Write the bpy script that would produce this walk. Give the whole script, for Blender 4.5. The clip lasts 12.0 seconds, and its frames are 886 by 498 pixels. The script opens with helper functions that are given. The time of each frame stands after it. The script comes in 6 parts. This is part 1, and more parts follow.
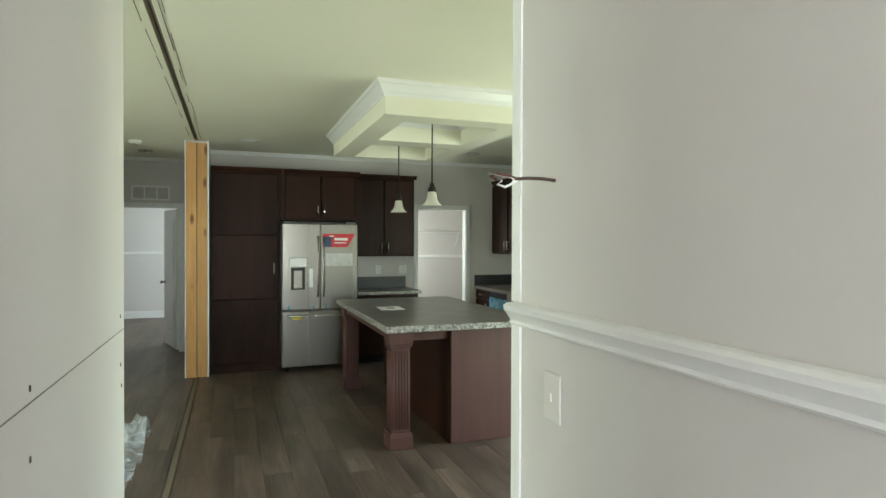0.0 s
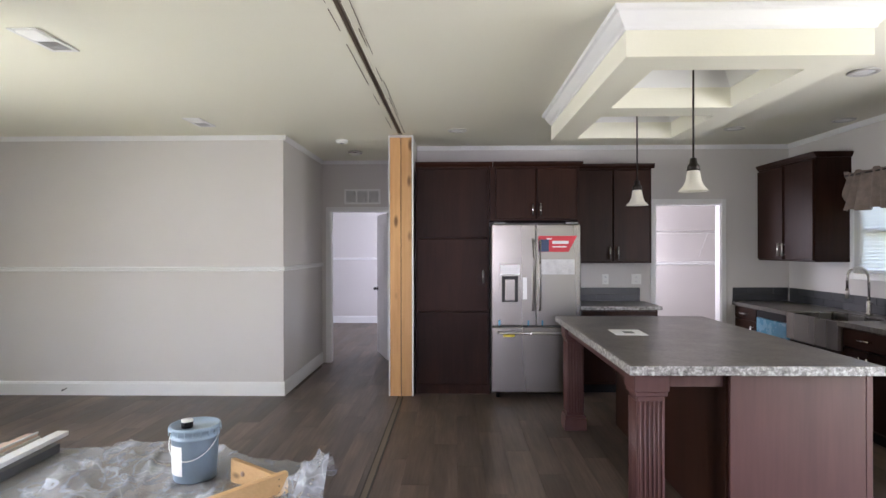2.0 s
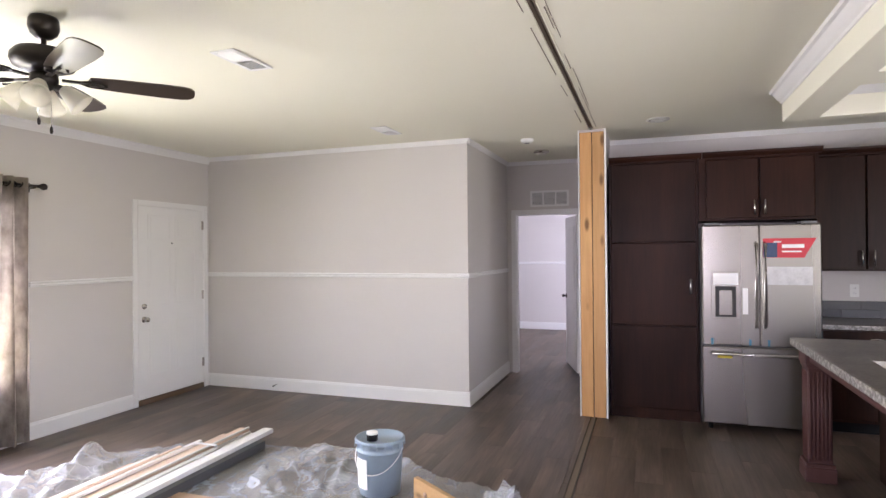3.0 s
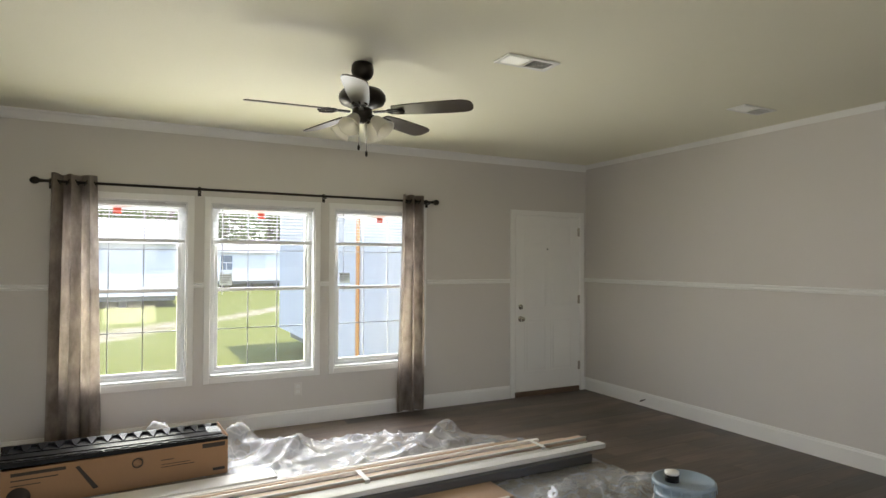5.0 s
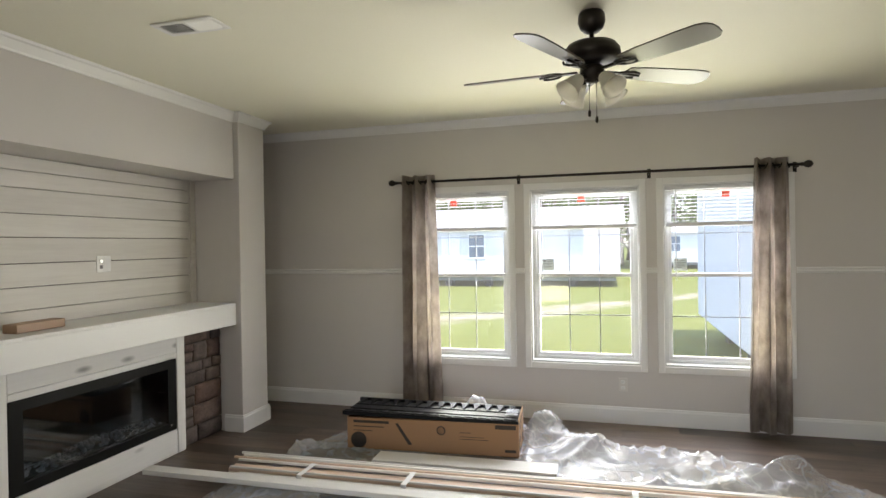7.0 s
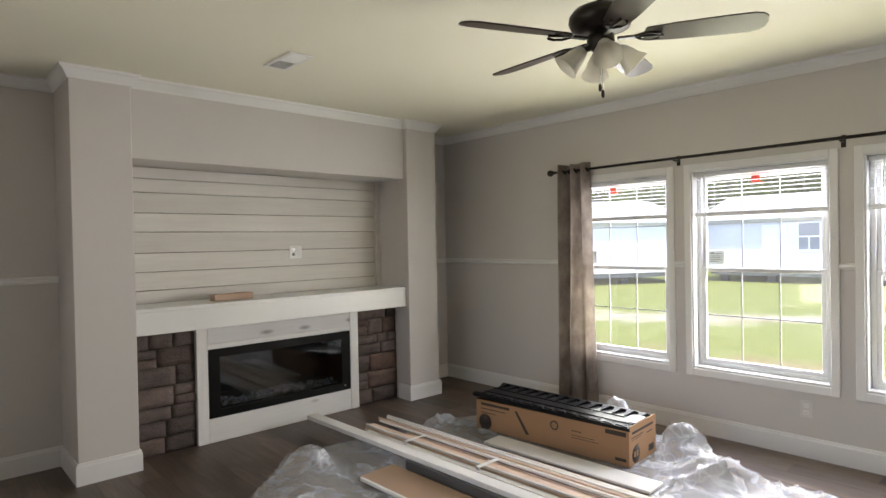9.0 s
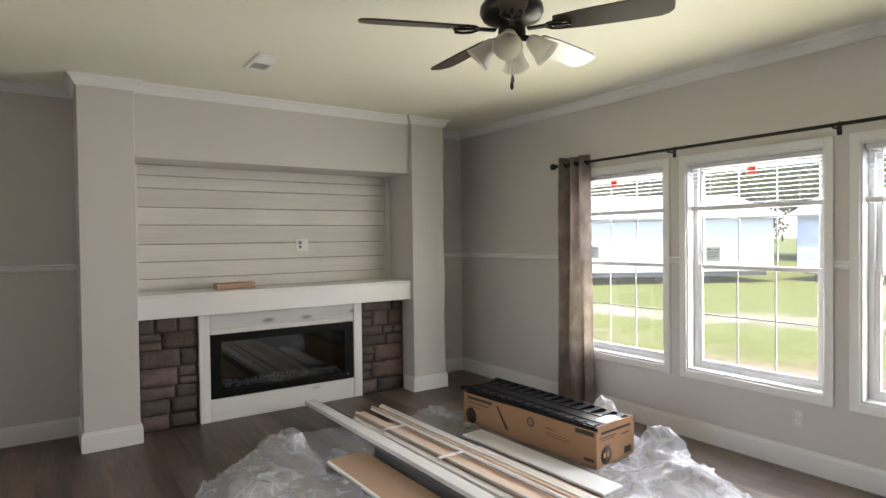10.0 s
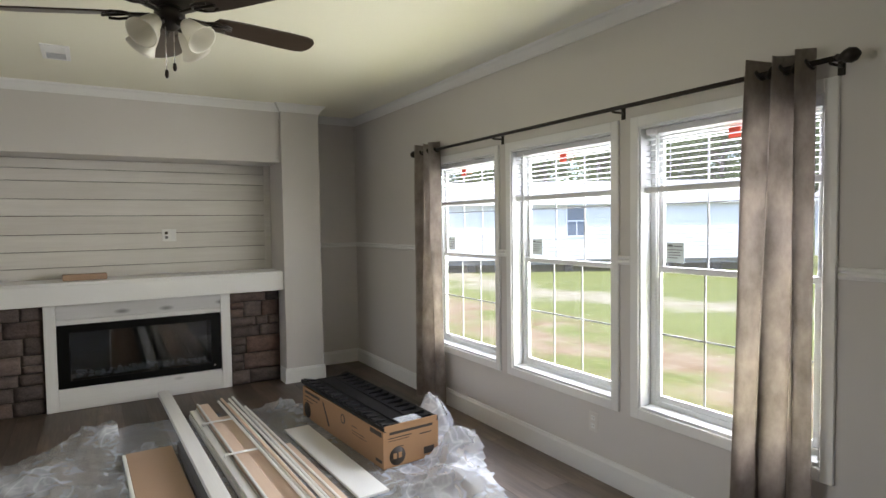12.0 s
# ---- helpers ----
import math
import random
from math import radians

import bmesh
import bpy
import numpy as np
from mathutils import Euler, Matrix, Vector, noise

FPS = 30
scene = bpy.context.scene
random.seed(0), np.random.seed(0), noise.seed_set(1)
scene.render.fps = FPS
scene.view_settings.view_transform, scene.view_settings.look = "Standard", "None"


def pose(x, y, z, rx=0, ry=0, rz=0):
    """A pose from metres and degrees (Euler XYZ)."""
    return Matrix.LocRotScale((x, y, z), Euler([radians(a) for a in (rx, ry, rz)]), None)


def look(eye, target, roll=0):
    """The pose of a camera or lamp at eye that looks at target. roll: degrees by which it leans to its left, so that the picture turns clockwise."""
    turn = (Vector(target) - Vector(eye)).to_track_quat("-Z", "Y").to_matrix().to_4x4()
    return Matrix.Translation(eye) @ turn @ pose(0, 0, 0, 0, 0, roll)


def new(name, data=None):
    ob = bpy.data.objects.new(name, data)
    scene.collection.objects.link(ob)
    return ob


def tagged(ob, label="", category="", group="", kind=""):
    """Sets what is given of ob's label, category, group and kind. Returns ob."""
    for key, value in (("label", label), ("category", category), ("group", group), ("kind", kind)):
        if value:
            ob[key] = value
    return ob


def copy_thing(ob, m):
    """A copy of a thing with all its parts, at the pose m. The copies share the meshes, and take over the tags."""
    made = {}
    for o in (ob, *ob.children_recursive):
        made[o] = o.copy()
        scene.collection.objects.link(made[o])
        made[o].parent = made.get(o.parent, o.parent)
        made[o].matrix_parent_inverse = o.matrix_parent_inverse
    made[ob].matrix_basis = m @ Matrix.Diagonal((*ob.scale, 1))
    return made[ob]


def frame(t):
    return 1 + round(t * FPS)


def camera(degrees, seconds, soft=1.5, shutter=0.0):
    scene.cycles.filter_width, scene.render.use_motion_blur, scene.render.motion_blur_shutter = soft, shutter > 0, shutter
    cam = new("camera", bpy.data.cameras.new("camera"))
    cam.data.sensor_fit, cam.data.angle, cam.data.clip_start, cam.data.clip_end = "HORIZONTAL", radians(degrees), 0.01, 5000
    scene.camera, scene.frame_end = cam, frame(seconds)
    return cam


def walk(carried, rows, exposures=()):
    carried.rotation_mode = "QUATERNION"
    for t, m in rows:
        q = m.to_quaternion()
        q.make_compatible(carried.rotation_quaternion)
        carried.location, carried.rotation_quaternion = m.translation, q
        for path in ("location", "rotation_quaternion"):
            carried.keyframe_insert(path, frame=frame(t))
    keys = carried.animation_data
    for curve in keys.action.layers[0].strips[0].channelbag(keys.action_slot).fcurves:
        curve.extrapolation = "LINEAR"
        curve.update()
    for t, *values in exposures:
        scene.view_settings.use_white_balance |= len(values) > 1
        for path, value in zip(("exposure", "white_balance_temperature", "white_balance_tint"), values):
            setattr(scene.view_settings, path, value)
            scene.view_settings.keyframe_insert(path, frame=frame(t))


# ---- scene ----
cam = camera(74.5, 12.0)
PATH = [
    (0, (0.09, 0.389, 1.534), (0.77, 2.27, 1.512), 0.2),
    (0.5, (0.154, 0.694, 1.537), (0.651, 2.631, 1.525), 0.1),
    (1, (0.258, 0.997, 1.524), (0.578, 2.971, 1.516), -0.0),
    (1.5, (0.309, 1.285, 1.527), (0.463, 3.279, 1.521), -0.0),
    (2, (0.268, 1.55, 1.509), (0.226, 3.55, 1.508), -0.1),
    (2.5, (0.196, 1.738, 1.537), (-0.116, 3.713, 1.537), -0.4),
    (3, (0.201, 1.938, 1.554), (-0.464, 3.824, 1.561), -0.5),
    (3.3, (0.235, 2.059, 1.533), (-0.639, 3.858, 1.559), -0.7),
    (3.5, (0.266, 2.15, 1.551), (-0.769, 3.861, 1.577), -0.7),
    (3.7, (0.31, 2.233, 1.543), (-0.874, 3.845, 1.573), -0.7),
    (5.3, (0.78, 2.992, 1.515), (-1.087, 3.708, 1.547), -0.1),
    (5.5, (0.778, 3.161, 1.529), (-1.139, 3.73, 1.551), -0.5),
    (6, (0.76, 3.485, 1.54), (-1.229, 3.702, 1.545), -0.5),
    (6.5, (0.641, 3.759, 1.519), (-1.351, 3.584, 1.516), -0.7),
    (7, (0.48, 3.976, 1.542), (-1.443, 3.426, 1.529), -0.9),
    (7.3, (0.415, 4.159, 1.557), (-1.44, 3.41, 1.537), -0.7),
    (7.5, (0.34, 4.341, 1.559), (-1.452, 3.454, 1.536), -1.1),
    (7.7, (0.267, 4.479, 1.561), (-1.462, 3.476, 1.536), -1.3),
    (9.3, (-0.385, 5.468, 1.499), (-1.667, 3.933, 1.474), -0.8),
    (9.5, (-0.509, 5.561, 1.493), (-1.744, 3.988, 1.466), -0.6),
    (10, (-0.791, 5.824, 1.49), (-1.922, 4.175, 1.454), -0.7),
    (10.5, (-1.109, 6.097, 1.487), (-2.146, 4.387, 1.444), -0.7),
    (11, (-1.461, 6.251, 1.498), (-2.431, 4.503, 1.438), -0.8),
    (11.5, (-1.787, 6.398, 1.483), (-2.748, 4.645, 1.418), -0.8),
    (12, (-2.177, 6.543, 1.522), (-3.209, 4.832, 1.434), -0.8),
]
EXPOSURES = [(0.0, 4.52, 6150, -3), (0.5, 4.78, 6000, 1), (1.0, 4.75, 5850, 5), (1.5, 4.78, 5800, 11), (2.0, 4.9, 5800, 26), (2.5, 5.05, 5850, 35), (3.0, 5.08, 5950, 32), (3.5, 4.86, 6100, 28), (3.9, 4.55, 6150, 25), (5.2, 3.82, 6450, 20), (5.5, 3.86, 6400, 20), (6.5, 4.0, 6380, 21), (7.5, 3.93, 6350, 22), (9.5, 3.98, 6250, 25), (11.0, 3.95, 6200, 23), (12.0, 3.75, 6150, 22)]
DINING_WATTS = 1.2
DINING_FILL_WATTS = 1.7
LAWN_WATTS = 1.3
LIVING_WATTS = 16.5
GRASS_WATTS = 4.3
walk(cam, [(t, look(eye, target, roll)) for t, eye, target, roll in PATH], EXPOSURES)

# ---- world, sun, daylight ----
SUN = Vector((0.2, 0.22, 0.95)).normalized()
world = bpy.data.worlds.new("sky")
scene.world = world
world.use_nodes = True
wn = world.node_tree.nodes
sky = wn.new("ShaderNodeTexSky")
sky.sky_type, sky.sun_disc = "NISHITA", False
sky.sun_elevation = math.asin(SUN.z)
sky.sun_rotation = math.atan2(SUN.x, SUN.y)
world.node_tree.links.new(sky.outputs[0], wn["Background"].inputs[0])
wn["Background"].inputs[1].default_value = 0.05
sun = new("sun", bpy.data.lights.new("sun", "SUN"))
sun.data.energy, sun.data.angle, sun.data.color = 0.62, radians(1.5), (1.0, 0.95, 0.87)
sun.matrix_world = look(SUN * 30, (0, 0, 0))


def daylight_lamp(name, x, y, z, w, h, watts, color, target):
    """An area lamp that stands in for daylight."""
    d = bpy.data.lights.new(name, "AREA")
    d.shape, d.size, d.size_y, d.energy, d.color = "RECTANGLE", w, h, watts, color
    ob = new(name, d)
    ob.matrix_world = look((x, y, z), target)
    return ob


# glass door of the dining end, on the east wall
daylight_lamp("door_daylight", 3.98, 2.1, 1.05, 1.8, 1.9, DINING_WATTS, (1.0, 0.98, 0.88), (-1.5, 6.5, 1.2))
# added lamp in a made-up opening farther along the same wall, brightens the living room
daylight_lamp("window_daylight", 3.98, 3.85, 1.55, 0.95, 1.0, DINING_FILL_WATTS, (1.0, 0.98, 0.90), (-2.0, 6.5, 1.5))
# sunlit lawn outside the glass door, shining up to the ceiling
daylight_lamp("lawn_daylight", 3.95, 2.3, 0.35, 1.5, 0.4, LAWN_WATTS, (1.0, 1.0, 0.62), (0.0, 2.9, 2.5))
# the three living room windows: sky light falling in, and the lawn's light rising
daylight_lamp("living_daylight", -5.20, 3.78, 1.50, 3.7, 1.7, LIVING_WATTS, (0.98, 1.0, 0.93), (-1.5, 3.78, 0.7))
daylight_lamp("grass_daylight", -5.05, 3.78, 0.75, 3.4, 0.6, GRASS_WATTS, (1.0, 1.0, 0.55), (-2.2, 3.78, 2.5))
# made-up window at the end of the corridor: a lamp added to brighten its walls
daylight_lamp("corridor_daylight", 0.33, -1.57, 1.45, 0.6, 1.0, 2.8, (1.0, 0.95, 0.97), (0.33, 3.0, 1.4))
# unseen lamps added inside the bedroom and closet, in place of daylight
daylight_lamp("bedroom_daylight", 0.55, 11.8, 1.4, 1.2, 1.3, 3.2, (0.93, 0.96, 1.0), (-2.0, 12.0, 1.2))
daylight_lamp("closet_daylight", 2.06, 9.0, 1.5, 0.6, 0.9, 1.2, (1.0, 0.97, 0.92), (3.6, 9.0, 1.2))


# ---- materials ----
def nodes_of(name):
    m = bpy.data.materials.new(name)
    m.use_nodes = True
    return m, m.node_tree.nodes, m.node_tree.links, m.node_tree.nodes["Principled BSDF"]


def ramp_of(n, l, source, stops):
    r = n.new("ShaderNodeValToRGB")
    while len(r.color_ramp.elements) < len(stops):
        r.color_ramp.elements.new(0.5)
    for e, (p, c) in zip(r.color_ramp.elements, stops):
        e.position, e.color = p, (*c, 1)
    l.new(source, r.inputs[0])
    return r.outputs[0]


def noise_of(n, l, scale, detail=4, stretch=(1, 1, 1), rough=0.55, space="Object", offset=None):
    tc, mp, nz = n.new("ShaderNodeTexCoord"), n.new("ShaderNodeMapping"), n.new("ShaderNodeTexNoise")
    mp.inputs["Scale"].default_value = stretch
    l.new(tc.outputs[space], mp.inputs[0])
    if offset is not None:
        l.new(offset, mp.inputs["Location"])
    l.new(mp.outputs[0], nz.inputs["Vector"])
    nz.inputs["Scale"].default_value, nz.inputs["Detail"].default_value, nz.inputs["Roughness"].default_value = scale, detail, rough
    return nz.outputs[0]


def mixed(n, l, fac, a, b, kind="MIX"):
    m = n.new("ShaderNodeMix")
    m.data_type, m.blend_type = "RGBA", kind
    for socket, v in ((m.inputs[0], fac), (m.inputs[6], a), (m.inputs[7], b)):
        if hasattr(v, "is_linked"):
            l.new(v, socket)
        elif isinstance(v, tuple):
            socket.default_value = (*v, 1)
        else:
            socket.default_value = v
    return m.outputs[2]


def bumped(n, l, bsdf, height, strength, distance=0.002):
    b = n.new("ShaderNodeBump")
    b.inputs["Strength"].default_value, b.inputs["Distance"].default_value = strength, distance
    l.new(height, b.inputs["Height"])
    l.new(b.outputs[0], bsdf.inputs["Normal"])


def surface(name, color, rough=0.5, metal=0.0, vary=0.08, big=1.2, fine=60, bump=0.1, depth=0.001, stretch=(1, 1, 1), coat=0.0, spec=0.5, rvary=0.1):
    """A plain painted, moulded or metal surface with faint blotches, grain and relief."""
    m, n, l, b = nodes_of(name)
    lo = tuple(c * (1 - vary) for c in color)
    hi = tuple(min(1, c * (1 + vary)) for c in color)
    a = noise_of(n, l, big, 4, stretch)
    f = noise_of(n, l, fine, 3, stretch)
    c = ramp_of(n, l, a, [(0.3, lo), (0.7, hi)])
    c = mixed(n, l, 0.25, c, ramp_of(n, l, f, [(0.3, lo), (0.7, hi)]))
    l.new(c, b.inputs["Base Color"])
    l.new(ramp_of(n, l, a, [(0.3, (max(0, rough - rvary),) * 3), (0.7, (min(1, rough + rvary),) * 3)]), b.inputs["Roughness"])
    b.inputs["Metallic"].default_value, b.inputs["Coat Weight"].default_value = metal, coat
    b.inputs["Specular IOR Level"].default_value = spec
    if bump:
        bumped(n, l, b, f, bump, depth)
    return m


def wood(name, dark, light, axis="Z", rough=0.4, scale=9.0, bump=0.15, coat=0.0, knots=False, pores=0.3, spec=0.5, tones=(0.82, 1.15)):
    """Grain along one axis, with slow colour drift and a shift for each object."""
    m, n, l, b = nodes_of(name)
    st = {"X": (0.06, 1, 1), "Y": (1, 0.06, 1), "Z": (1, 1, 0.06)}[axis]
    info = n.new("ShaderNodeObjectInfo")
    wide = n.new("ShaderNodeMath")
    wide.operation = "MULTIPLY"
    wide.inputs[1].default_value = 37.0
    l.new(info.outputs["Random"], wide.inputs[0])
    g = noise_of(n, l, scale, 6, st, 0.6, offset=wide.outputs[0])
    f = noise_of(n, l, scale * 9, 4, st, 0.6, offset=wide.outputs[0])
    big = noise_of(n, l, 1.3, 2, (1, 1, 1), offset=wide.outputs[0])
    c = ramp_of(n, l, g, [(0.32, dark), (0.68, light)])
    c = mixed(n, l, pores, c, ramp_of(n, l, f, [(0.35, dark), (0.6, light)]))
    c = mixed(n, l, 0.35, c, ramp_of(n, l, big, [(0.3, dark), (0.7, light)]))
    tone = ramp_of(n, l, info.outputs["Random"], [(0, (tones[0],) * 3), (1, (tones[1],) * 3)])
    c = mixed(n, l, 1.0, c, tone, "MULTIPLY")
    if knots:
        tc, mp, v = n.new("ShaderNodeTexCoord"), n.new("ShaderNodeMapping"), n.new("ShaderNodeTexVoronoi")
        mp.inputs["Scale"].default_value = {"X": (0.35, 1, 1), "Y": (1, 0.35, 1), "Z": (1, 1, 0.35)}[axis]
        l.new(tc.outputs["Object"], mp.inputs[0])
        l.new(mp.outputs[0], v.inputs["Vector"])
        v.inputs["Scale"].default_value = 7.0
        k = ramp_of(n, l, v.outputs["Distance"], [(0.08, (0.9,) * 3), (0.19, (0, 0, 0))])
        c = mixed(n, l, k, c, tuple(x * 0.35 for x in dark))
    l.new(c, b.inputs["Base Color"])
    b.inputs["Roughness"].default_value, b.inputs["Coat Weight"].default_value = rough, coat
    b.inputs["Specular IOR Level"].default_value = spec
    bumped(n, l, b, f, bump, 0.0008)
    return m


def clear(name, tint=(1, 1, 1), gloss=0.08, veil=0.0):
    m, n, l, b = nodes_of(name)
    t, g, x = n.new("ShaderNodeBsdfTransparent"), n.new("ShaderNodeBsdfGlossy"), n.new("ShaderNodeMixShader")
    t.inputs[0].default_value, g.inputs["Roughness"].default_value = (*tint, 1), 0.02
    x.inputs[0].default_value = gloss
    l.new(t.outputs[0], x.inputs[1]), l.new(g.outputs[0], x.inputs[2])
    # translucent share that lays a pale glare haze over the view through the pane
    film, y = n.new("ShaderNodeBsdfTranslucent"), n.new("ShaderNodeMixShader")
    film.inputs[0].default_value, y.inputs[0].default_value = (0.9, 0.9, 0.88, 1), veil
    l.new(x.outputs[0], y.inputs[1]), l.new(film.outputs[0], y.inputs[2])
    l.new(y.outputs[0], n["Material Output"].inputs[0])
    return m


PAINT = surface("wall_paint", (0.60, 0.575, 0.558), 0.62, vary=0.03, big=0.8, fine=160, bump=0.12, depth=0.0006)
# white ceiling; the lawn's yellowish bounce light is tinted into its colour
CEIL = surface("ceiling_texture", (0.80, 0.785, 0.665), 0.75, vary=0.025, big=0.6, fine=55, bump=0.35, depth=0.002)
TRIM = surface("white_trim_paint", (0.77, 0.77, 0.765), 0.38, vary=0.02, fine=90, bump=0.05)
JOINT = surface("dark_gap", (0.07, 0.06, 0.05), 0.9, vary=0.3, fine=30, bump=0.3)
CHERRY = wood("dark_cherry_wood", (0.012, 0.0050, 0.0034), (0.040, 0.0155, 0.0098), "Z", 0.4, 7, 0.08, spec=0.13)
CHERRYY = wood("dark_cherry_wood_level", (0.012, 0.0050, 0.0034), (0.040, 0.0155, 0.0098), "Y", 0.4, 7, 0.08, spec=0.13)
# the cabinets' wood again, with the light on the island put into its colour
LITWOOD = wood("lit_wood_panel", (0.058, 0.024, 0.022), (0.104, 0.046, 0.042), "Z", 0.48, 6, 0.08, pores=0.25, spec=0.35)
STEEL = surface("brushed_steel", (0.34, 0.325, 0.295), 0.27, 1.0, vary=0.04, big=2, fine=220, bump=0.05, depth=0.0003, stretch=(1, 1, 0.03), rvary=0.05)
NICKEL = surface("satin_nickel", (0.62, 0.60, 0.57), 0.25, 1.0, vary=0.03, bump=0)
BRONZE = surface("dark_bronze", (0.025, 0.02, 0.017), 0.38, 0.6, vary=0.2, bump=0.05)
BLACKGLASS = surface("black_glass", (0.006, 0.006, 0.007), 0.06, vary=0.1, bump=0, rvary=0.02)
BLACKP = surface("black_plastic", (0.007, 0.007, 0.008), 0.38, vary=0.2, fine=80, bump=0.1, spec=0.14)
GREYP = surface("grey_plastic", (0.16, 0.165, 0.17), 0.45, vary=0.1, fine=80, bump=0.1)
WHITEP = surface("white_plastic", (0.8, 0.8, 0.78), 0.35, vary=0.02, bump=0)
PAPER = surface("white_paper", (0.8, 0.8, 0.8), 0.7, vary=0.03, bump=0.05)
RED = surface("red_print", (0.55, 0.03, 0.045), 0.5, vary=0.08, bump=0)
NAVY = surface("navy_print", (0.03, 0.06, 0.14), 0.5, vary=0.3, fine=40, bump=0)
YELLOW = surface("yellow_print", (0.75, 0.6, 0.05), 0.5, vary=0.05, bump=0)
INK = surface("dark_print", (0.03, 0.022, 0.018), 0.7, vary=0.2, bump=0)
TAG = surface("red_orange_tag", (0.75, 0.09, 0.04), 0.5, vary=0.05, bump=0)
BLUEFILM = surface("blue_film", (0.009, 0.085, 0.19), 0.25, vary=0.18, big=6, fine=40, bump=0.3, depth=0.002)
PALEFILM = surface("pale_blue_film", (0.10, 0.28, 0.42), 0.25, vary=0.15, big=6, fine=40, bump=0.3, depth=0.002)
TILE = surface("slate_tile", (0.030, 0.032, 0.036), 0.42, vary=0.25, big=5, fine=50, bump=0.2)
CARD = surface("cardboard", (0.30, 0.17, 0.085), 0.8, vary=0.08, big=3, fine=120, bump=0.15)
RAWSTRIP = surface("raw_joint_strip", (0.17, 0.135, 0.10), 0.8, vary=0.25, big=6, fine=60, bump=0.3, stretch=(1, 0.1, 1))
BROWNBOARD = surface("brown_hardboard", (0.41, 0.275, 0.185), 0.6, vary=0.08, big=2, fine=90, bump=0.1)
PINE = wood("pine_stud", (0.36, 0.175, 0.06), (0.70, 0.43, 0.19), "Z", 0.7, 5, 0.35, knots=True, pores=0.25)
PINEX = wood("pine_block", (0.50, 0.29, 0.12), (0.70, 0.46, 0.22), "X", 0.65, 8, 0.25, knots=True)
MDF = wood("trim_back", (0.60, 0.43, 0.32), (0.74, 0.58, 0.46), "Y", 0.7, 5, 0.1)
PRIMED = wood("primed_trim", (0.72, 0.70, 0.66), (0.83, 0.82, 0.79), "Y", 0.5, 4, 0.08)
FADED = wood("weathered_white", (0.64, 0.63, 0.60), (0.80, 0.795, 0.78), "Y", 0.6, 6, 0.2)
SHIPLAP = wood("whitewashed_shiplap", (0.56, 0.53, 0.49), (0.74, 0.72, 0.68), "X", 0.55, 6, 0.25, tones=(0.95, 1.05))
WASHED = wood("whitewashed_board", (0.61, 0.605, 0.59), (0.77, 0.77, 0.765), "X", 0.5, 5, 0.2, knots=True)
WASHEDZ = wood("whitewashed_post", (0.61, 0.605, 0.59), (0.77, 0.77, 0.765), "Z", 0.5, 5, 0.2)
BLADE = wood("fan_blade_wood", (0.03, 0.02, 0.015), (0.055, 0.036, 0.026), "X", 0.3, 6, 0.05)
# white bars whose room side lies in shade; the grey holds that shade
GRILLE = surface("shaded_window_grille", (0.36, 0.365, 0.37), 0.5, vary=0.03, bump=0)
GLASS = clear("window_glass", (0.97, 0.985, 0.98), 0.03, 0.006)
VALANCE = surface("valance_fabric", (0.22, 0.175, 0.15), 0.85, vary=0.25, big=14, fine=200, bump=0.3, depth=0.002)
GROUTDARK = surface("dark_grout", (0.06, 0.055, 0.05), 0.9, vary=0.2, bump=0.2)
VINYL = surface("white_vinyl", (0.68, 0.69, 0.70), 0.35, vary=0.02, bump=0.02)
# white downlight ring, with its shading put into the grey
LIGHTRING = surface("shaded_light_ring", (0.52, 0.51, 0.48), 0.4, vary=0.03, bump=0)
CHAR = surface("charcoal_panel", (0.02, 0.02, 0.021), 0.6, vary=0.2, bump=0.1)


def make_counter():
    """Grey-brown laminate that imitates cloudy stone."""
    m, n, l, b = nodes_of("stone_laminate")
    a = noise_of(n, l, 5, 8, (1, 1, 1), 0.68)
    f = noise_of(n, l, 70, 5)
    c = ramp_of(n, l, a, [(0.3, (0.05, 0.044, 0.038)), (0.5, (0.118, 0.104, 0.091)), (0.68, (0.20, 0.182, 0.162))])
    c = mixed(n, l, 0.3, c, ramp_of(n, l, f, [(0.4, (0.05, 0.045, 0.04)), (0.62, (0.24, 0.23, 0.22))]))
    l.new(c, b.inputs["Base Color"])
    b.inputs["Roughness"].default_value = 0.3
    return m


def make_edge():
    """Chipped pale stone look of the counter's front edge."""
    m, n, l, b = nodes_of("chipped_stone_edge")
    f = noise_of(n, l, 42, 6, (1, 1, 1), 0.7)
    c = ramp_of(n, l, f, [(0.36, (0.08, 0.075, 0.07)), (0.5, (0.24, 0.23, 0.22)), (0.66, (0.55, 0.54, 0.52))])
    l.new(c, b.inputs["Base Color"])
    b.inputs["Roughness"].default_value = 0.45
    bumped(n, l, b, f, 0.6, 0.004)
    return m


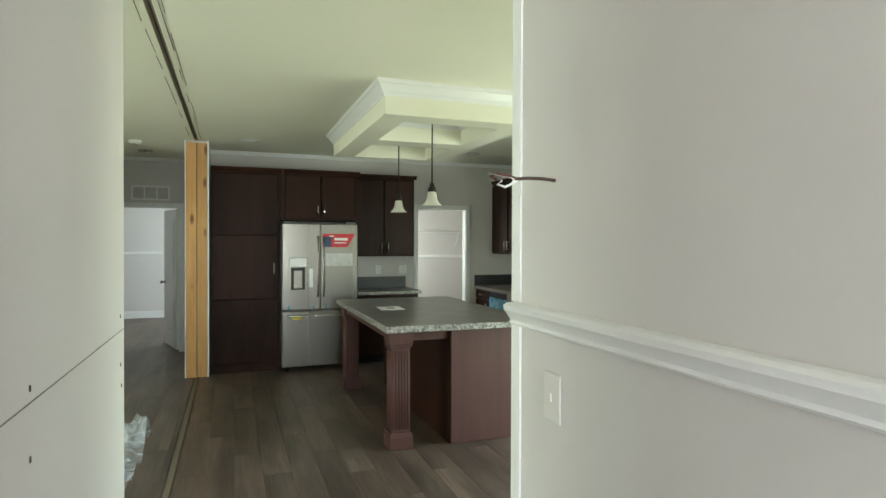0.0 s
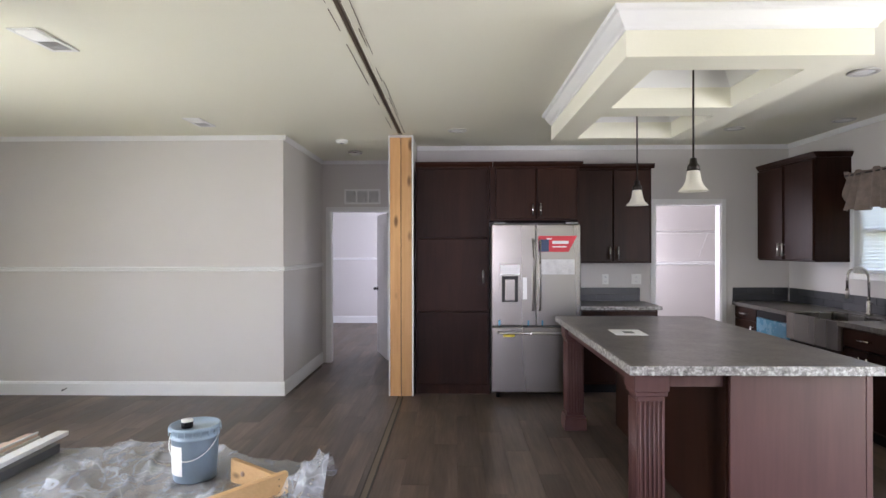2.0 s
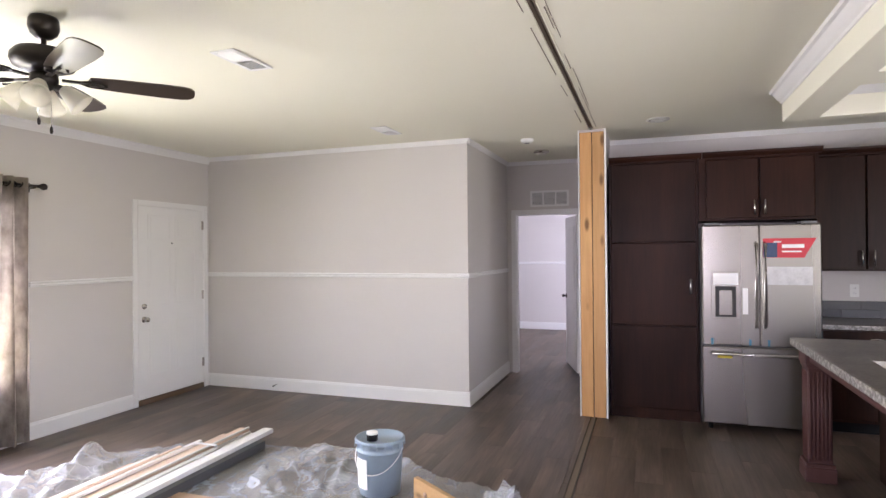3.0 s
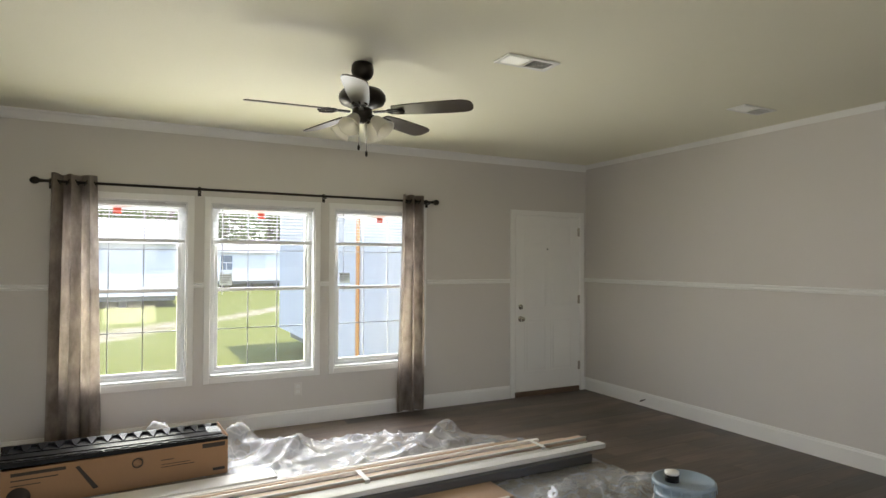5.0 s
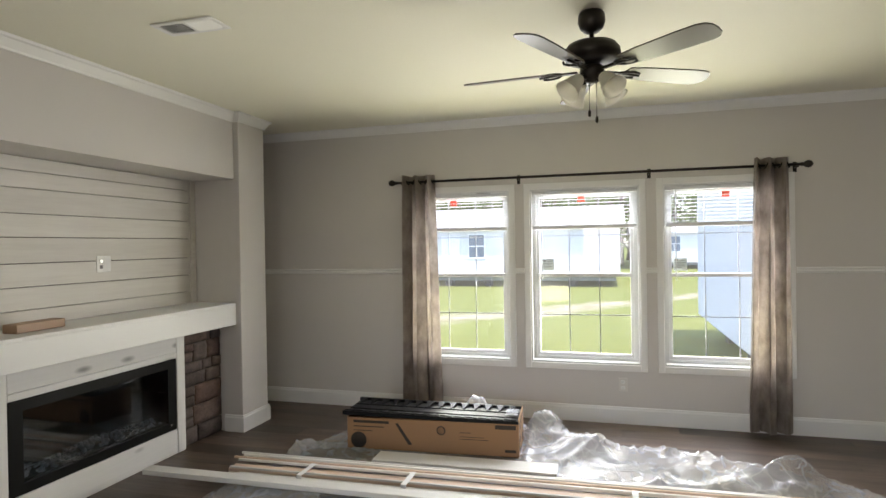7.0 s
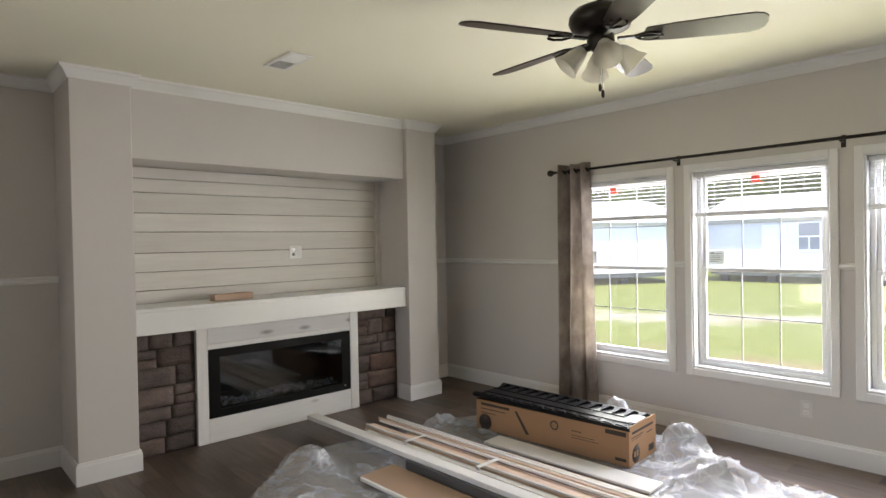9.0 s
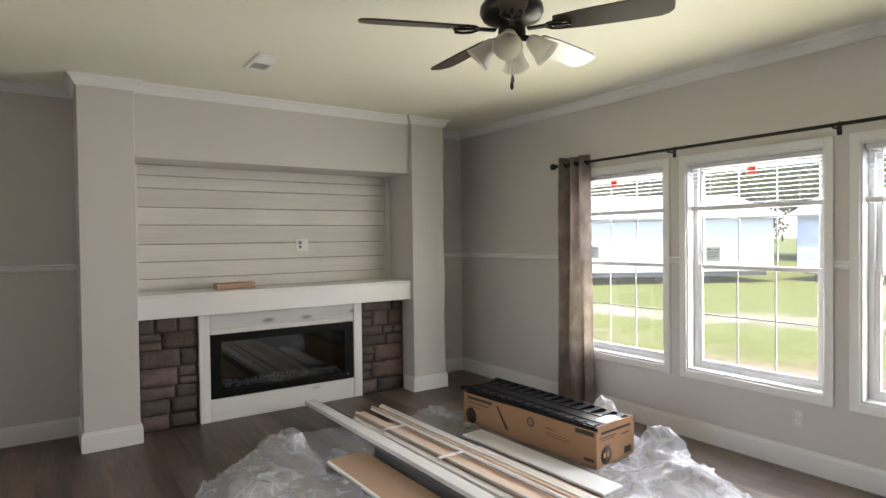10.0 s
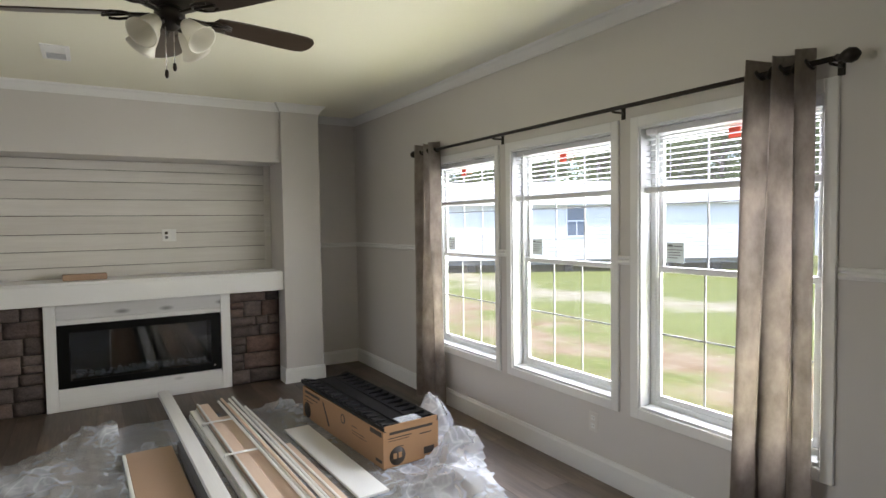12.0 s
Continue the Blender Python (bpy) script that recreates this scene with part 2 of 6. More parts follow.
def make_plank():
    """Grey-brown vinyl plank, grain along y, toned board by board."""
    m, n, l, b = nodes_of("vinyl_plank")
    info = n.new("ShaderNodeObjectInfo")
    k = n.new("ShaderNodeMath")
    k.operation = "MULTIPLY"
    k.inputs[1].default_value = 53.0
    l.new(info.outputs["Random"], k.inputs[0])
    g = noise_of(n, l, 7, 6, (1, 0.1, 1), 0.62, offset=k.outputs[0])
    f = noise_of(n, l, 60, 4, (1, 0.05, 1), 0.6, offset=k.outputs[0])
    c = ramp_of(n, l, g, [(0.28, (0.034, 0.024, 0.019)), (0.5, (0.095, 0.069, 0.054)), (0.72, (0.195, 0.150, 0.119))])
    c = mixed(n, l, 0.3, c, ramp_of(n, l, f, [(0.35, (0.055, 0.040, 0.032)), (0.65, (0.17, 0.130, 0.104))]))
    patch = noise_of(n, l, 3.2, 3, (1, 0.32, 1), 0.5, offset=k.outputs[0])
    c = mixed(n, l, 1.0, c, ramp_of(n, l, patch, [(0.3, (0.66,) * 3), (0.7, (1.36,) * 3)]), "MULTIPLY")
    c = mixed(n, l, 1.0, c, ramp_of(n, l, info.outputs["Random"], [(0, (0.76,) * 3), (1, (1.2,) * 3)]), "MULTIPLY")
    l.new(c, b.inputs["Base Color"])
    l.new(ramp_of(n, l, g, [(0.3, (0.36,) * 3), (0.7, (0.5,) * 3)]), b.inputs["Roughness"])
    bumped(n, l, b, f, 0.12, 0.0006)
    return m


def make_stone():
    """Split stone veneer, from grey-brown to rust, stone by stone."""
    m, n, l, b = nodes_of("stone_veneer")
    info = n.new("ShaderNodeObjectInfo")
    k = n.new("ShaderNodeMath")
    k.operation = "MULTIPLY"
    k.inputs[1].default_value = 29.0
    l.new(info.outputs["Random"], k.inputs[0])
    a = noise_of(n, l, 9, 6, (1, 1, 1.6), 0.65, offset=k.outputs[0])
    f = noise_of(n, l, 70, 6, (1, 1, 1), 0.7, offset=k.outputs[0])
    tone = ramp_of(n, l, info.outputs["Random"], [(0.0, (0.040, 0.031, 0.031)), (0.3, (0.088, 0.066, 0.062)), (0.6, (0.135, 0.105, 0.096)), (0.82, (0.135, 0.078, 0.062)), (1.0, (0.050, 0.041, 0.042))])
    c = mixed(n, l, 1.0, tone, ramp_of(n, l, a, [(0.28, (0.5, 0.5, 0.52)), (0.72, (1.5, 1.45, 1.4))]), "MULTIPLY")
    c = mixed(n, l, 0.2, c, ramp_of(n, l, f, [(0.35, (0.03, 0.025, 0.024)), (0.65, (0.24, 0.2, 0.18))]))
    l.new(c, b.inputs["Base Color"])
    b.inputs["Roughness"].default_value = 0.85
    bumped(n, l, b, a, 0.9, 0.012)
    return m


def make_sheeting():
    """Thin milky plastic sheeting: mostly clear, glossy, with highlights painted whiter on its folds."""
    m, n, l, b = nodes_of("plastic_sheeting")
    t, x = n.new("ShaderNodeBsdfTransparent"), n.new("ShaderNodeMixShader")
    fold = noise_of(n, l, 8, 4, (1, 0.6, 1), 0.5)
    # crease lines feed the bump, and paint window highlights as paler, denser plastic
    crease = ramp_of(n, l, noise_of(n, l, 4, 2, (1, 0.6, 1), 0.4), [(0.42, (0,) * 3), (0.488, (0.2,) * 3), (0.5, (0.8,) * 3), (0.512, (0.2,) * 3), (0.58, (0,) * 3)])
    web = ramp_of(n, l, noise_of(n, l, 8, 2, (0.5, 1, 1), 0.4), [(0.46, (0,) * 3), (0.5, (0.5,) * 3), (0.54, (0,) * 3)])
    lines = mixed(n, l, 1.0, crease, web, "ADD")
    streak = noise_of(n, l, 3.5, 4, (1, 0.5, 1), 0.6)
    # the sky's reflection is put into this bluish base
    b.inputs["Base Color"].default_value = (0.80, 0.85, 0.93, 1)
    b.inputs["Roughness"].default_value = 0.16
    b.inputs["Specular IOR Level"].default_value = 0.9
    b.inputs["Coat Weight"].default_value = 0.6
    b.inputs["Coat Roughness"].default_value = 0.05
    bumped(n, l, b, mixed(n, l, 0.3, fold, lines), 0.6, 0.009)
    base = ramp_of(n, l, streak, [(0.34, (0.20,) * 3), (0.5, (0.30,) * 3), (0.66, (0.46,) * 3)])
    l.new(mixed(n, l, 0.26, base, lines, "ADD"), x.inputs[0])
    l.new(t.outputs[0], x.inputs[1]), l.new(b.outputs[0], x.inputs[2])
    l.new(x.outputs[0], n["Material Output"].inputs[0])
    return m


def make_cloth():
    """Curtain cloth, dull satin, which lets some daylight through."""
    m, n, l, b = nodes_of("curtain_cloth")
    a = noise_of(n, l, 10, 5, (1, 1, 0.6), 0.6)
    f = noise_of(n, l, 240, 3, (1, 1, 0.2))
    c = ramp_of(n, l, a, [(0.3, (0.21, 0.18, 0.158)), (0.7, (0.46, 0.405, 0.36))])
    l.new(c, b.inputs["Base Color"])
    b.inputs["Roughness"].default_value = 0.55
    bumped(n, l, b, f, 0.3, 0.001)
    t, x = n.new("ShaderNodeBsdfTranslucent"), n.new("ShaderNodeMixShader")
    l.new(c, t.inputs[0])
    x.inputs[0].default_value = 0.2
    l.new(b.outputs[0], x.inputs[1]), l.new(t.outputs[0], x.inputs[2])
    l.new(x.outputs[0], n["Material Output"].inputs[0])
    return m


def make_shade():
    """Frosted lamp glass, unlit."""
    m, n, l, b = nodes_of("frosted_glass")
    b.inputs["Base Color"].default_value = (0.82, 0.80, 0.74, 1)
    b.inputs["Roughness"].default_value = 0.35
    t, x = n.new("ShaderNodeBsdfTranslucent"), n.new("ShaderNodeMixShader")
    t.inputs[0].default_value = (0.85, 0.83, 0.76, 1)
    x.inputs[0].default_value = 0.45
    l.new(b.outputs[0], x.inputs[1]), l.new(t.outputs[0], x.inputs[2])
    l.new(x.outputs[0], n["Material Output"].inputs[0])
    return m


def make_lawn():
    """Sunlit grass with worn, sandy and reddish bare ground."""
    m, n, l, b = nodes_of("lawn")
    big = noise_of(n, l, 0.35, 5, (1, 1, 1), 0.65)
    mid = noise_of(n, l, 1.1, 5)
    f = noise_of(n, l, 14, 5)
    c = ramp_of(n, l, f, [(0.3, (0.075, 0.095, 0.018)), (0.7, (0.14, 0.155, 0.035))])
    c = mixed(n, l, 0.35, c, ramp_of(n, l, mid, [(0.3, (0.075, 0.095, 0.018)), (0.7, (0.165, 0.16, 0.055))]))
    tc, ax = n.new("ShaderNodeTexCoord"), n.new("ShaderNodeSeparateXYZ")
    l.new(tc.outputs["Object"], ax.inputs[0])

    def calc(op, a, v):
        k = n.new("ShaderNodeMath")
        k.operation = op
        for socket, q in ((k.inputs[0], a), (k.inputs[1], v)):
            if hasattr(q, "is_linked"):
                l.new(q, socket)
            else:
                socket.default_value = q
        return k.outputs[0]

    # a sandy track that bends away across the lot
    bend = calc("MULTIPLY", calc("POWER", calc("ABSOLUTE", calc("ADD", ax.outputs[1], 10.0), 0), 2.0), 0.04)
    off = calc("ABSOLUTE", calc("ADD", calc("ADD", calc("ADD", ax.outputs[0], 15.3), bend), calc("MULTIPLY", calc("SUBTRACT", big, 0.5), 5.0)), 0)
    sand = ramp_of(n, l, mid, [(0.3, (0.17, 0.145, 0.085)), (0.6, (0.29, 0.255, 0.19))])
    c = mixed(n, l, ramp_of(n, l, calc("MULTIPLY", off, 0.3), [(0.1, (0.8,) * 3), (0.55, (0,) * 3)]), c, sand)
    # reddish bare earth nearer the house
    near = calc("ABSOLUTE", calc("ADD", ax.outputs[0], 10.6), 0)
    bare = calc("MULTIPLY", ramp_of(n, l, calc("MULTIPLY", near, 0.3), [(0.3, (1,) * 3), (0.75, (0,) * 3)]), ramp_of(n, l, big, [(0.42, (0,) * 3), (0.56, (0.85,) * 3)]))
    c = mixed(n, l, bare, c, ramp_of(n, l, mid, [(0.35, (0.17, 0.10, 0.06)), (0.65, (0.25, 0.19, 0.13))]))
    l.new(c, b.inputs["Base Color"])
    b.inputs["Roughness"].default_value = 0.95
    b.inputs["Specular IOR Level"].default_value = 0.1
    bumped(n, l, b, f, 0.6, 0.05)
    return m


COUNTER, EDGE, PLANK, STONE, SHEET, CLOTH, SHADE, LAWN = make_counter(), make_edge(), make_plank(), make_stone(), make_sheeting(), make_cloth(), make_shade(), make_lawn()


def make_leaf():
    """Sunlit foliage that lets light through."""
    m, n, l, b = nodes_of("leaf_green")
    c = ramp_of(n, l, noise_of(n, l, 0.6, 4), [(0.3, (0.075, 0.115, 0.03)), (0.7, (0.125, 0.165, 0.05))])
    l.new(c, b.inputs["Base Color"])
    b.inputs["Roughness"].default_value, b.inputs["Specular IOR Level"].default_value = 0.6, 0.2
    t, x = n.new("ShaderNodeBsdfTranslucent"), n.new("ShaderNodeMixShader")
    l.new(c, t.inputs[0])
    x.inputs[0].default_value = 0.45
    l.new(b.outputs[0], x.inputs[1]), l.new(t.outputs[0], x.inputs[2])
    l.new(x.outputs[0], n["Material Output"].inputs[0])
    return m


LEAF = make_leaf()
BARK = surface("bark", (0.10, 0.075, 0.055), 0.9, vary=0.3, big=4, fine=20, bump=0.5, depth=0.02, stretch=(1, 1, 0.2))
SIDING = surface("white_siding", (0.60, 0.595, 0.575), 0.5, vary=0.03, big=0.5, bump=0.02)
GREYSIDING = surface("grey_siding", (0.54, 0.54, 0.54), 0.5, vary=0.04, big=0.5, bump=0.02)
ROOFING = surface("pale_shingle", (0.30, 0.29, 0.28), 0.9, vary=0.15, big=3, fine=20, bump=0.3, depth=0.01)
ORANGE = surface("orange_tape", (0.75, 0.30, 0.05), 0.5, vary=0.1, bump=0)


# ---- building helpers ----
IDENT = Matrix.Identity(4)
PLACED = {}


def box(bm, x0, y0, z0, x1, y1, z1, bevel=0.0):
    x0, x1, y0, y1, z0, z1 = min(x0, x1), max(x0, x1), min(y0, y1), max(y0, y1), min(z0, z1), max(z0, z1)
    v = [bm.verts.new(p) for p in ((x0, y0, z0), (x1, y0, z0), (x1, y1, z0), (x0, y1, z0), (x0, y0, z1), (x1, y0, z1), (x1, y1, z1), (x0, y1, z1))]
    fs = [bm.faces.new([v[i] for i in q]) for q in ((0, 3, 2, 1), (4, 5, 6, 7), (0, 1, 5, 4), (1, 2, 6, 5), (2, 3, 7, 6), (3, 0, 4, 7))]
    if bevel:
        bmesh.ops.bevel(bm, geom=list({e for f in fs for e in f.edges}), offset=bevel, segments=1, affect="EDGES")
    return v


def boxes(*args, bevel=0.0):
    bm = bmesh.new()
    for a in args:
        box(bm, *a, bevel=bevel)
    return bm


def turned(profile, c=(0, 0, 0), seg=20, m=None, bm=None):
    """A lathe shape round z from (radius, height) pairs."""
    bm = bm or bmesh.new()
    rings = []
    for r, z in profile:
        rings.append([bm.verts.new((c[0] + r * math.cos(2 * math.pi * i / seg), c[1] + r * math.sin(2 * math.pi * i / seg), c[2] + z)) for i in range(seg)])
    for a, b in zip(rings, rings[1:]):
        for i in range(seg):
            bm.faces.new((a[i], a[(i + 1) % seg], b[(i + 1) % seg], b[i]))
    for ring in (rings[0], rings[-1]):
        if (ring[0].co - ring[1].co).length > 1e-5:
            bm.faces.new(ring)
    for f in bm.faces:
        f.smooth = True
    if m is not None:
        bmesh.ops.transform(bm, matrix=m, verts=bm.verts)
    return bm


def tube(points, r, seg=8, bm=None):
    """A round bar along points; r is one radius or one for each point."""
    bm = bm or bmesh.new()
    pts = [Vector(p) for p in points]
    rings = []
    for i, p in enumerate(pts):
        d = (pts[min(i + 1, len(pts) - 1)] - pts[max(i - 1, 0)]).normalized()
        q = d.to_track_quat("Z", "Y")
        k = r[i] if isinstance(r, (list, tuple)) else r
        rings.append([bm.verts.new(p + q @ Vector((k * math.cos(2 * math.pi * j / seg), k * math.sin(2 * math.pi * j / seg), 0))) for j in range(seg)])
    for a, b in zip(rings, rings[1:]):
        for j in range(seg):
            f = bm.faces.new((a[j], a[(j + 1) % seg], b[(j + 1) % seg], b[j]))
            f.smooth = True
    bm.faces.new(rings[0]), bm.faces.new(rings[-1])
    return bm


def moulding(profile, a, b, out, bm=None):
    """A profile of (outward, up) pairs run straight from a to b; out is the outward direction."""
    bm = bm or bmesh.new()
    a, b, out = Vector(a), Vector(b), Vector(out)
    ends = [[bm.verts.new(p + out * u + Vector((0, 0, w))) for u, w in profile] for p in (a, b)]
    k = len(profile)
    for i in range(k):
        bm.faces.new((ends[0][i], ends[0][(i + 1) % k], ends[1][(i + 1) % k], ends[1][i]))
    bm.faces.new(ends[0]), bm.faces.new(ends[1])
    return bm


def mitred(profile, points, z, closed=False, bm=None):
    """A profile of (outward, up) pairs run round points with mitred corners; outward is to the left of the way."""
    bm = bm or bmesh.new()
    pts = [Vector(p) for p in points]
    k, rings = len(pts), []
    for i, p in enumerate(pts):
        sides = []
        if closed or i > 0:
            sides.append((p - pts[i - 1]).normalized())
        if closed or i < k - 1:
            sides.append((pts[(i + 1) % k] - p).normalized())
        normals = [Vector((-d.y, d.x)) for d in sides]
        m = normals[0] if len(normals) == 1 else (normals[0] + normals[1]) / (1 + normals[0].dot(normals[1]))
        rings.append([bm.verts.new((p.x + m.x * u, p.y + m.y * u, z + w)) for u, w in profile])
    q = len(profile)
    for i in range(k if closed else k - 1):
        a, b = rings[i], rings[(i + 1) % k]
        for j in range(q):
            bm.faces.new((a[j], a[(j + 1) % q], b[(j + 1) % q], b[j]))
    if not closed:
        bm.faces.new(rings[0]), bm.faces.new(rings[-1])
    return bm


def mesh_of(name, bm, material):
    bmesh.ops.recalc_face_normals(bm, faces=bm.faces)
    me = bpy.data.meshes.new(name)
    bm.to_mesh(me)
    bm.free()
    me.materials.append(material)
    return me


def thing(name, m, label, category, group=""):
    """An Empty at the base of a thing."""
    ob = new(name)
    ob.empty_display_size = 0.1
    m = m if isinstance(m, Matrix) else Matrix.Translation(m)
    ob.matrix_basis = m
    PLACED[ob] = m
    return tagged(ob, label, category, group)


def part(name, bm, material, parent, label="", local=False):
    """One mesh under a thing or a part; its shape is given in the world, or in the thing's own frame."""
    ob = new(name, mesh_of(name, bm, material))
    ob.parent = parent
    if not local:
        ob.matrix_parent_inverse = PLACED[parent].inverted()
        PLACED[ob] = IDENT
    else:
        PLACED[ob] = PLACED[parent]
    return tagged(ob, label)


def solid(name, bm, material, label="", category="", group="", kind=""):
    ob = new(name, mesh_of(name, bm, material))
    PLACED[ob] = IDENT
    return tagged(ob, label, category, group, kind)


def structure(name, bm, material, label=""):
    return solid(name, bm, material, label, kind="structure")


def wall_boxes(axis, p0, p1, a0, a1, z0, z1, openings):
    """Boxes of a wall that stands across x or y, with openings (a0, a1, z0, z1) through it."""
    bm = bmesh.new()

    def add(u0, u1, w0, w1):
        if u1 - u0 > 1e-4 and w1 - w0 > 1e-4:
            box(bm, *((p0, u0, w0, p1, u1, w1) if axis == "x" else (u0, p0, w0, u1, p1, w1)))
    at = a0
    for o0, o1, w0, w1 in sorted(openings):
        add(at, o0, z0, z1)
        add(o0, o1, z0, w0)
        add(o0, o1, w1, z1)
        at = o1
    add(at, a1, z0, z1)
    return bm


# ---- structure ----
CZ = 2.675         # ceiling
WX, NY, FY = -4.70, 7.51, 0.50   # window wall, wall by the hall, fireplace wall
EX, KY = 4.03, 8.20              # east kitchen wall, back kitchen wall
WINDOWS = [(2.19, 3.115), (3.30, 4.22), (4.408, 5.33)]
WZ0, WZ1 = 0.50, 2.02
structure("wall_west", wall_boxes("x", WX - 0.14, WX, FY - 0.12, NY + 0.12, -0.3, CZ, [(a, b, WZ0, WZ1) for a, b in WINDOWS] + [(6.48, 7.42, 0.0, 2.05)]), PAINT)
structure("wall_fireplace", wall_boxes("y", FY - 0.12, FY, WX, -0.41, 0, CZ, []), PAINT)
structure("wall_nib", wall_boxes("y", NY, NY + 0.12, WX, -1.50, 0, CZ, []), PAINT)
structure("wall_hall_side", wall_boxes("x", -1.62, -1.50, NY + 0.12, 9.25, 0, CZ, []), PAINT)
structure("wall_hall_end", wall_boxes("y", 9.25, 9.37, -3.2, 0.6, 0, CZ, [(-1.39, -0.60, 0, 2.01)]), PAINT)
structure("wall_hall_kitchen", wall_boxes("x", -0.405, -0.165, 7.53, 9.25, 0, CZ, []), PAINT)
structure("wall_bedroom", boxes((-3.2, 13.4, 0, 0.6, 13.52, CZ), (-3.32, 9.25, 0, -3.2, 13.52, CZ), (0.6, 9.25, 0, 0.72, 13.52, CZ)), PAINT)
structure("wall_corridor_west", wall_boxes("x", -0.40, -0.15, -1.6, 1.93, 0, CZ, []), PAINT)
structure("wall_corridor_east", wall_boxes("x", 0.81, 0.93, -1.6, 1.81, 0, CZ, []), PAINT)
# unseen plain walls that close the place; the corridor opening is made up
structure("wall_corridor_end", wall_boxes("y", -1.72, -1.6, -0.41, 4.15, 0, CZ, [(0.0, 0.66, 0.9, 2.0)]), PAINT)
structure("wall_dining_south", boxes((0.93, -0.5, 0, EX, -0.38, CZ)), PAINT)
# the middle opening is unseen, added only for the lamp that stands in it
structure("wall_east", wall_boxes("x", EX, EX + 0.12, -0.5, KY + 0.12, -0.3, CZ, [(1.15, 3.05, 0.05, 2.08), (3.35, 4.35, 0.9, 2.08), (6.41, 7.12, 1.27, 2.05)]), PAINT)
structure("wall_kitchen_back", wall_boxes("y", KY, KY + 0.12, -0.165, EX, 0, CZ, [(2.53, 3.27, 0, 2.01)]), PAINT)
structure("wall_closet", boxes((2.0, 9.6, 0, EX + 0.12, 9.72, CZ), (1.88, KY + 0.12, 0, 2.0, 9.72, CZ), (EX, KY + 0.12, 0, EX + 0.12, 9.6, CZ)), PAINT)
structure("ceiling", boxes((WX - 0.14, -1.72, CZ, -0.312, 13.52, CZ + 0.12), (-0.266, -1.72, CZ, EX + 0.12, 13.52, CZ + 0.12), (-0.312, -1.72, CZ + 0.05, -0.266, 13.52, CZ + 0.12)), CEIL, "white textured ceiling with an open joint along the middle")
# slab out of view above the ceiling, put there to keep the sun out
structure("roof", boxes((WX - 0.5, -2.0, CZ + 0.125, EX + 0.5, 13.8, CZ + 0.3)), ROOFING)
structure("foundation", boxes((WX - 0.14, -1.72, -0.9, EX + 0.12, 13.52, -0.31)), CHAR)
structure("subfloor", boxes((WX - 0.14, -1.72, -0.3, EX + 0.12, 13.52, -0.006)), PINEX)

# open joint between the two halves of the house
structure("ceiling_joint", boxes((-0.311, 1.95, CZ + 0.012, -0.293, 7.49, CZ + 0.048), (-0.284, 1.95, CZ + 0.004, -0.267, 7.49, CZ + 0.048)), RAWSTRIP, "raw wood showing in the ceiling's open joint")
rng = random.Random(4)


def ragged_strip(bm, x, w0, w1, drop, y0, y1, gap):
    """Torn strips along y, uneven in width, with gaps between them."""
    y = y0
    while y < y1 - 0.05:
        end = min(y + rng.uniform(0.25, 0.9), y1)
        a, b = rng.uniform(w0, w1), rng.uniform(w0, w1)
        sway = rng.uniform(-0.004, 0.004)
        vs = [bm.verts.new(p) for p in ((x, y, CZ - 0.0005), (x + a, y, CZ - 0.0005), (x + b + sway, end, CZ - 0.0005), (x + sway, end, CZ - 0.0005), (x, y, CZ - drop), (x + a, y, CZ - drop), (x + b + sway, end, CZ - drop), (x + sway, end, CZ - drop))]
        for q in ((0, 1, 2, 3), (4, 5, 6, 7), (0, 1, 5, 4), (1, 2, 6, 5), (2, 3, 7, 6), (3, 0, 4, 7)):
            bm.faces.new([vs[i] for i in q])
        y = end + rng.uniform(0, gap)


torn = bmesh.new()
ragged_strip(torn, -0.322, 0.004, 0.013, 0.003, 1.95, 7.48, 0.02)
ragged_strip(torn, -0.270, 0.004, 0.012, 0.003, 1.95, 7.48, 0.02)
structure("trim_ceiling_joint", torn, CEIL)
scored = bmesh.new()
ragged_strip(scored, -0.350, 0.002, 0.006, 0.0025, 2.4, 7.4, 0.5)
ragged_strip(scored, -0.243, 0.002, 0.006, 0.0025, 2.2, 7.4, 0.6)
ragged_strip(scored, -0.228, 0.002, 0.004, 0.0025, 3.0, 6.6, 0.9)
structure("trim_joint_edges", scored, RAWSTRIP, "torn edges of board along the ceiling joint")
structure("floor_joint", boxes((-0.312, 1.95, -0.005, -0.268, 7.49, 0.003)), RAWSTRIP, "bare wood strip in the floor's open joint")
structure("floor_joint_gap", boxes((-0.272, 1.95, -0.004, -0.262, 7.49, 0.006), (-0.318, 1.95, -0.004, -0.309, 7.49, 0.0055)), JOINT)

# skirting, chair rail and crown
BASE = [(0, 0), (0.016, 0), (0.016, 0.118), (0.011, 0.128), (0.009, 0.14), (0, 0.142)]
RAIL = [(0, -0.022), (0.012, -0.022), (0.02, -0.008), (0.014, 0.004), (0.022, 0.014), (0.016, 0.024), (0, 0.026)]
BIGRAIL = [(0, -0.024), (0.010, -0.024), (0.016, -0.018), (0.011, -0.011), (0.020, 0.002), (0.031, 0.016), (0.033, 0.029), (0.022, 0.035), (0, 0.037)]
CROWN = [(0, 0), (0, -0.075), (0.010, -0.075), (0.014, -0.062), (0.040, -0.022), (0.052, -0.014), (0.056, 0)]
SMALLCROWN = [(0, 0), (0, -0.045), (0.008, -0.045), (0.028, -0.012), (0.034, 0)]


def runs(profile, z, segments):
    bm = bmesh.new()
    for a, b, out in segments:
        moulding(profile, (*a, z), (*b, z), (*out, 0), bm)
    return bm


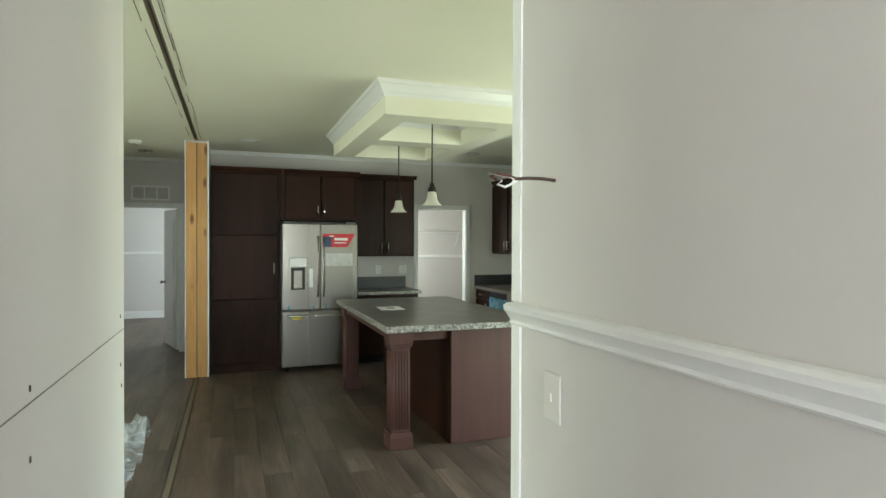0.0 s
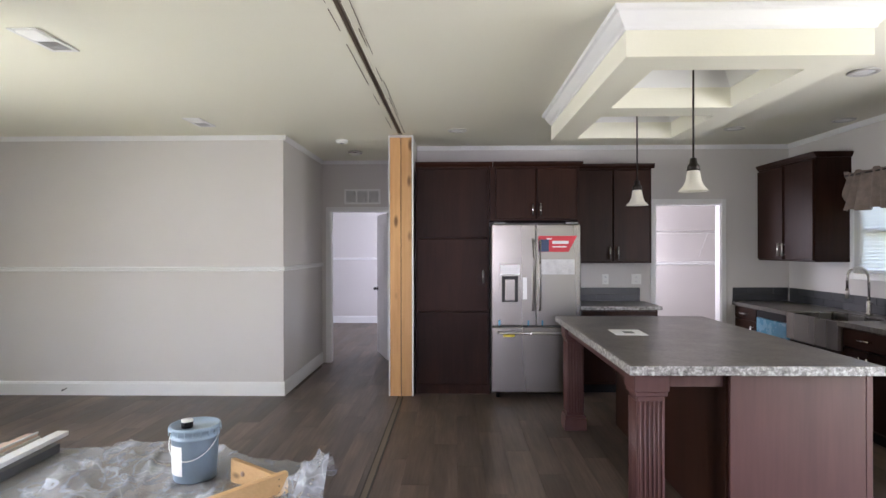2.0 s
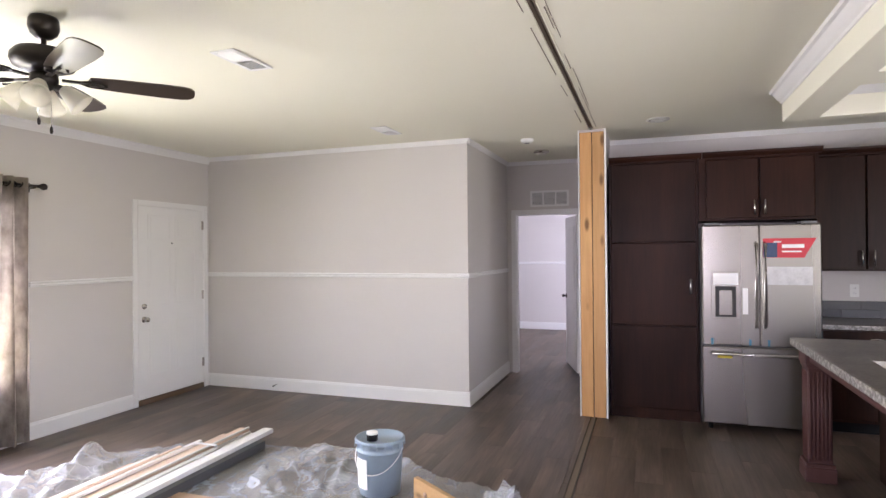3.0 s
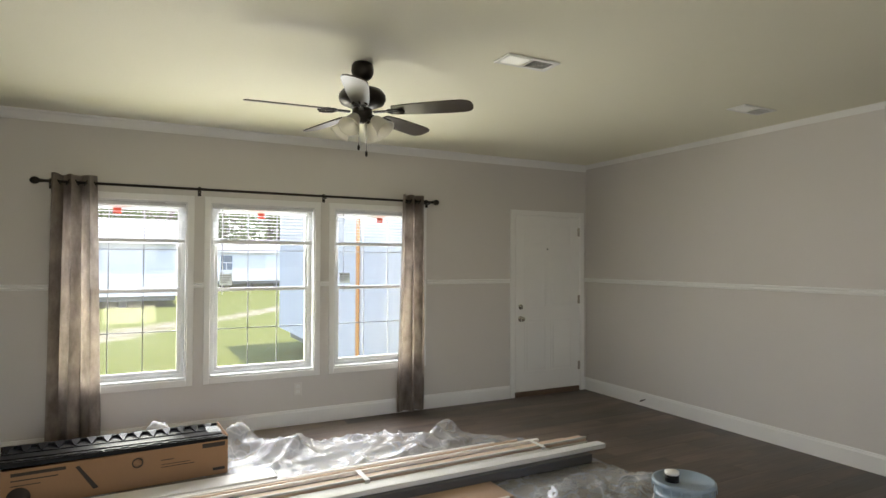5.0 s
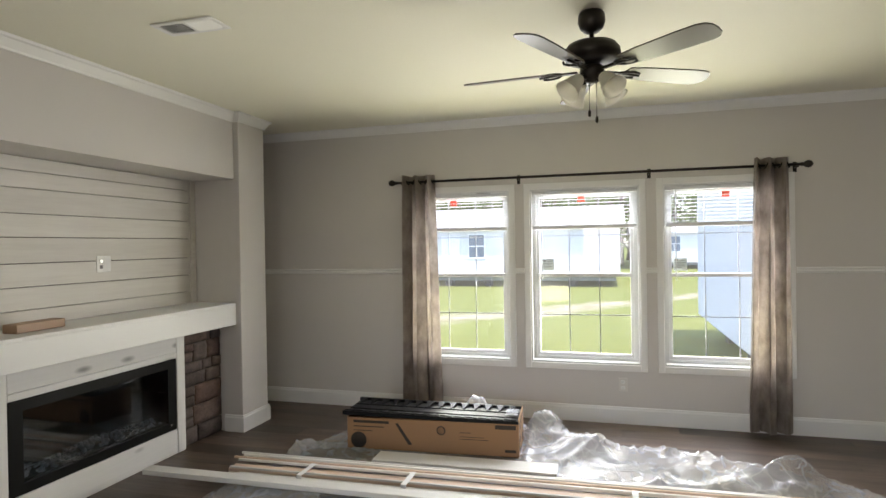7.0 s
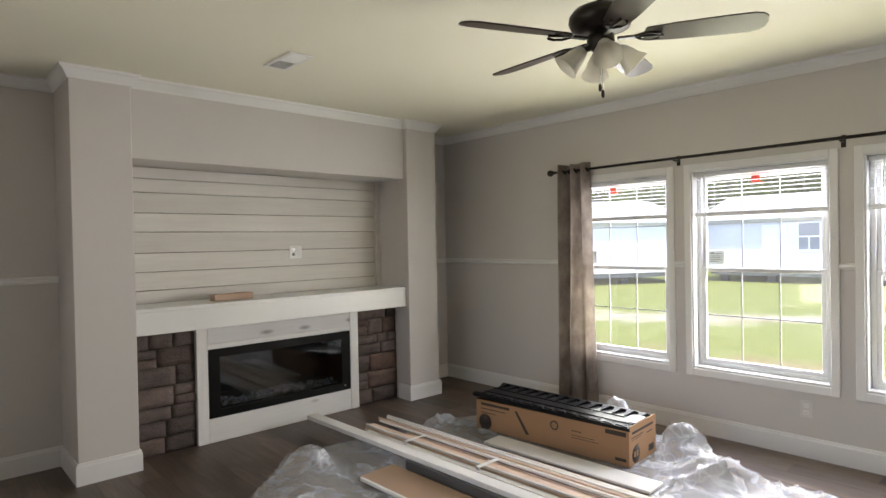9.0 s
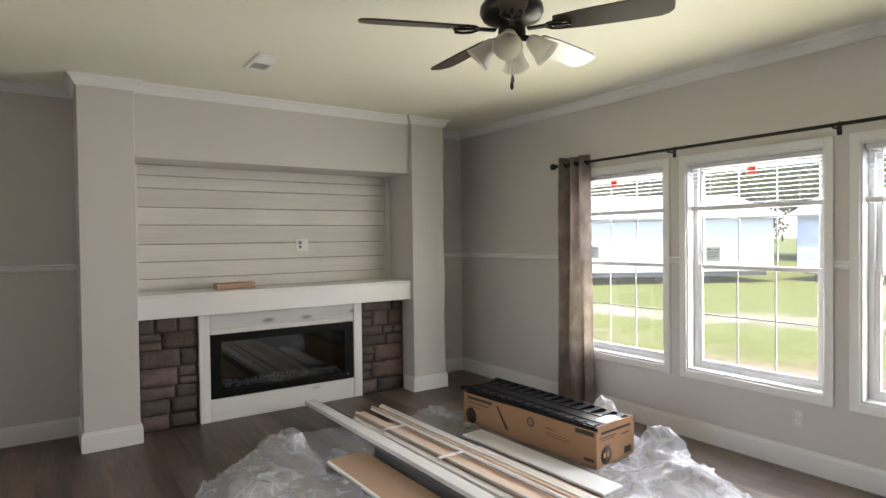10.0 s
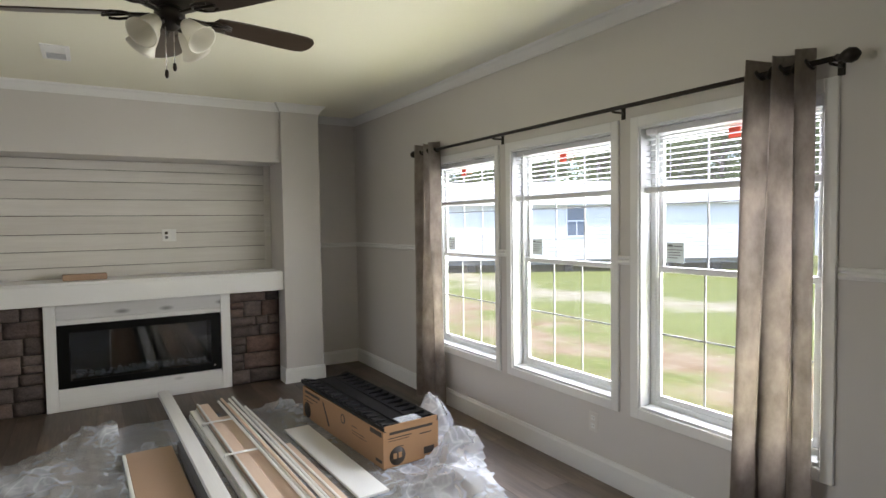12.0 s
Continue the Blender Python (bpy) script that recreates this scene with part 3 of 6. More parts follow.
E_, W_, N_, S_ = (1, 0), (-1, 0), (0, 1), (0, -1)
structure("baseboard", runs(BASE, 0, [
    ((WX, FY), (WX, 6.42), E_), ((WX, 7.48), (WX, NY), E_), ((WX, NY), (-1.484, NY), S_), ((-1.50, NY - 0.0), (-1.50, 9.25), E_),
    ((WX, FY), (-4.115, FY), N_), ((-1.0, FY), (-0.41, FY), N_), ((-3.2, 13.4), (0.6, 13.4), S_),
    ((-0.15, -1.6), (-0.15, 1.93), E_), ((0.81, -1.6), (0.81, 1.765), W_), ((0.93, -0.38), (0.93, 1.81), E_)]), TRIM, "white skirting board")
structure("trim_chair_rail", runs(RAIL, 1.302, [
    ((WX, FY), (WX, 2.13), E_), ((WX, 3.168), (WX, 3.247), E_), ((WX, 4.273), (WX, 4.355), E_), ((WX, 5.39), (WX, 6.42), E_), ((WX, NY), (-1.484, NY), S_), ((-1.50, NY), (-1.50, 9.25), E_),
    ((WX, FY), (-4.115, FY), N_), ((-1.0, FY), (-0.41, FY), N_), ((-3.2, 13.4), (0.6, 13.4), S_), ((2.0, 9.6), (EX, 9.6), S_)]), TRIM, "white chair rail at half height")
structure("trim_corridor_rail", runs(BIGRAIL, 1.338, [((0.81, -1.6), (0.81, 1.81), W_)]), TRIM, "deep white chair rail")
structure("trim_corner_strip", boxes((0.803, 1.765, 1.377, 0.8095, 1.812, CZ), (0.803, 1.765, 0, 0.8095, 1.812, 1.313)), TRIM)
structure("trim_crown", runs(CROWN, CZ, [((WX, FY), (WX, NY), E_), ((WX, FY), (-4.115, FY), N_), ((-1.0, FY), (-0.41, FY), N_)]), TRIM, "white crown moulding")
structure("trim_hall_crown", runs(SMALLCROWN, CZ, [((WX, NY), (-1.466, NY), S_), ((-1.50, NY - 0.034), (-1.50, 9.25), E_), ((-1.50, 9.25), (-0.41, 9.25), S_)]), TRIM, "narrow white crown moulding")
structure("trim_kitchen_crown", runs(SMALLCROWN, CZ, [((-0.165, KY), (EX, KY), S_), ((EX, -0.38), (EX, KY), W_)]), TRIM)
panel_joint = structure("panel_joint", boxes((-0.1505, 0.0, 1.3295, -0.1488, 1.925, 1.3312)), surface("panel_seam", (0.24, 0.22, 0.20), 0.9, vary=0.2))
nails = bmesh.new()
for y, z in ((1.25, 1.345), (1.25, 1.255), (1.88, 1.36), (1.88, 1.25), (1.89, 1.20)):
    box(nails, -0.15, y, z, -0.1485, y + 0.004, z + 0.008)
structure("panel_nails", nails, JOINT)

# ---- bare studs at the end of the hall wall ----
studs = thing("stud_post", (-0.285, 7.51, 0), "raw pine double stud at the wall's open end", "stud post")
part("stud", boxes((-0.398, 7.49, 0.004, -0.29, 7.53, CZ - 0.03), bevel=0.003), PINE, studs)
part("stud", boxes((-0.282, 7.487, 0.004, -0.178, 7.53, CZ - 0.03), bevel=0.003), PINE, studs)
part("drywall_edge", boxes((-0.412, 7.485, 0.004, -0.402, 7.531, CZ - 0.005)), TRIM, studs)
part("drywall_edge", boxes((-0.174, 7.482, 0.004, -0.160, 7.531, CZ - 0.005)), TRIM, studs)
part("gap", boxes((-0.290, 7.50, 0.004, -0.282, 7.53, CZ - 0.03)), JOINT, studs)

# ---- living room windows ----
LABELGREY = surface("grey_glass_label", (0.66, 0.72, 0.71), 0.6, vary=0.04, bump=0)


def window_unit(k, y0, y1):
    w = structure(f"window_{k}", boxes((WX, y0 - 0.052, WZ0 - 0.055, WX + 0.016, y0, WZ1 + 0.055), (WX, y1, WZ0 - 0.055, WX + 0.016, y1 + 0.052, WZ1 + 0.055),
                                         (WX, y0, WZ1, WX + 0.016, y1, WZ1 + 0.055), (WX, y0, WZ0 - 0.055, WX + 0.016, y1, WZ0), bevel=0.003), TRIM, "white single-hung window with a grid of bars")
    g = WX - 0.125
    part("jamb", boxes((g, y0, WZ0, WX + 0.004, y0 + 0.012, WZ1), (g, y1 - 0.012, WZ0, WX + 0.004, y1, WZ1), (g, y0 + 0.012, WZ1 - 0.012, WX + 0.004, y1 - 0.012, WZ1)), VINYL, w)
    part("window_sill", boxes((g, y0 + 0.012, WZ0, WX + 0.004, y1 - 0.012, WZ0 + 0.016), bevel=0.002), VINYL, w)
    fr = part("window_frame", boxes((g, y0 + 0.012, WZ0 + 0.016, g + 0.05, y0 + 0.045, WZ1 - 0.012), (g, y1 - 0.045, WZ0 + 0.016, g + 0.05, y1 - 0.012, WZ1 - 0.012),
                                     (g, y0 + 0.045, WZ0 + 0.016, g + 0.05, y1 - 0.045, WZ0 + 0.045), (g, y0 + 0.045, WZ1 - 0.045, g + 0.05, y1 - 0.045, WZ1 - 0.012), bevel=0.002), VINYL, w)
    a, b = y0 + 0.045, y1 - 0.045
    for sash, zb, zt, dx in (("lower_sash", WZ0 + 0.045, 1.275, 0.022), ("upper_sash", 1.245, WZ1 - 0.045, 0.0)):
        x0 = g + 0.004 + dx
        s = part(sash, boxes((x0, a, zb, x0 + 0.02, a + 0.028, zt), (x0, b - 0.028, zb, x0 + 0.02, b, zt), (x0, a + 0.028, zb, x0 + 0.02, b - 0.028, zb + 0.03), (x0, a + 0.028, zt - 0.03, x0 + 0.02, b - 0.028, zt), bevel=0.002), VINYL, w)
        pane = part("pane", boxes((x0 + 0.008, a + 0.028, zb + 0.03, x0 + 0.011, b - 0.028, zt - 0.03)), GLASS, s)
        pane.visible_shadow = False
        ga, gb, za, zz = a + 0.028, b - 0.028, zb + 0.03, zt - 0.03
        if sash == "upper_sash":
            part("glass_label", boxes((x0 + 0.0115, ga + 0.014, za + 0.022, x0 + 0.0125, ga + 0.122, za + 0.128)), LABELGREY, s, "grey printed label stuck on the glass")
            marks = []
            for u, v, wide, tall in ((0.022, 0.106, 0.03, 0.012), (0.06, 0.106, 0.05, 0.005), (0.022, 0.088, 0.088, 0.004), (0.022, 0.074, 0.075, 0.004), (0.022, 0.060, 0.082, 0.004), (0.022, 0.046, 0.06, 0.004)):
                marks.append((x0 + 0.0126, ga + u, za + v, x0 + 0.0131, ga + u + wide, za + v + tall))
            part("label_print", boxes(*marks), GREYP, s)
        for i in (1, 2):
            yy = ga + (gb - ga) * i / 3
            part("bar", boxes((x0 + 0.006, yy - 0.004, za, x0 + 0.013, yy + 0.004, zz)), GRILLE, s)
        part("bar", boxes((x0 + 0.0065, ga, (za + zz) / 2 - 0.004, x0 + 0.0125, gb, (za + zz) / 2 + 0.004)), GRILLE, s)
    bl = thing("window_blind", (WX - 0.05, (y0 + y1) / 2, 1.70), "white slatted blind drawn most of the way up", "blind", "window blinds")
    part("head_rail", boxes((WX - 0.065, y0 + 0.016, WZ1 - 0.045, WX - 0.025, y1 - 0.016, WZ1 - 0.014), bevel=0.003), VINYL, bl)
    part("bottom_rail", boxes((WX - 0.06, y0 + 0.018, 1.668, WX - 0.028, y1 - 0.018, 1.70), bevel=0.003), VINYL, bl)
    for i in range(9):
        z = 1.712 + i * 0.03
        bm = boxes((WX - 0.062, y0 + 0.018, z, WX - 0.028, y1 - 0.018, z + 0.0015))
        part("slat", bm, VINYL, bl)
    for yy in (y0 + 0.16, y1 - 0.16):
        part("cord", tube([(WX - 0.045, yy, 1.69), (WX - 0.045, yy, WZ1 - 0.04)], 0.001, 5), VINYL, bl)
    part("wand", tube([(WX - 0.022, y0 + 0.10, 1.22), (WX - 0.022, y0 + 0.10, WZ1 - 0.03)], 0.004, 6), VINYL, bl)
    yt = (y0 + y1) / 2 - 0.02 + 0.05 * (k - 2)
    tagob = thing("warning_tag", (WX - 0.06, yt, 1.9), "small red paper tag hanging in the window", "tag", "window tags")
    part("paper", boxes((g + 0.052, yt - 0.03, 1.905, g + 0.0535, yt + 0.03, 1.955)), TAG, tagob)


for k, (a, b) in enumerate(WINDOWS):
    window_unit(k + 1, a, b)

# ---- doors ----
def panel_door(name, label, width, height, panels, swing):
    """A moulded door leaf in its own frame: hinge at the origin, leaf along +x, faces across y."""
    d = thing(name, swing, label, "door")
    part("leaf", boxes((0, 0, 0.012, width, 0.04, height), bevel=0.002), TRIM, d, local=True)
    for x0, z0, x1, z1 in panels:
        for side, yy in ((-1, 0.0), (1, 0.04)):
            bm = bmesh.new()
            for k, (inset, h) in enumerate(((0.0, 0.004), (0.022, 0.0045))):
                y0, y1 = (yy - h, yy + 0.001) if side < 0 else (yy - 0.001, yy + h)
                if k == 0:
                    for q in ((x0, z0, x1, z0 + 0.012), (x0, z1 - 0.012, x1, z1), (x0, z0 + 0.012, x0 + 0.012, z1 - 0.012), (x1 - 0.012, z0 + 0.012, x1, z1 - 0.012)):
                        box(bm, q[0], y0, q[1], q[2], y1, q[3], bevel=0.0015)
                else:
                    box(bm, x0 + 0.035, y0, z0 + 0.035, x1 - 0.035, y1, z1 - 0.035, bevel=0.003)
            part("panel", bm, TRIM, d, local=True)
    return d


def knob(parent, x, z, y, side, material, r=0.027):
    bm = turned([(0.032, 0), (0.032, 0.006), (0.012, 0.01), (0.011, 0.03), (r * 0.8, 0.034), (r, 0.048), (r * 0.75, 0.062), (0.004, 0.066)], seg=16, m=Matrix.Translation((x, y, z)) @ Matrix.Rotation(radians(90 if side < 0 else -90), 4, "X"))
    return part("knob", bm, material, parent, local=True)


SIX = [(0.12, 1.66, 0.42, 1.92), (0.49, 1.66, 0.79, 1.92), (0.12, 0.95, 0.42, 1.58), (0.49, 0.95, 0.79, 1.58), (0.12, 0.22, 0.42, 0.82), (0.49, 0.22, 0.79, 0.82)]
front = panel_door("front_door", "white six-panel entry door, closed", 0.91, 1.995, SIX, Matrix.Translation((WX - 0.035, 7.405, 0.045)) @ Matrix.Rotation(radians(-90), 4, "Z"))
knob(front, 0.84, 0.83, 0.04, 1, NICKEL)
part("deadbolt", turned([(0.03, 0), (0.03, 0.008), (0.016, 0.012), (0.014, 0.02)], seg=16, m=Matrix.Translation((0.84, 0.04, 0.965)) @ Matrix.Rotation(radians(-90), 4, "X")), NICKEL, front, local=True)
part("peephole", turned([(0.009, 0), (0.009, 0.004), (0.003, 0.005)], seg=10, m=Matrix.Translation((0.47, 0.045, 1.62)) @ Matrix.Rotation(radians(-90), 4, "X")), BRONZE, front, local=True)
for z in (0.2, 0.98, 1.78):
    part("hinge", boxes((-0.012, 0.036, z, 0.02, 0.046, z + 0.1), bevel=0.002), NICKEL, front, local=True)
structure("door_1", boxes((WX, 6.425, 0, WX + 0.016, 6.482, 2.105), (WX, 7.418, 0, WX + 0.016, 7.475, 2.105), (WX, 6.482, 2.048, WX + 0.016, 7.418, 2.105), bevel=0.003), TRIM, "white door casing")
structure("door_1_jamb", boxes((WX - 0.139, 6.4805, 0, WX + 0.003, 6.492, 2.0495), (WX - 0.139, 7.408, 0, WX + 0.003, 7.4195, 2.0495), (WX - 0.139, 6.492, 2.042, WX + 0.003, 7.408, 2.0495), (WX - 0.139, 6.492, 0.046, WX - 0.09, 7.408, 2.042)), TRIM)
structure("door_1_threshold", boxes((WX - 0.12, 6.492, -0.004, WX + 0.012, 7.408, 0.052), bevel=0.004), surface("brown_threshold", (0.13, 0.085, 0.055), 0.6, vary=0.15, fine=60, stretch=(1, 0.1, 1)), "brown wood threshold")

TWO = [(0.11, 1.02, 0.66, 1.86), (0.11, 0.20, 0.66, 0.88)]
bed = panel_door("bedroom_door", "white two-panel door standing open", 0.77, 1.99, TWO, Matrix.Translation((-0.615, 9.37, 0.0)) @ Matrix.Rotation(radians(107), 4, "Z"))
knob(bed, 0.71, 0.93, 0.04, 1, BRONZE, 0.024)
knob(bed, 0.71, 0.93, 0.0, -1, BRONZE, 0.024)


def casing(name, x0, x1, top, y, w=0.055):
    structure(name, boxes((x0 - w, y - 0.016, 0, x0, y, top + w), (x1, y - 0.016, 0, x1 + w, y, top + w), (x0, y - 0.016, top, x1, y, top + w), bevel=0.003), TRIM, "white door casing")
    structure(name + "_jamb", boxes((x0 - 0.002, y - 0.004, 0, x0 + 0.012, y + 0.118, top), (x1 - 0.012, y - 0.004, 0, x1 + 0.002, y + 0.118, top), (x0 + 0.012, y - 0.004, top - 0.012, x1 - 0.012, y + 0.118, top + 0.002)), TRIM)


casing("door_2", -1.39, -0.60, 2.01, 9.25)
casing("door_3", 2.53, 3.27, 2.01, KY)

# ---- fireplace wall: columns, soffit, shiplap niche, mantel ----
def column(x0, x1):
    c = thing("column", ((x0 + x1) / 2, 0.8, 0), "painted wall column with white skirting and crown", "column", "fireplace columns")
    part("shaft", boxes((x0, FY, 0, x1, 1.0, CZ), bevel=0.004), PAINT, c)
    low = (FY, 0.83) if x0 < -3 else (0.83, FY)
    b = mitred(BASE, [(x0, low[0]), (x0, 1.0), (x1, 1.0), (x1, low[1])], 0)
    cr = mitred(CROWN, [(x0, FY), (x0, 1.0), (x1, 1.0), (x1, FY)], CZ)
    part("skirting", b, TRIM, c)
    part("crown", cr, TRIM, c)


column(-4.115, -3.745)
column(-1.36, -1.0)
structure("trim_soffit", boxes((-3.744, FY, 2.125, -1.361, 0.95, CZ)), PAINT, "painted soffit above the niche")
structure("trim_soffit_crown", runs(CROWN, CZ, [((-3.744, 0.95), (-1.361, 0.95), N_)]), TRIM)
lap = thing("shiplap_wall", (-2.55, FY, 1.09), "whitewashed shiplap boards lining the niche", "wall panelling")
rng = random.Random(31)
zs = [1.085, 1.185, 1.325, 1.47, 1.63, 1.775, 1.93, 2.035, 2.122]
for z0, z1 in zip(zs, zs[1:]):
    part("board", boxes((-3.684, FY + 0.002, z0 + 0.0024, -1.426, FY + 0.052 + rng.uniform(-0.0015, 0.0015), z1 - 0.0024), bevel=0.002), SHIPLAP, lap)
part("backing", boxes((-3.74, FY + 0.001, 1.086, -1.364, FY + 0.02, 2.12)), JOINT, lap)
part("edge_board", boxes((-3.743, FY + 0.021, 1.087, -3.685, FY + 0.066, 2.122), bevel=0.003), SHIPLAP, lap)
part("edge_board", boxes((-1.425, FY + 0.021, 1.087, -1.362, FY + 0.066, 2.122), bevel=0.003), SHIPLAP, lap)
structure("fireplace_core", boxes((-3.744, FY, 0, -3.20, 0.775, 0.90), (-1.905, FY, 0, -1.361, 0.775, 0.90), (-3.20, FY, 0.74, -1.905, 0.775, 0.90), (-3.20, FY, 0, -1.905, 0.775, 0.175), (-3.20, FY, 0.175, -1.905, 0.56, 0.74)), GROUTDARK)
mantel = thing("mantel_shelf", (-2.55, 0.75, 0.90), "thick white painted mantel shelf between the columns", "mantel")
part("shelf_top", boxes((-3.7445, FY, 1.064, -1.3605, 0.953, 1.086), bevel=0.003), TRIM, mantel)
part("fascia", boxes((-3.7445, 0.93, 0.902, -1.3605, 0.9525, 1.0635), bevel=0.003), TRIM, mantel)
part("underside", boxes((-3.7445, FY, 0.902, -1.3605, 0.9295, 0.92)), TRIM, mantel)
offcut = thing("wood_offcut", Matrix.Translation((-2.1, 0.76, 1.087)) @ Matrix.Rotation(radians(4), 4, "Z"), "short brown wood offcut lying on the mantel", "wood block")
part("block", boxes((-0.18, -0.05, 0, 0.14, 0.05, 0.05), bevel=0.003), BROWNBOARD, offcut, local=True)
part("strip", boxes((-0.19, -0.09, 0, 0.06, -0.055, 0.03), bevel=0.002), BROWNBOARD, offcut, local=True)
tv = thing("recessed_outlet", (-2.80, FY + 0.05, 1.45), "white recessed outlet box in the shiplap", "outlet")
part("plate", boxes((-2.862, FY + 0.05, 1.39, -2.742, FY + 0.058, 1.505), bevel=0.003), WHITEP, tv)
part("socket", boxes((-2.85, FY + 0.0585, 1.41, -2.815, FY + 0.061, 1.485), bevel=0.001), TRIM, tv)
part("jack", boxes((-2.79, FY + 0.0585, 1.455, -2.765, FY + 0.061, 1.48), bevel=0.001), STEEL, tv)
part("jack", boxes((-2.79, FY + 0.0585, 1.415, -2.765, FY + 0.061, 1.44), bevel=0.001), GREYP, tv)

surround = thing("fireplace_surround", (-2.55, 0.8, 0), "whitewashed board frame round the electric fireplace", "fireplace surround")
part("stile", boxes((-1.90, 0.776, 0.002, -1.815, 0.822, 0.90), bevel=0.003), WASHEDZ, surround)
part("stile", boxes((-3.275, 0.776, 0.002, -3.19, 0.822, 0.90), bevel=0.003), WASHEDZ, surround)
part("top_board", boxes((-3.189, 0.776, 0.765, -1.901, 0.819, 0.90), bevel=0.003), WASHED, surround)
part("inner_strip", boxes((-3.189, 0.776, 0.722, -1.901, 0.822, 0.763), bevel=0.003), WASHED, surround)
part("bottom_board", boxes((-3.189, 0.776, 0.002, -1.901, 0.819, 0.185), bevel=0.003), WASHED, surround)
fire = thing("electric_fireplace", (-2.55, 0.8, 0.19), "black glass electric fireplace, off, with clear crystals inside", "fireplace")
part("frame", boxes((-3.185, 0.57, 0.19, -1.905, 0.818, 0.25), (-3.185, 0.57, 0.655, -1.905, 0.818, 0.718), (-3.185, 0.57, 0.25, -3.10, 0.818, 0.655), (-1.99, 0.57, 0.25, -1.905, 0.818, 0.655)), surface("matt_black_frame", (0.004, 0.004, 0.004), 0.5, vary=0.1, bump=0, spec=0.15), fire)
part("back_panel", boxes((-3.10, 0.57, 0.25, -1.99, 0.58, 0.655)), CHAR, fire)
part("glass", boxes((-3.10, 0.808, 0.25, -1.99, 0.812, 0.655)), clear("smoked_glass", (0.5, 0.52, 0.54), 0.07), fire)
cr = bmesh.new()
rng = random.Random(9)
for i in range(240):
    x = rng.uniform(-3.06, -2.03)
    y = rng.uniform(0.62, 0.79)
    s = rng.uniform(0.008, 0.018)
    z = 0.262 + rng.uniform(0, 0.05) * (1 - abs(y - 0.70) / 0.1) + 0.012 * math.sin(x * 9)
    bmesh.ops.create_icosphere(cr, subdivisions=1, radius=s, matrix=pose(x, y, z, rng.uniform(0, 180), rng.uniform(0, 180), 0))
tagged(part("crystals", cr, surface("clear_crystal", (0.75, 0.8, 0.85), 0.12, vary=0.1, bump=0), fire), kind="stuff")
part("crystal_bed", boxes((-3.09, 0.6, 0.25, -2.0, 0.80, 0.262)), BLACKP, fire)
part("button", boxes((-3.135, 0.8185, 0.225, -3.12, 0.8195, 0.238)), STEEL, fire)


# ---- kitchen ----
def bar_pull(parent, p, axis, length=0.13, out=(0, -1, 0)):
    """A flat nickel bar on two posts, as one mesh under its door."""
    p, out = Vector(p), Vector(out)
    d = Vector((0, 0, 1)) if axis == "z" else (Vector((1, 0, 0)) if abs(out.y) > 0.5 else Vector((0, 1, 0)))
    a, b = p - d * length / 2, p + d * length / 2
    bm = tube([a + out * 0.03, b + out * 0.03], 0.009, 8)
    for q in (a + d * 0.015, b - d * 0.015):
        tube([q, q + out * 0.03], 0.004, 6, bm)
    return part("handle", bm, NICKEL, parent, "satin nickel bar handle")


def shaker(name, parent, lo, hi, axis, face, out, pull=None, pull_axis="z", material=None):
    """A framed cabinet front with a recessed panel. lo, hi: (along, z); face: the plane it lies on; out: -1 towards lower x or y."""
    material = material or CHERRY
    (a0, z0), (a1, z1) = lo, hi
    t, w = 0.02 * out, 0.062

    def b(bm, u0, w0, u1, w1, d0, d1, bev=0.002):
        q = (u0, face + d0, w0, u1, face + d1, w1) if axis == "y" else (face + d0, u0, w0, face + d1, u1, w1)
        box(bm, *q, bevel=bev)
    bm = bmesh.new()
    b(bm, a0, z0, a1, z1, 0, t, 0)
    if a1 - a0 >= 0.16 and z1 - z0 >= 0.16:
        k = 1 if axis == "y" else 0
        front = max(bm.faces, key=lambda f: f.calc_center_median()[k] * out)
        bmesh.ops.inset_individual(bm, faces=[front], thickness=w)
        bmesh.ops.inset_individual(bm, faces=[front], thickness=0.007)
        for v in front.verts:
            v.co[k] -= t * 0.55
    door = part(name, bm, material, parent)
    if pull:
        u, z = pull
        p = (u, face + t, z) if axis == "y" else (face + t, u, z)
        bar_pull(door, p, pull_axis, 0.13, (0, out, 0) if axis == "y" else (out, 0, 0))
    return door


CABCROWN = [(0, 0), (0.01, 0), (0.03, 0.03), (0.036, 0.05), (0, 0.05)]
# pantry
pantry = thing("pantry_cabinet", (0.24, 7.9, 0), "tall dark cherry pantry cabinet with panelled doors", "cabinet", "kitchen cabinets")
part("body", boxes((-0.144, 7.62, 0.0, 0.625, KY - 0.001, 2.36)), CHERRY, pantry)
part("crown", moulding(CABCROWN, (-0.144, 7.62, 2.36), (0.655, 7.62, 2.36), (0, -1, 0)), CHERRYY, pantry)
shaker("door", pantry, (-0.125, 1.62), (0.605, 2.34), "y", 7.619, -1)
shaker("door", pantry, (-0.125, 0.86), (0.605, 1.61), "y", 7.619, -1, (0.555, 1.22))
shaker("door", pantry, (-0.125, 0.10), (0.605, 0.85), "y", 7.619, -1)
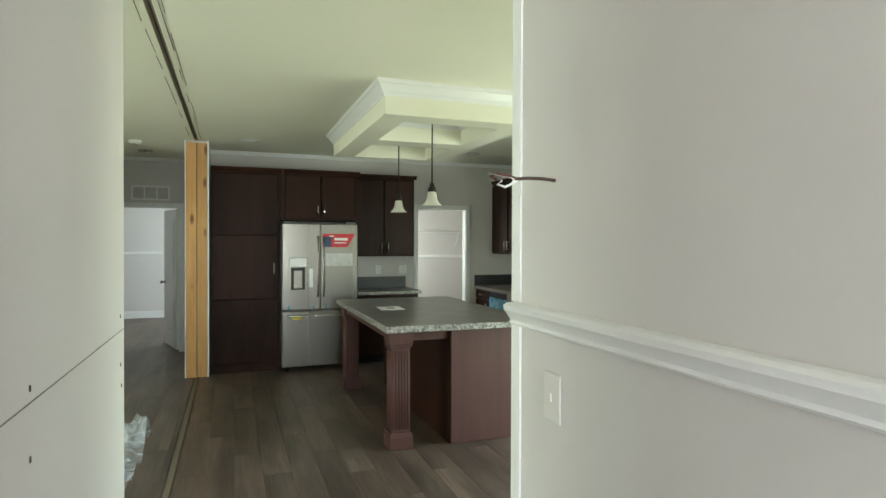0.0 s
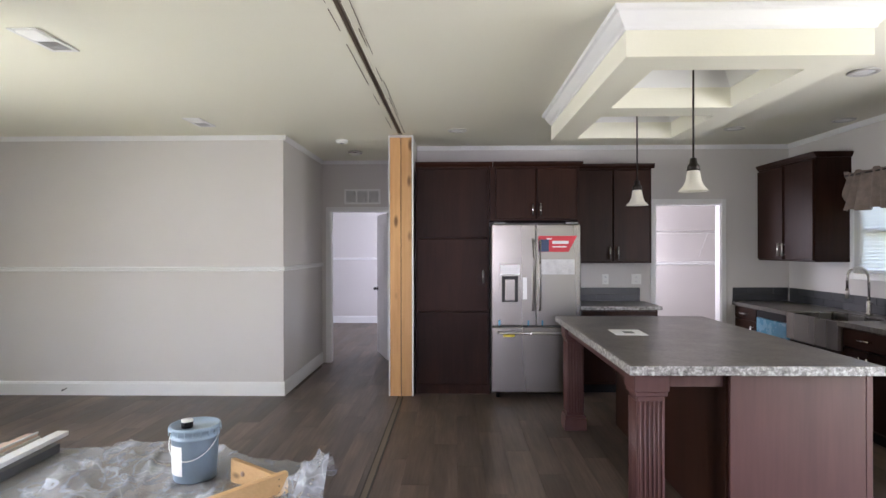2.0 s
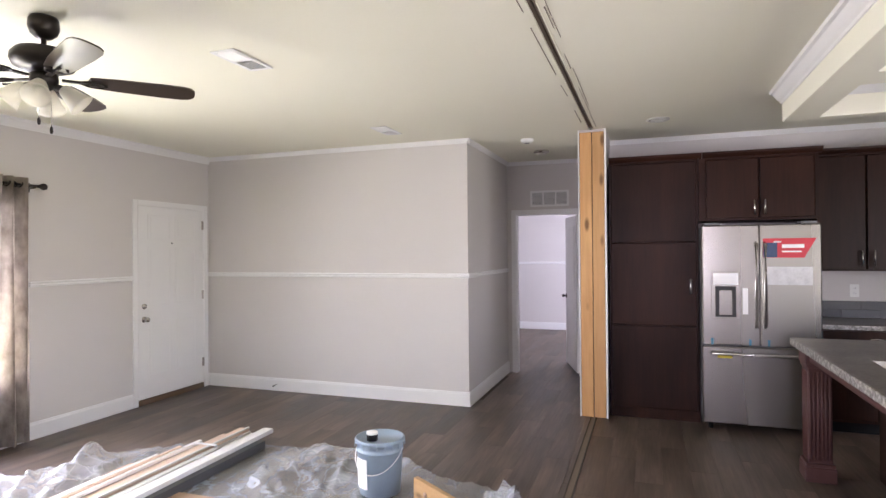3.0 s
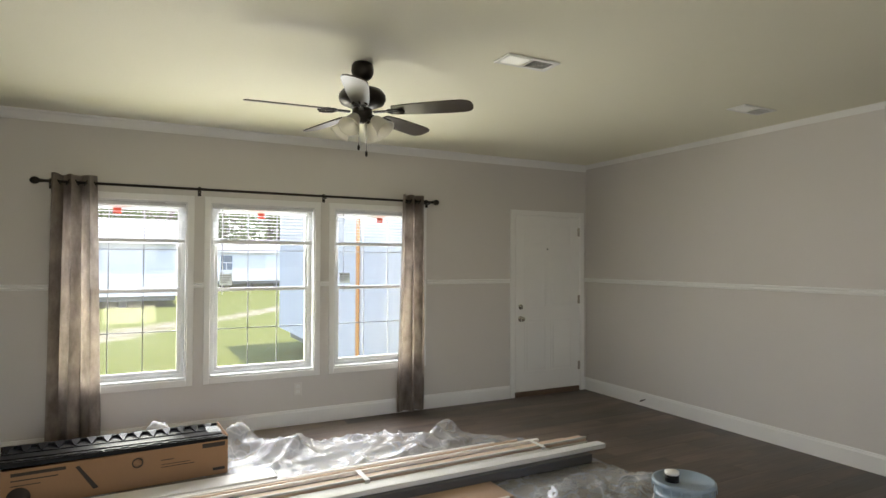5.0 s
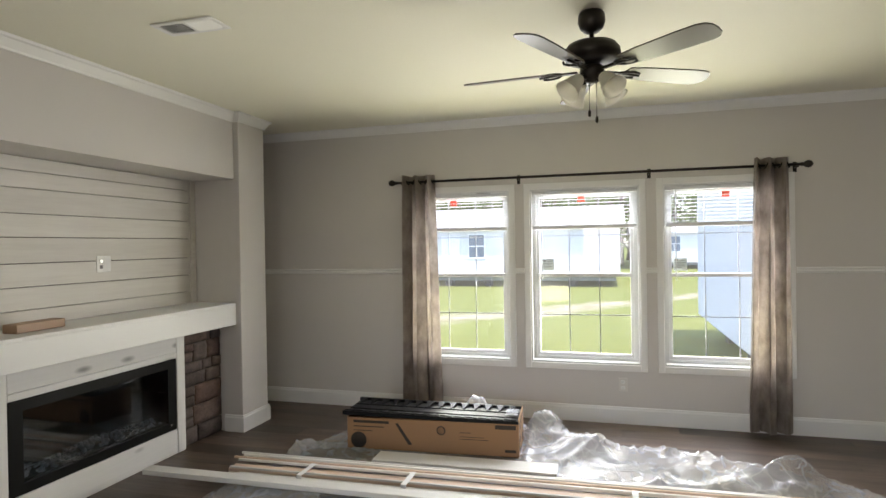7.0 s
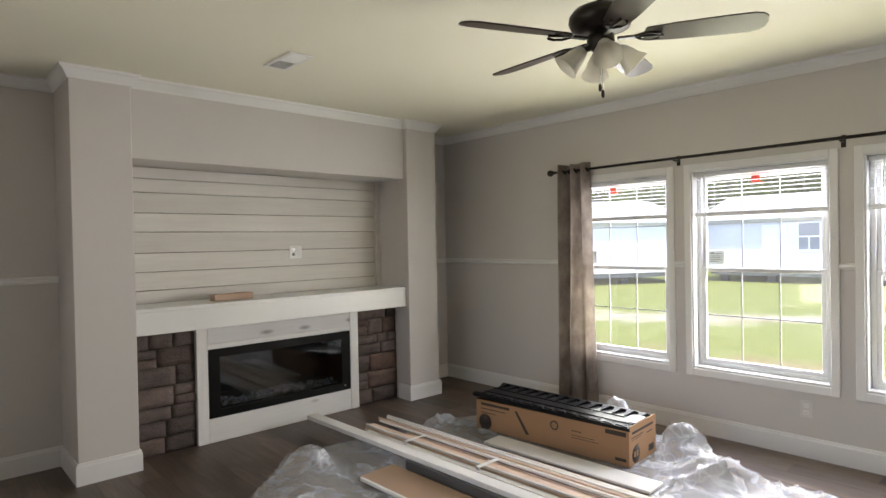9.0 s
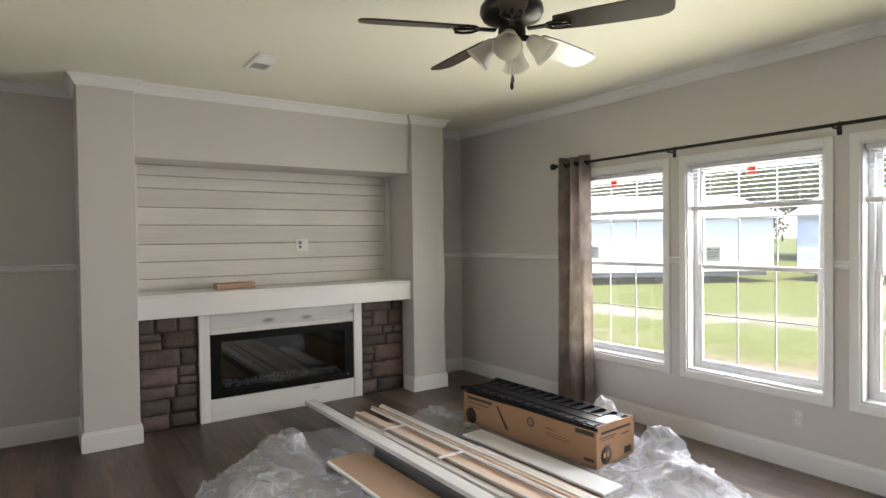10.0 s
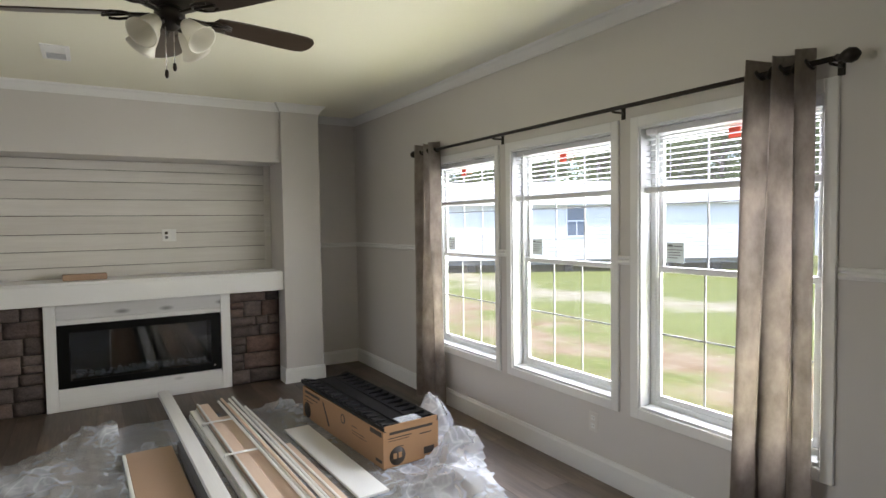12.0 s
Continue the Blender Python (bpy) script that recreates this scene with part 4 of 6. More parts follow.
# cabinet over the fridge
over = thing("fridge_cabinet", (1.1, 7.9, 1.8), "dark cherry two-door cabinet above the fridge", "cabinet", "kitchen cabinets")
part("body", boxes((0.63, 7.62, 1.80, 1.56, KY - 0.001, 2.36)), CHERRY, over)
part("side_panel", boxes((1.545, 7.62, 0.0, 1.562, KY - 0.001, 1.80)), CHERRY, over)
part("crown", moulding(CABCROWN, (0.66, 7.62, 2.36), (1.59, 7.62, 2.36), (0, -1, 0)), CHERRYY, over)
shaker("door", over, (0.69, 1.82), (1.105, 2.34), "y", 7.619, -1, (1.07, 1.91))
shaker("door", over, (1.115, 1.82), (1.53, 2.34), "y", 7.619, -1, (1.15, 1.91))
# uppers by the closet
up = thing("wall_cabinet", (1.97, 8.03, 1.35), "dark cherry two-door wall cabinet", "cabinet", "kitchen cabinets")
part("body", boxes((1.563, 7.87, 1.35, 2.38, KY - 0.001, 2.37)), CHERRY, up)
part("crown", moulding(CABCROWN, (1.563, 7.87, 2.37), (2.41, 7.87, 2.37), (0, -1, 0)), CHERRYY, up)
shaker("door", up, (1.575, 1.365), (1.965, 2.35), "y", 7.869, -1, (1.925, 1.46))
shaker("door", up, (1.975, 1.365), (2.365, 2.35), "y", 7.869, -1, (2.015, 1.46))
lowc = thing("base_cabinet", (1.97, 7.9, 0), "dark cherry base cabinet", "cabinet", "kitchen cabinets")
part("body", boxes((1.563, 7.62, 0.1, 2.36, KY - 0.001, 0.872)), CHERRY, lowc)
part("toe_kick", boxes((1.563, 7.69, 0.0, 2.36, 7.71, 0.1)), BLACKP, lowc)
shaker("drawer", lowc, (1.575, 0.74), (2.35, 0.86), "y", 7.619, -1, (1.96, 0.80), "x")
shaker("door", lowc, (1.575, 0.12), (1.96, 0.73), "y", 7.619, -1, (1.92, 0.62))
shaker("door", lowc, (1.97, 0.12), (2.35, 0.73), "y", 7.619, -1, (2.01, 0.62))


def worktop(name, label, x0, y0, x1, y1, z0, z1, edges):
    w = thing(name, ((x0 + x1) / 2, (y0 + y1) / 2, z0), label, "countertop")
    part("slab", boxes((x0, y0, z0, x1, y1, z1), bevel=0.003), COUNTER, w)
    for q in edges:
        part("edge", boxes(q, bevel=0.002), EDGE, w)
    return w


worktop("side_worktop", "grey-brown stone-look worktop by the fridge", 1.563, 7.59, 2.40, KY - 0.001, 0.873, 0.912, [(1.563, 7.583, 0.873, 2.40, 7.5895, 0.9115)])
# fridge
fridge = thing("fridge", (1.07, 7.75, 0), "stainless French-door fridge with a red sales sticker", "fridge")
part("body", boxes((0.635, 7.47, 0.05, 1.525, 8.12, 1.745), bevel=0.004), GREYP, fridge)
fl = part("door", boxes((0.632, 7.40, 0.735, 1.074, 7.468, 1.752), bevel=0.01), STEEL, fridge)
fr = part("door", boxes((1.082, 7.40, 0.735, 1.525, 7.468, 1.752), bevel=0.01), STEEL, fridge)
fd = part("freezer_drawer", boxes((0.632, 7.40, 0.065, 1.525, 7.468, 0.722), bevel=0.01), STEEL, fridge)
part("hinge_cover", boxes((0.66, 7.42, 1.753, 0.78, 7.55, 1.775), bevel=0.004), GREYP, fridge)
part("hinge_cover", boxes((1.38, 7.42, 1.753, 1.50, 7.55, 1.775), bevel=0.004), GREYP, fridge)
for d, x in ((fl, 1.045), (fr, 1.112)):
    pts = [(x, 7.402, 1.60), (x, 7.36, 1.585), (x, 7.352, 1.25), (x, 7.36, 0.91), (x, 7.402, 0.895)]
    part("handle", tube(pts, 0.013, 10), NICKEL, d, "polished steel bar handle")
part("handle", tube([(0.70, 7.402, 0.665), (0.71, 7.36, 0.665), (1.08, 7.352, 0.665), (1.45, 7.36, 0.665), (1.46, 7.402, 0.665)], 0.013, 10), NICKEL, fd, "polished steel bar handle")
disp = part("dispenser", boxes((0.705, 7.394, 0.955, 0.925, 7.3995, 1.36), bevel=0.003), STEEL, fl)
part("control_panel", boxes((0.72, 7.390, 1.25, 0.91, 7.3938, 1.345)), PAPER, disp)
part("recess", boxes((0.735, 7.391, 0.975, 0.895, 7.3938, 1.235)), CHAR, disp)
part("paddle", boxes((0.765, 7.386, 0.99, 0.865, 7.3908, 1.2), bevel=0.002), STEEL, disp)
part("label_strip", boxes((0.945, 7.396, 1.0, 0.985, 7.3995, 1.22)), PAPER, fl)
st = moulding([(0, 0), (0.0012, 0), (0.0012, 0.16), (0, 0.16)], (1.10, 7.3995, 1.475), (1.487, 7.3995, 1.475), (0, -1, 0))
for v in st.verts:
    if v.co.x > 1.4 and v.co.z < 1.5:
        v.co.x = 1.40
sticker = part("sticker", st, RED, fr, "red and navy sales sticker")
part("sticker_photo", boxes((1.102, 7.3972, 1.477, 1.205, 7.3981, 1.60)), NAVY, sticker)
for x0, x1, z in ((1.18, 1.235, 1.60), (1.24, 1.40, 1.555), (1.24, 1.38, 1.52)):
    part("sticker_line", boxes((x0, 7.3970, z, x1, 7.3981, z + (0.03 if z == 1.555 else 0.012))), PAPER, sticker)
part("film_patch", boxes((1.13, 7.3978, 1.25, 1.46, 7.3992, 1.40)), surface("clouded_film", (0.5, 0.5, 0.5), 0.5, 0.4, vary=0.2, big=14, bump=0.2), fr)
for x in (0.70, 0.99, 1.13, 1.40):
    part("film_tab", boxes((x, 7.3975, 0.738, x + 0.018, 7.3992, 0.79)), PALEFILM, fl if x < 1.08 else fr)
part("energy_label", boxes((0.75, 7.396, 0.625, 0.86, 7.3985, 0.648)), YELLOW, fd)
for x in (0.70, 1.46):
    part("foot", turned([(0.02, 0), (0.02, 0.05)], (x, 7.5, 0.0), 10), BLACKP, fridge)

# tile upstand: joined rows of slate tiles
def tile_row(name, along, a0, a1, z0, z1, face, out, size=0.30):
    t = thing(name, ((a0 + a1) / 2, face, z0) if along == "x" else (face, (a0 + a1) / 2, z0), "dark slate tile upstand above the worktop", "backsplash")
    q = (a0, face, z0, a1, face + 0.004 * out, z1) if along == "x" else (face, a0, z0, face + 0.004 * out, a1, z1)
    part("grout", boxes(q), GROUTDARK, t)
    h = (z1 - z0) / max(1, round((z1 - z0) / 0.075))
    for r in range(max(1, round((z1 - z0) / 0.075))):
        a = a0 - (0.15 if r % 2 else 0)
        while a < a1 - 0.01:
            u0, u1 = max(a, a0) + 0.0015, min(a + size, a1) - 0.0015
            zz0, zz1 = z0 + r * h + 0.0015, z0 + (r + 1) * h - 0.0015
            if u1 - u0 > 0.02:
                q = (u0, face + 0.003 * out, zz0, u1, face + 0.009 * out, zz1) if along == "x" else (face + 0.003 * out, u0, zz0, face + 0.009 * out, u1, zz1)
                part("tile", boxes(q, bevel=0.0015), TILE, t)
            a += size


tile_row("tile_upstand", "x", 1.565, 2.36, 0.913, 1.065, KY - 0.0005, -1)
tile_row("tile_upstand", "x", 3.40, 4.015, 0.913, 1.065, KY - 0.0005, -1)
tile_row("tile_upstand", "y", 5.77, 8.18, 0.913, 1.065, EX - 0.0005, -1)
tile_row("tile_splashback", "y", 4.99, 5.765, 0.913, 1.36, EX - 0.0005, -1)
tile_row("tile_upstand", "y", 4.25, 4.985, 0.913, 1.065, EX - 0.0005, -1)


def wall_plate(x, y, z, axis, label="white wall plate with an outlet", out=-1, w=0.072, h=0.116, plate=None):
    o = thing("wall_outlet", (x, y, z), label, "outlet", "wall outlets")
    def q(u0, z0, u1, z1, d0, d1):
        return (x + u0, y + d0 * out, z + z0, x + u1, y + d1 * out, z + z1) if axis == "x" else (x + d0 * out, y + u0, z + z0, x + d1 * out, y + u1, z + z1)
    part("plate", boxes(q(-w / 2, -h / 2, w / 2, h / 2, 0, 0.006), bevel=0.002), plate or WHITEP, o)
    for dz in (-0.024, 0.024):
        s = part("socket", boxes(q(-0.016, dz - 0.014, 0.016, dz + 0.014, 0.0062, 0.008), bevel=0.001), TRIM, o)
        part("slot", boxes(q(-0.007, dz - 0.005, -0.005, dz + 0.005, 0.0081, 0.0086), q(0.005, dz - 0.005, 0.007, dz + 0.005, 0.0081, 0.0086)), INK, s)
    return o


wall_plate(1.97, KY, 1.16, "x")
wall_plate(2.32, KY, 1.16, "x", w=0.11)
wall_plate(EX, 6.27, 1.17, "y")
ALMOND = surface("almond_plate", (0.66, 0.635, 0.61), 0.5, vary=0.02, bump=0)
wall_plate(WX, 4.07, 0.33, "y", "almond wall plate with an outlet", out=1, plate=ALMOND)
# corridor switch
sw = thing("light_switch", (0.81, 1.6, 1.04), "white single light switch plate", "light switch")
part("plate", boxes((0.8035, 1.565, 1.108, 0.8095, 1.637, 1.224), bevel=0.002), ALMOND, sw)
part("toggle", boxes((0.7975, 1.597, 1.156, 0.8033, 1.605, 1.176), bevel=0.001), ALMOND, sw)

# east run: bases, sink, dishwasher, range, microwave, uppers
FX = 3.44
corner = thing("corner_base_cabinet", (3.7, 7.95, 0), "dark cherry corner base cabinet with a drawer", "cabinet", "kitchen cabinets")
part("body", boxes((FX, 7.72, 0.1, EX - 0.001, KY - 0.001, 0.872)), CHERRYY, corner)
shaker("drawer", corner, (7.73, 0.74), (8.18, 0.86), "x", FX - 0.001, -1, (7.95, 0.80), "y")
shaker("door", corner, (7.73, 0.12), (8.18, 0.73), "x", FX - 0.001, -1, (7.78, 0.62))
dw = thing("dishwasher", (3.7, 7.42, 0), "dishwasher still under pale blue protective film", "dishwasher")
part("body", boxes((FX, 7.125, 0.1, EX - 0.05, 7.715, 0.87)), GREYP, dw)
part("door", boxes((FX - 0.025, 7.13, 0.12, FX - 0.001, 7.71, 0.79), bevel=0.004), PALEFILM, dw)
part("control_strip", boxes((FX - 0.022, 7.13, 0.795, FX - 0.001, 7.71, 0.868), bevel=0.004), BLACKP, dw)
sinkc = thing("sink_cabinet", (3.7, 6.75, 0), "dark cherry cabinet under the sink", "cabinet", "kitchen cabinets")
part("body", boxes((FX, 6.37, 0.1, EX - 0.001, 7.12, 0.66)), CHERRYY, sinkc)
shaker("door", sinkc, (6.38, 0.12), (6.74, 0.65), "x", FX - 0.001, -1, (6.70, 0.55))
shaker("door", sinkc, (6.75, 0.12), (7.11, 0.65), "x", FX - 0.001, -1, (6.79, 0.55))
sink = thing("farmhouse_sink", (3.6, 6.75, 0.67), "stainless apron-front farmhouse sink", "sink")
sx0, sx1 = FX - 0.05, 3.86
part("basin", boxes((sx0, 6.375, 0.665, sx0 + 0.02, 7.115, 0.905), (sx1 - 0.02, 6.375, 0.665, sx1, 7.115, 0.905), (sx0 + 0.02, 6.375, 0.665, sx1 - 0.02, 6.39, 0.905), (sx0 + 0.02, 7.10, 0.665, sx1 - 0.02, 7.115, 0.905), (sx0 + 0.02, 6.39, 0.665, sx1 - 0.02, 7.10, 0.68), bevel=0.004), STEEL, sink)
part("drain", turned([(0.045, 0), (0.045, 0.004), (0.03, 0.005)], (3.65, 6.75, 0.681), 16), NICKEL, sink)
tap = thing("kitchen_faucet", (3.93, 6.80, 0.912), "tall nickel gooseneck faucet", "faucet")
part("base", turned([(0.028, 0), (0.028, 0.012), (0.019, 0.02), (0.019, 0.12), (0.014, 0.13)], (3.94, 6.80, 0.912), 16), NICKEL, tap)
neck = [(3.94, 6.80, 1.02)] + [(3.94 - 0.095 + 0.095 * math.cos(a), 6.80, 1.24 + 0.095 * math.sin(a)) for a in [i * math.pi / 10 for i in range(11)]] + [(3.75, 6.80, 1.14)]
part("neck", tube(neck, 0.012, 10), NICKEL, tap)
part("spray_head", tube([(3.75, 6.80, 1.15), (3.75, 6.80, 1.06)], [0.014, 0.019], 12), NICKEL, tap)
part("lever", tube([(3.94, 6.785, 1.0), (3.92, 6.73, 1.02)], 0.006, 8), NICKEL, tap)
dr = thing("drawer_cabinet", (3.7, 6.08, 0), "dark cherry cabinet with a drawer and doors", "cabinet", "kitchen cabinets")
part("body", boxes((FX, 5.80, 0.1, EX - 0.001, 6.365, 0.872)), CHERRYY, dr)
shaker("drawer", dr, (5.81, 0.72), (6.355, 0.86), "x", FX - 0.001, -1, (6.08, 0.79), "y")
shaker("door", dr, (5.81, 0.12), (6.078, 0.71), "x", FX - 0.001, -1, (6.04, 0.60))
shaker("door", dr, (6.085, 0.12), (6.355, 0.71), "x", FX - 0.001, -1, (6.125, 0.60))
endc = thing("drawer_cabinet", (3.7, 4.6, 0), "dark cherry base cabinet beside the range", "cabinet", "kitchen cabinets")
part("body", boxes((FX, 4.25, 0.1, EX - 0.001, 4.98, 0.872)), CHERRYY, endc)
shaker("drawer", endc, (4.26, 0.72), (4.97, 0.86), "x", FX - 0.001, -1, (4.62, 0.79), "y")
shaker("door", endc, (4.26, 0.12), (4.61, 0.71), "x", FX - 0.001, -1, (4.57, 0.6))
shaker("door", endc, (4.62, 0.12), (4.97, 0.71), "x", FX - 0.001, -1, (4.93, 0.6))
structure("trim_toe_kick", boxes((FX + 0.07, 5.80, 0, FX + 0.09, KY - 0.001, 0.1), (FX + 0.07, 4.25, 0, FX + 0.09, 4.98, 0.1)), BLACKP)
wt = worktop("sink_worktop", "grey-brown stone-look worktop along the east wall", 3.86, 6.375, EX - 0.002, 7.115, 0.873, 0.912, [])
part("slab", boxes((3.40, 7.117, 0.873, EX - 0.002, KY - 0.002, 0.912), bevel=0.003), COUNTER, wt)
part("slab", boxes((3.40, 5.775, 0.873, EX - 0.002, 6.373, 0.912), bevel=0.003), COUNTER, wt)
part("edge", boxes((3.393, 7.117, 0.873, 3.3995, KY - 0.002, 0.9115)), COUNTER, wt)
part("edge", boxes((3.393, 5.775, 0.873, 3.3995, 6.373, 0.9115)), COUNTER, wt)
worktop("end_worktop", "grey-brown stone-look worktop beside the range", 3.40, 4.22, EX - 0.002, 4.985, 0.873, 0.912, [(3.393, 4.22, 0.873, 3.3995, 4.985, 0.9115)])

rg = thing("range", (3.7, 5.38, 0), "electric range still wrapped in blue protective film", "range")
R0, R1 = 4.992, 5.768
part("body", boxes((FX - 0.02, R0, 0.03, EX - 0.03, R1, 0.895)), BLACKP, rg)
part("cooktop", boxes((FX - 0.05, R0, 0.896, EX - 0.09, R1, 0.918), bevel=0.004), BLACKGLASS, rg)
part("control_panel", boxes((EX - 0.088, R0, 0.896, EX - 0.02, R1, 1.09), bevel=0.008), BLACKGLASS, rg)
for y in (5.1, 5.2, 5.56, 5.66):
    part("knob", turned([(0.022, 0), (0.02, 0.02), (0.017, 0.024)], seg=14, m=Matrix.Translation((EX - 0.089, y, 1.03)) @ Matrix.Rotation(radians(-90), 4, "Y")), STEEL, rg)
od = part("oven_door", boxes((FX - 0.055, R0 + 0.005, 0.30, FX - 0.021, R1 - 0.005, 0.865), bevel=0.006), BLUEFILM, rg)
part("oven_window", boxes((FX - 0.058, R0 + 0.10, 0.40, FX - 0.0552, R1 - 0.10, 0.77)), BLACKGLASS, od)
part("handle", tube([(FX - 0.056, R0 + 0.04, 0.825), (FX - 0.10, R0 + 0.05, 0.825), (FX - 0.10, R1 - 0.05, 0.825), (FX - 0.056, R1 - 0.04, 0.825)], 0.013, 10), NICKEL, od, "bowed steel oven handle")
part("paper_label", turned([(0.075, 0), (0.075, 0.001)], seg=24, m=Matrix.Translation((FX - 0.0585, 5.60, 0.675)) @ Matrix.Rotation(radians(-90), 4, "Y")), PAPER, od)
part("label_mark", turned([(0.045, 0), (0.045, 0.001)], seg=20, m=Matrix.Translation((FX - 0.0597, 5.625, 0.70)) @ Matrix.Rotation(radians(-90), 4, "Y")), RED, od)
part("paper_label", boxes((FX - 0.0595, 5.27, 0.52, FX - 0.0585, 5.43, 0.63)), PAPER, od)
dd = part("drawer", boxes((FX - 0.055, R0 + 0.005, 0.07, FX - 0.021, R1 - 0.005, 0.285), bevel=0.006), BLUEFILM, rg)
part("grip", boxes((FX - 0.062, R0 + 0.08, 0.225, FX - 0.0552, R1 - 0.08, 0.245), bevel=0.002), BLUEFILM, dd)

mw = thing("microwave", (3.8, 5.38, 1.37), "stainless microwave mounted above the range", "microwave")
part("body", boxes((3.64, R0, 1.37, EX - 0.001, R1, 1.765), bevel=0.004), GREYP, mw)
md = part("door", boxes((3.612, 5.17, 1.385, 3.639, R1 - 0.004, 1.755), bevel=0.004), STEEL, mw)
part("window", boxes((3.609, 5.22, 1.43, 3.6118, R1 - 0.02, 1.72)), BLACKGLASS, md)
part("handle", tube([(3.613, 5.20, 1.70), (3.575, 5.195, 1.66), (3.568, 5.195, 1.57), (3.575, 5.195, 1.48), (3.613, 5.20, 1.44)], 0.011, 10), NICKEL, md)
part("control_panel", boxes((3.612, R0 + 0.004, 1.385, 3.639, 5.165, 1.755), bevel=0.004), BLACKGLASS, mw)


def upper(y0, y1, z0, z1, x0, label, doors, crown=True):
    c = thing("wall_cabinet", ((x0 + EX) / 2, (y0 + y1) / 2, z0), label, "cabinet", "kitchen cabinets")
    part("body", boxes((x0, y0, z0, EX - 0.001, y1, z1)), CHERRY, c)
    if crown:
        bm = moulding(CABCROWN, (x0, y0 - 0.03, z1), (x0, y1, z1), (-1, 0, 0))
        moulding(CABCROWN, (x0, y0, z1), (EX, y0, z1), (0, -1, 0), bm)
        part("crown", bm, CHERRYY, c)
    w = (y1 - y0) / doors
    for i in range(doors):
        a, b = y0 + i * w + 0.012, y0 + (i + 1) * w - 0.012
        hy = b - 0.03 if (i % 2 == 0 and doors > 1) else a + 0.03
        shaker("door", c, (a, z0 + 0.015), (b, z1 - 0.02), "x", x0 - 0.001, -1, (hy, z0 + 0.12))
    return c


upper(7.16, 8.19, 1.375, 2.375, 3.69, "dark cherry two-door wall cabinet by the window", 2)
upper(5.775, 6.13, 1.375, 2.375, 3.69, "narrow dark cherry wall cabinet", 1)
upper(4.985, 5.77, 1.775, 2.56, 3.65, "raised dark cherry cabinet above the microwave", 2, False)
structure("trim_cabinet_crown", runs(CROWN, CZ - 0.001, [((3.65, 4.6), (3.65, 5.79), W_)]), TRIM)
structure("trim_cabinet_top", boxes((3.652, 4.985, 2.5605, EX, 5.79, CZ)), PAINT)

# sink window and valance
kw = structure("window_4", boxes((EX - 0.016, 6.355, 1.215, EX, 6.41, 2.105), (EX - 0.016, 7.12, 1.215, EX, 7.17, 2.105), (EX - 0.016, 6.41, 2.05, EX, 7.12, 2.105), (EX - 0.016, 6.41, 1.215, EX, 7.12, 1.27), bevel=0.003), TRIM, "white window above the sink")
part("window_frame", boxes((EX + 0.06, 6.41, 1.27, EX + 0.1, 6.45, 2.05), (EX + 0.06, 7.08, 1.27, EX + 0.1, 7.12, 2.05), (EX + 0.06, 6.45, 1.27, EX + 0.1, 7.08, 1.31), (EX + 0.06, 6.45, 1.64, EX + 0.1, 7.08, 1.68)), VINYL, kw)
pn = part("pane", boxes((EX + 0.078, 6.45, 1.31, EX + 0.081, 7.08, 2.05)), GLASS, kw)
pn.visible_shadow = False
kb = thing("window_blind", (EX + 0.04, 6.76, 1.3), "white slatted blind let down over the sink window", "blind", "window blinds")
for i in range(24):
    slat = boxes((-0.018, 6.42, -0.0008, 0.018, 7.11, 0.0008))
    bmesh.ops.transform(slat, matrix=Matrix.Translation((EX + 0.04, 0, 1.295 + i * 0.032)) @ Matrix.Rotation(radians(58), 4, "Y"), verts=slat.verts)
    part("slat", slat, SHADE, kb)
part("head_rail", boxes((EX + 0.02, 6.415, 2.02, EX + 0.058, 7.115, 2.048)), VINYL, kb)
val = thing("valance", (EX - 0.06, 6.72, 1.85), "short gathered taupe valance over the sink window", "valance")
bm = bmesh.new()
rows, cols = 9, 90
grid = []
for r in range(rows):
    z = 2.22 - r * 0.045
    spread = 0.012 + 0.028 * (r / (rows - 1))
    line = []
    for c in range(cols):
        y = 6.30 + (7.19 - 6.30) * c / (cols - 1)
        ph = c * 0.62 + 1.3 * math.sin(c * 0.17)
        line.append(bm.verts.new((EX - 0.065 + spread * math.sin(ph), y + (c - cols / 2) * 0.0006 * r, z + (0.01 * math.sin(ph * 0.5) if r in (0, rows - 1) else 0))))
    grid.append(line)
for r in range(rows - 1):
    for c in range(cols - 1):
        bm.faces.new((grid[r][c], grid[r][c + 1], grid[r + 1][c + 1], grid[r + 1][c])).smooth = True
part("cloth", bm, VALANCE, val)
part("rod", tube([(EX - 0.065, 6.27, 2.19), (EX - 0.065, 7.21, 2.19)], 0.008, 8), BRONZE, val)
part("bracket", boxes((EX - 0.07, 6.28, 2.17, EX, 6.29, 2.2)), BRONZE, val)
part("bracket", boxes((EX - 0.07, 7.192, 2.17, EX, 7.202, 2.2)), BRONZE, val)

# closet wire shelf
ws = thing("wire_shelf", (3.0, 9.4, 1.7), "white wire shelf in the pantry closet", "shelf")
for k in range(5):
    part("wire", tube([(2.02, 9.58 - k * 0.075, 1.74), (EX - 0.02, 9.58 - k * 0.075, 1.74)], 0.003, 5), WHITEP, ws)
part("front_rail", tube([(2.02, 9.28, 1.70), (EX - 0.02, 9.28, 1.70)], 0.004, 5), WHITEP, ws)
for x in (2.75, 3.6):
    part("brace", tube([(x, 9.29, 1.73), (x, 9.595, 1.40)], 0.005, 6), WHITEP, ws)

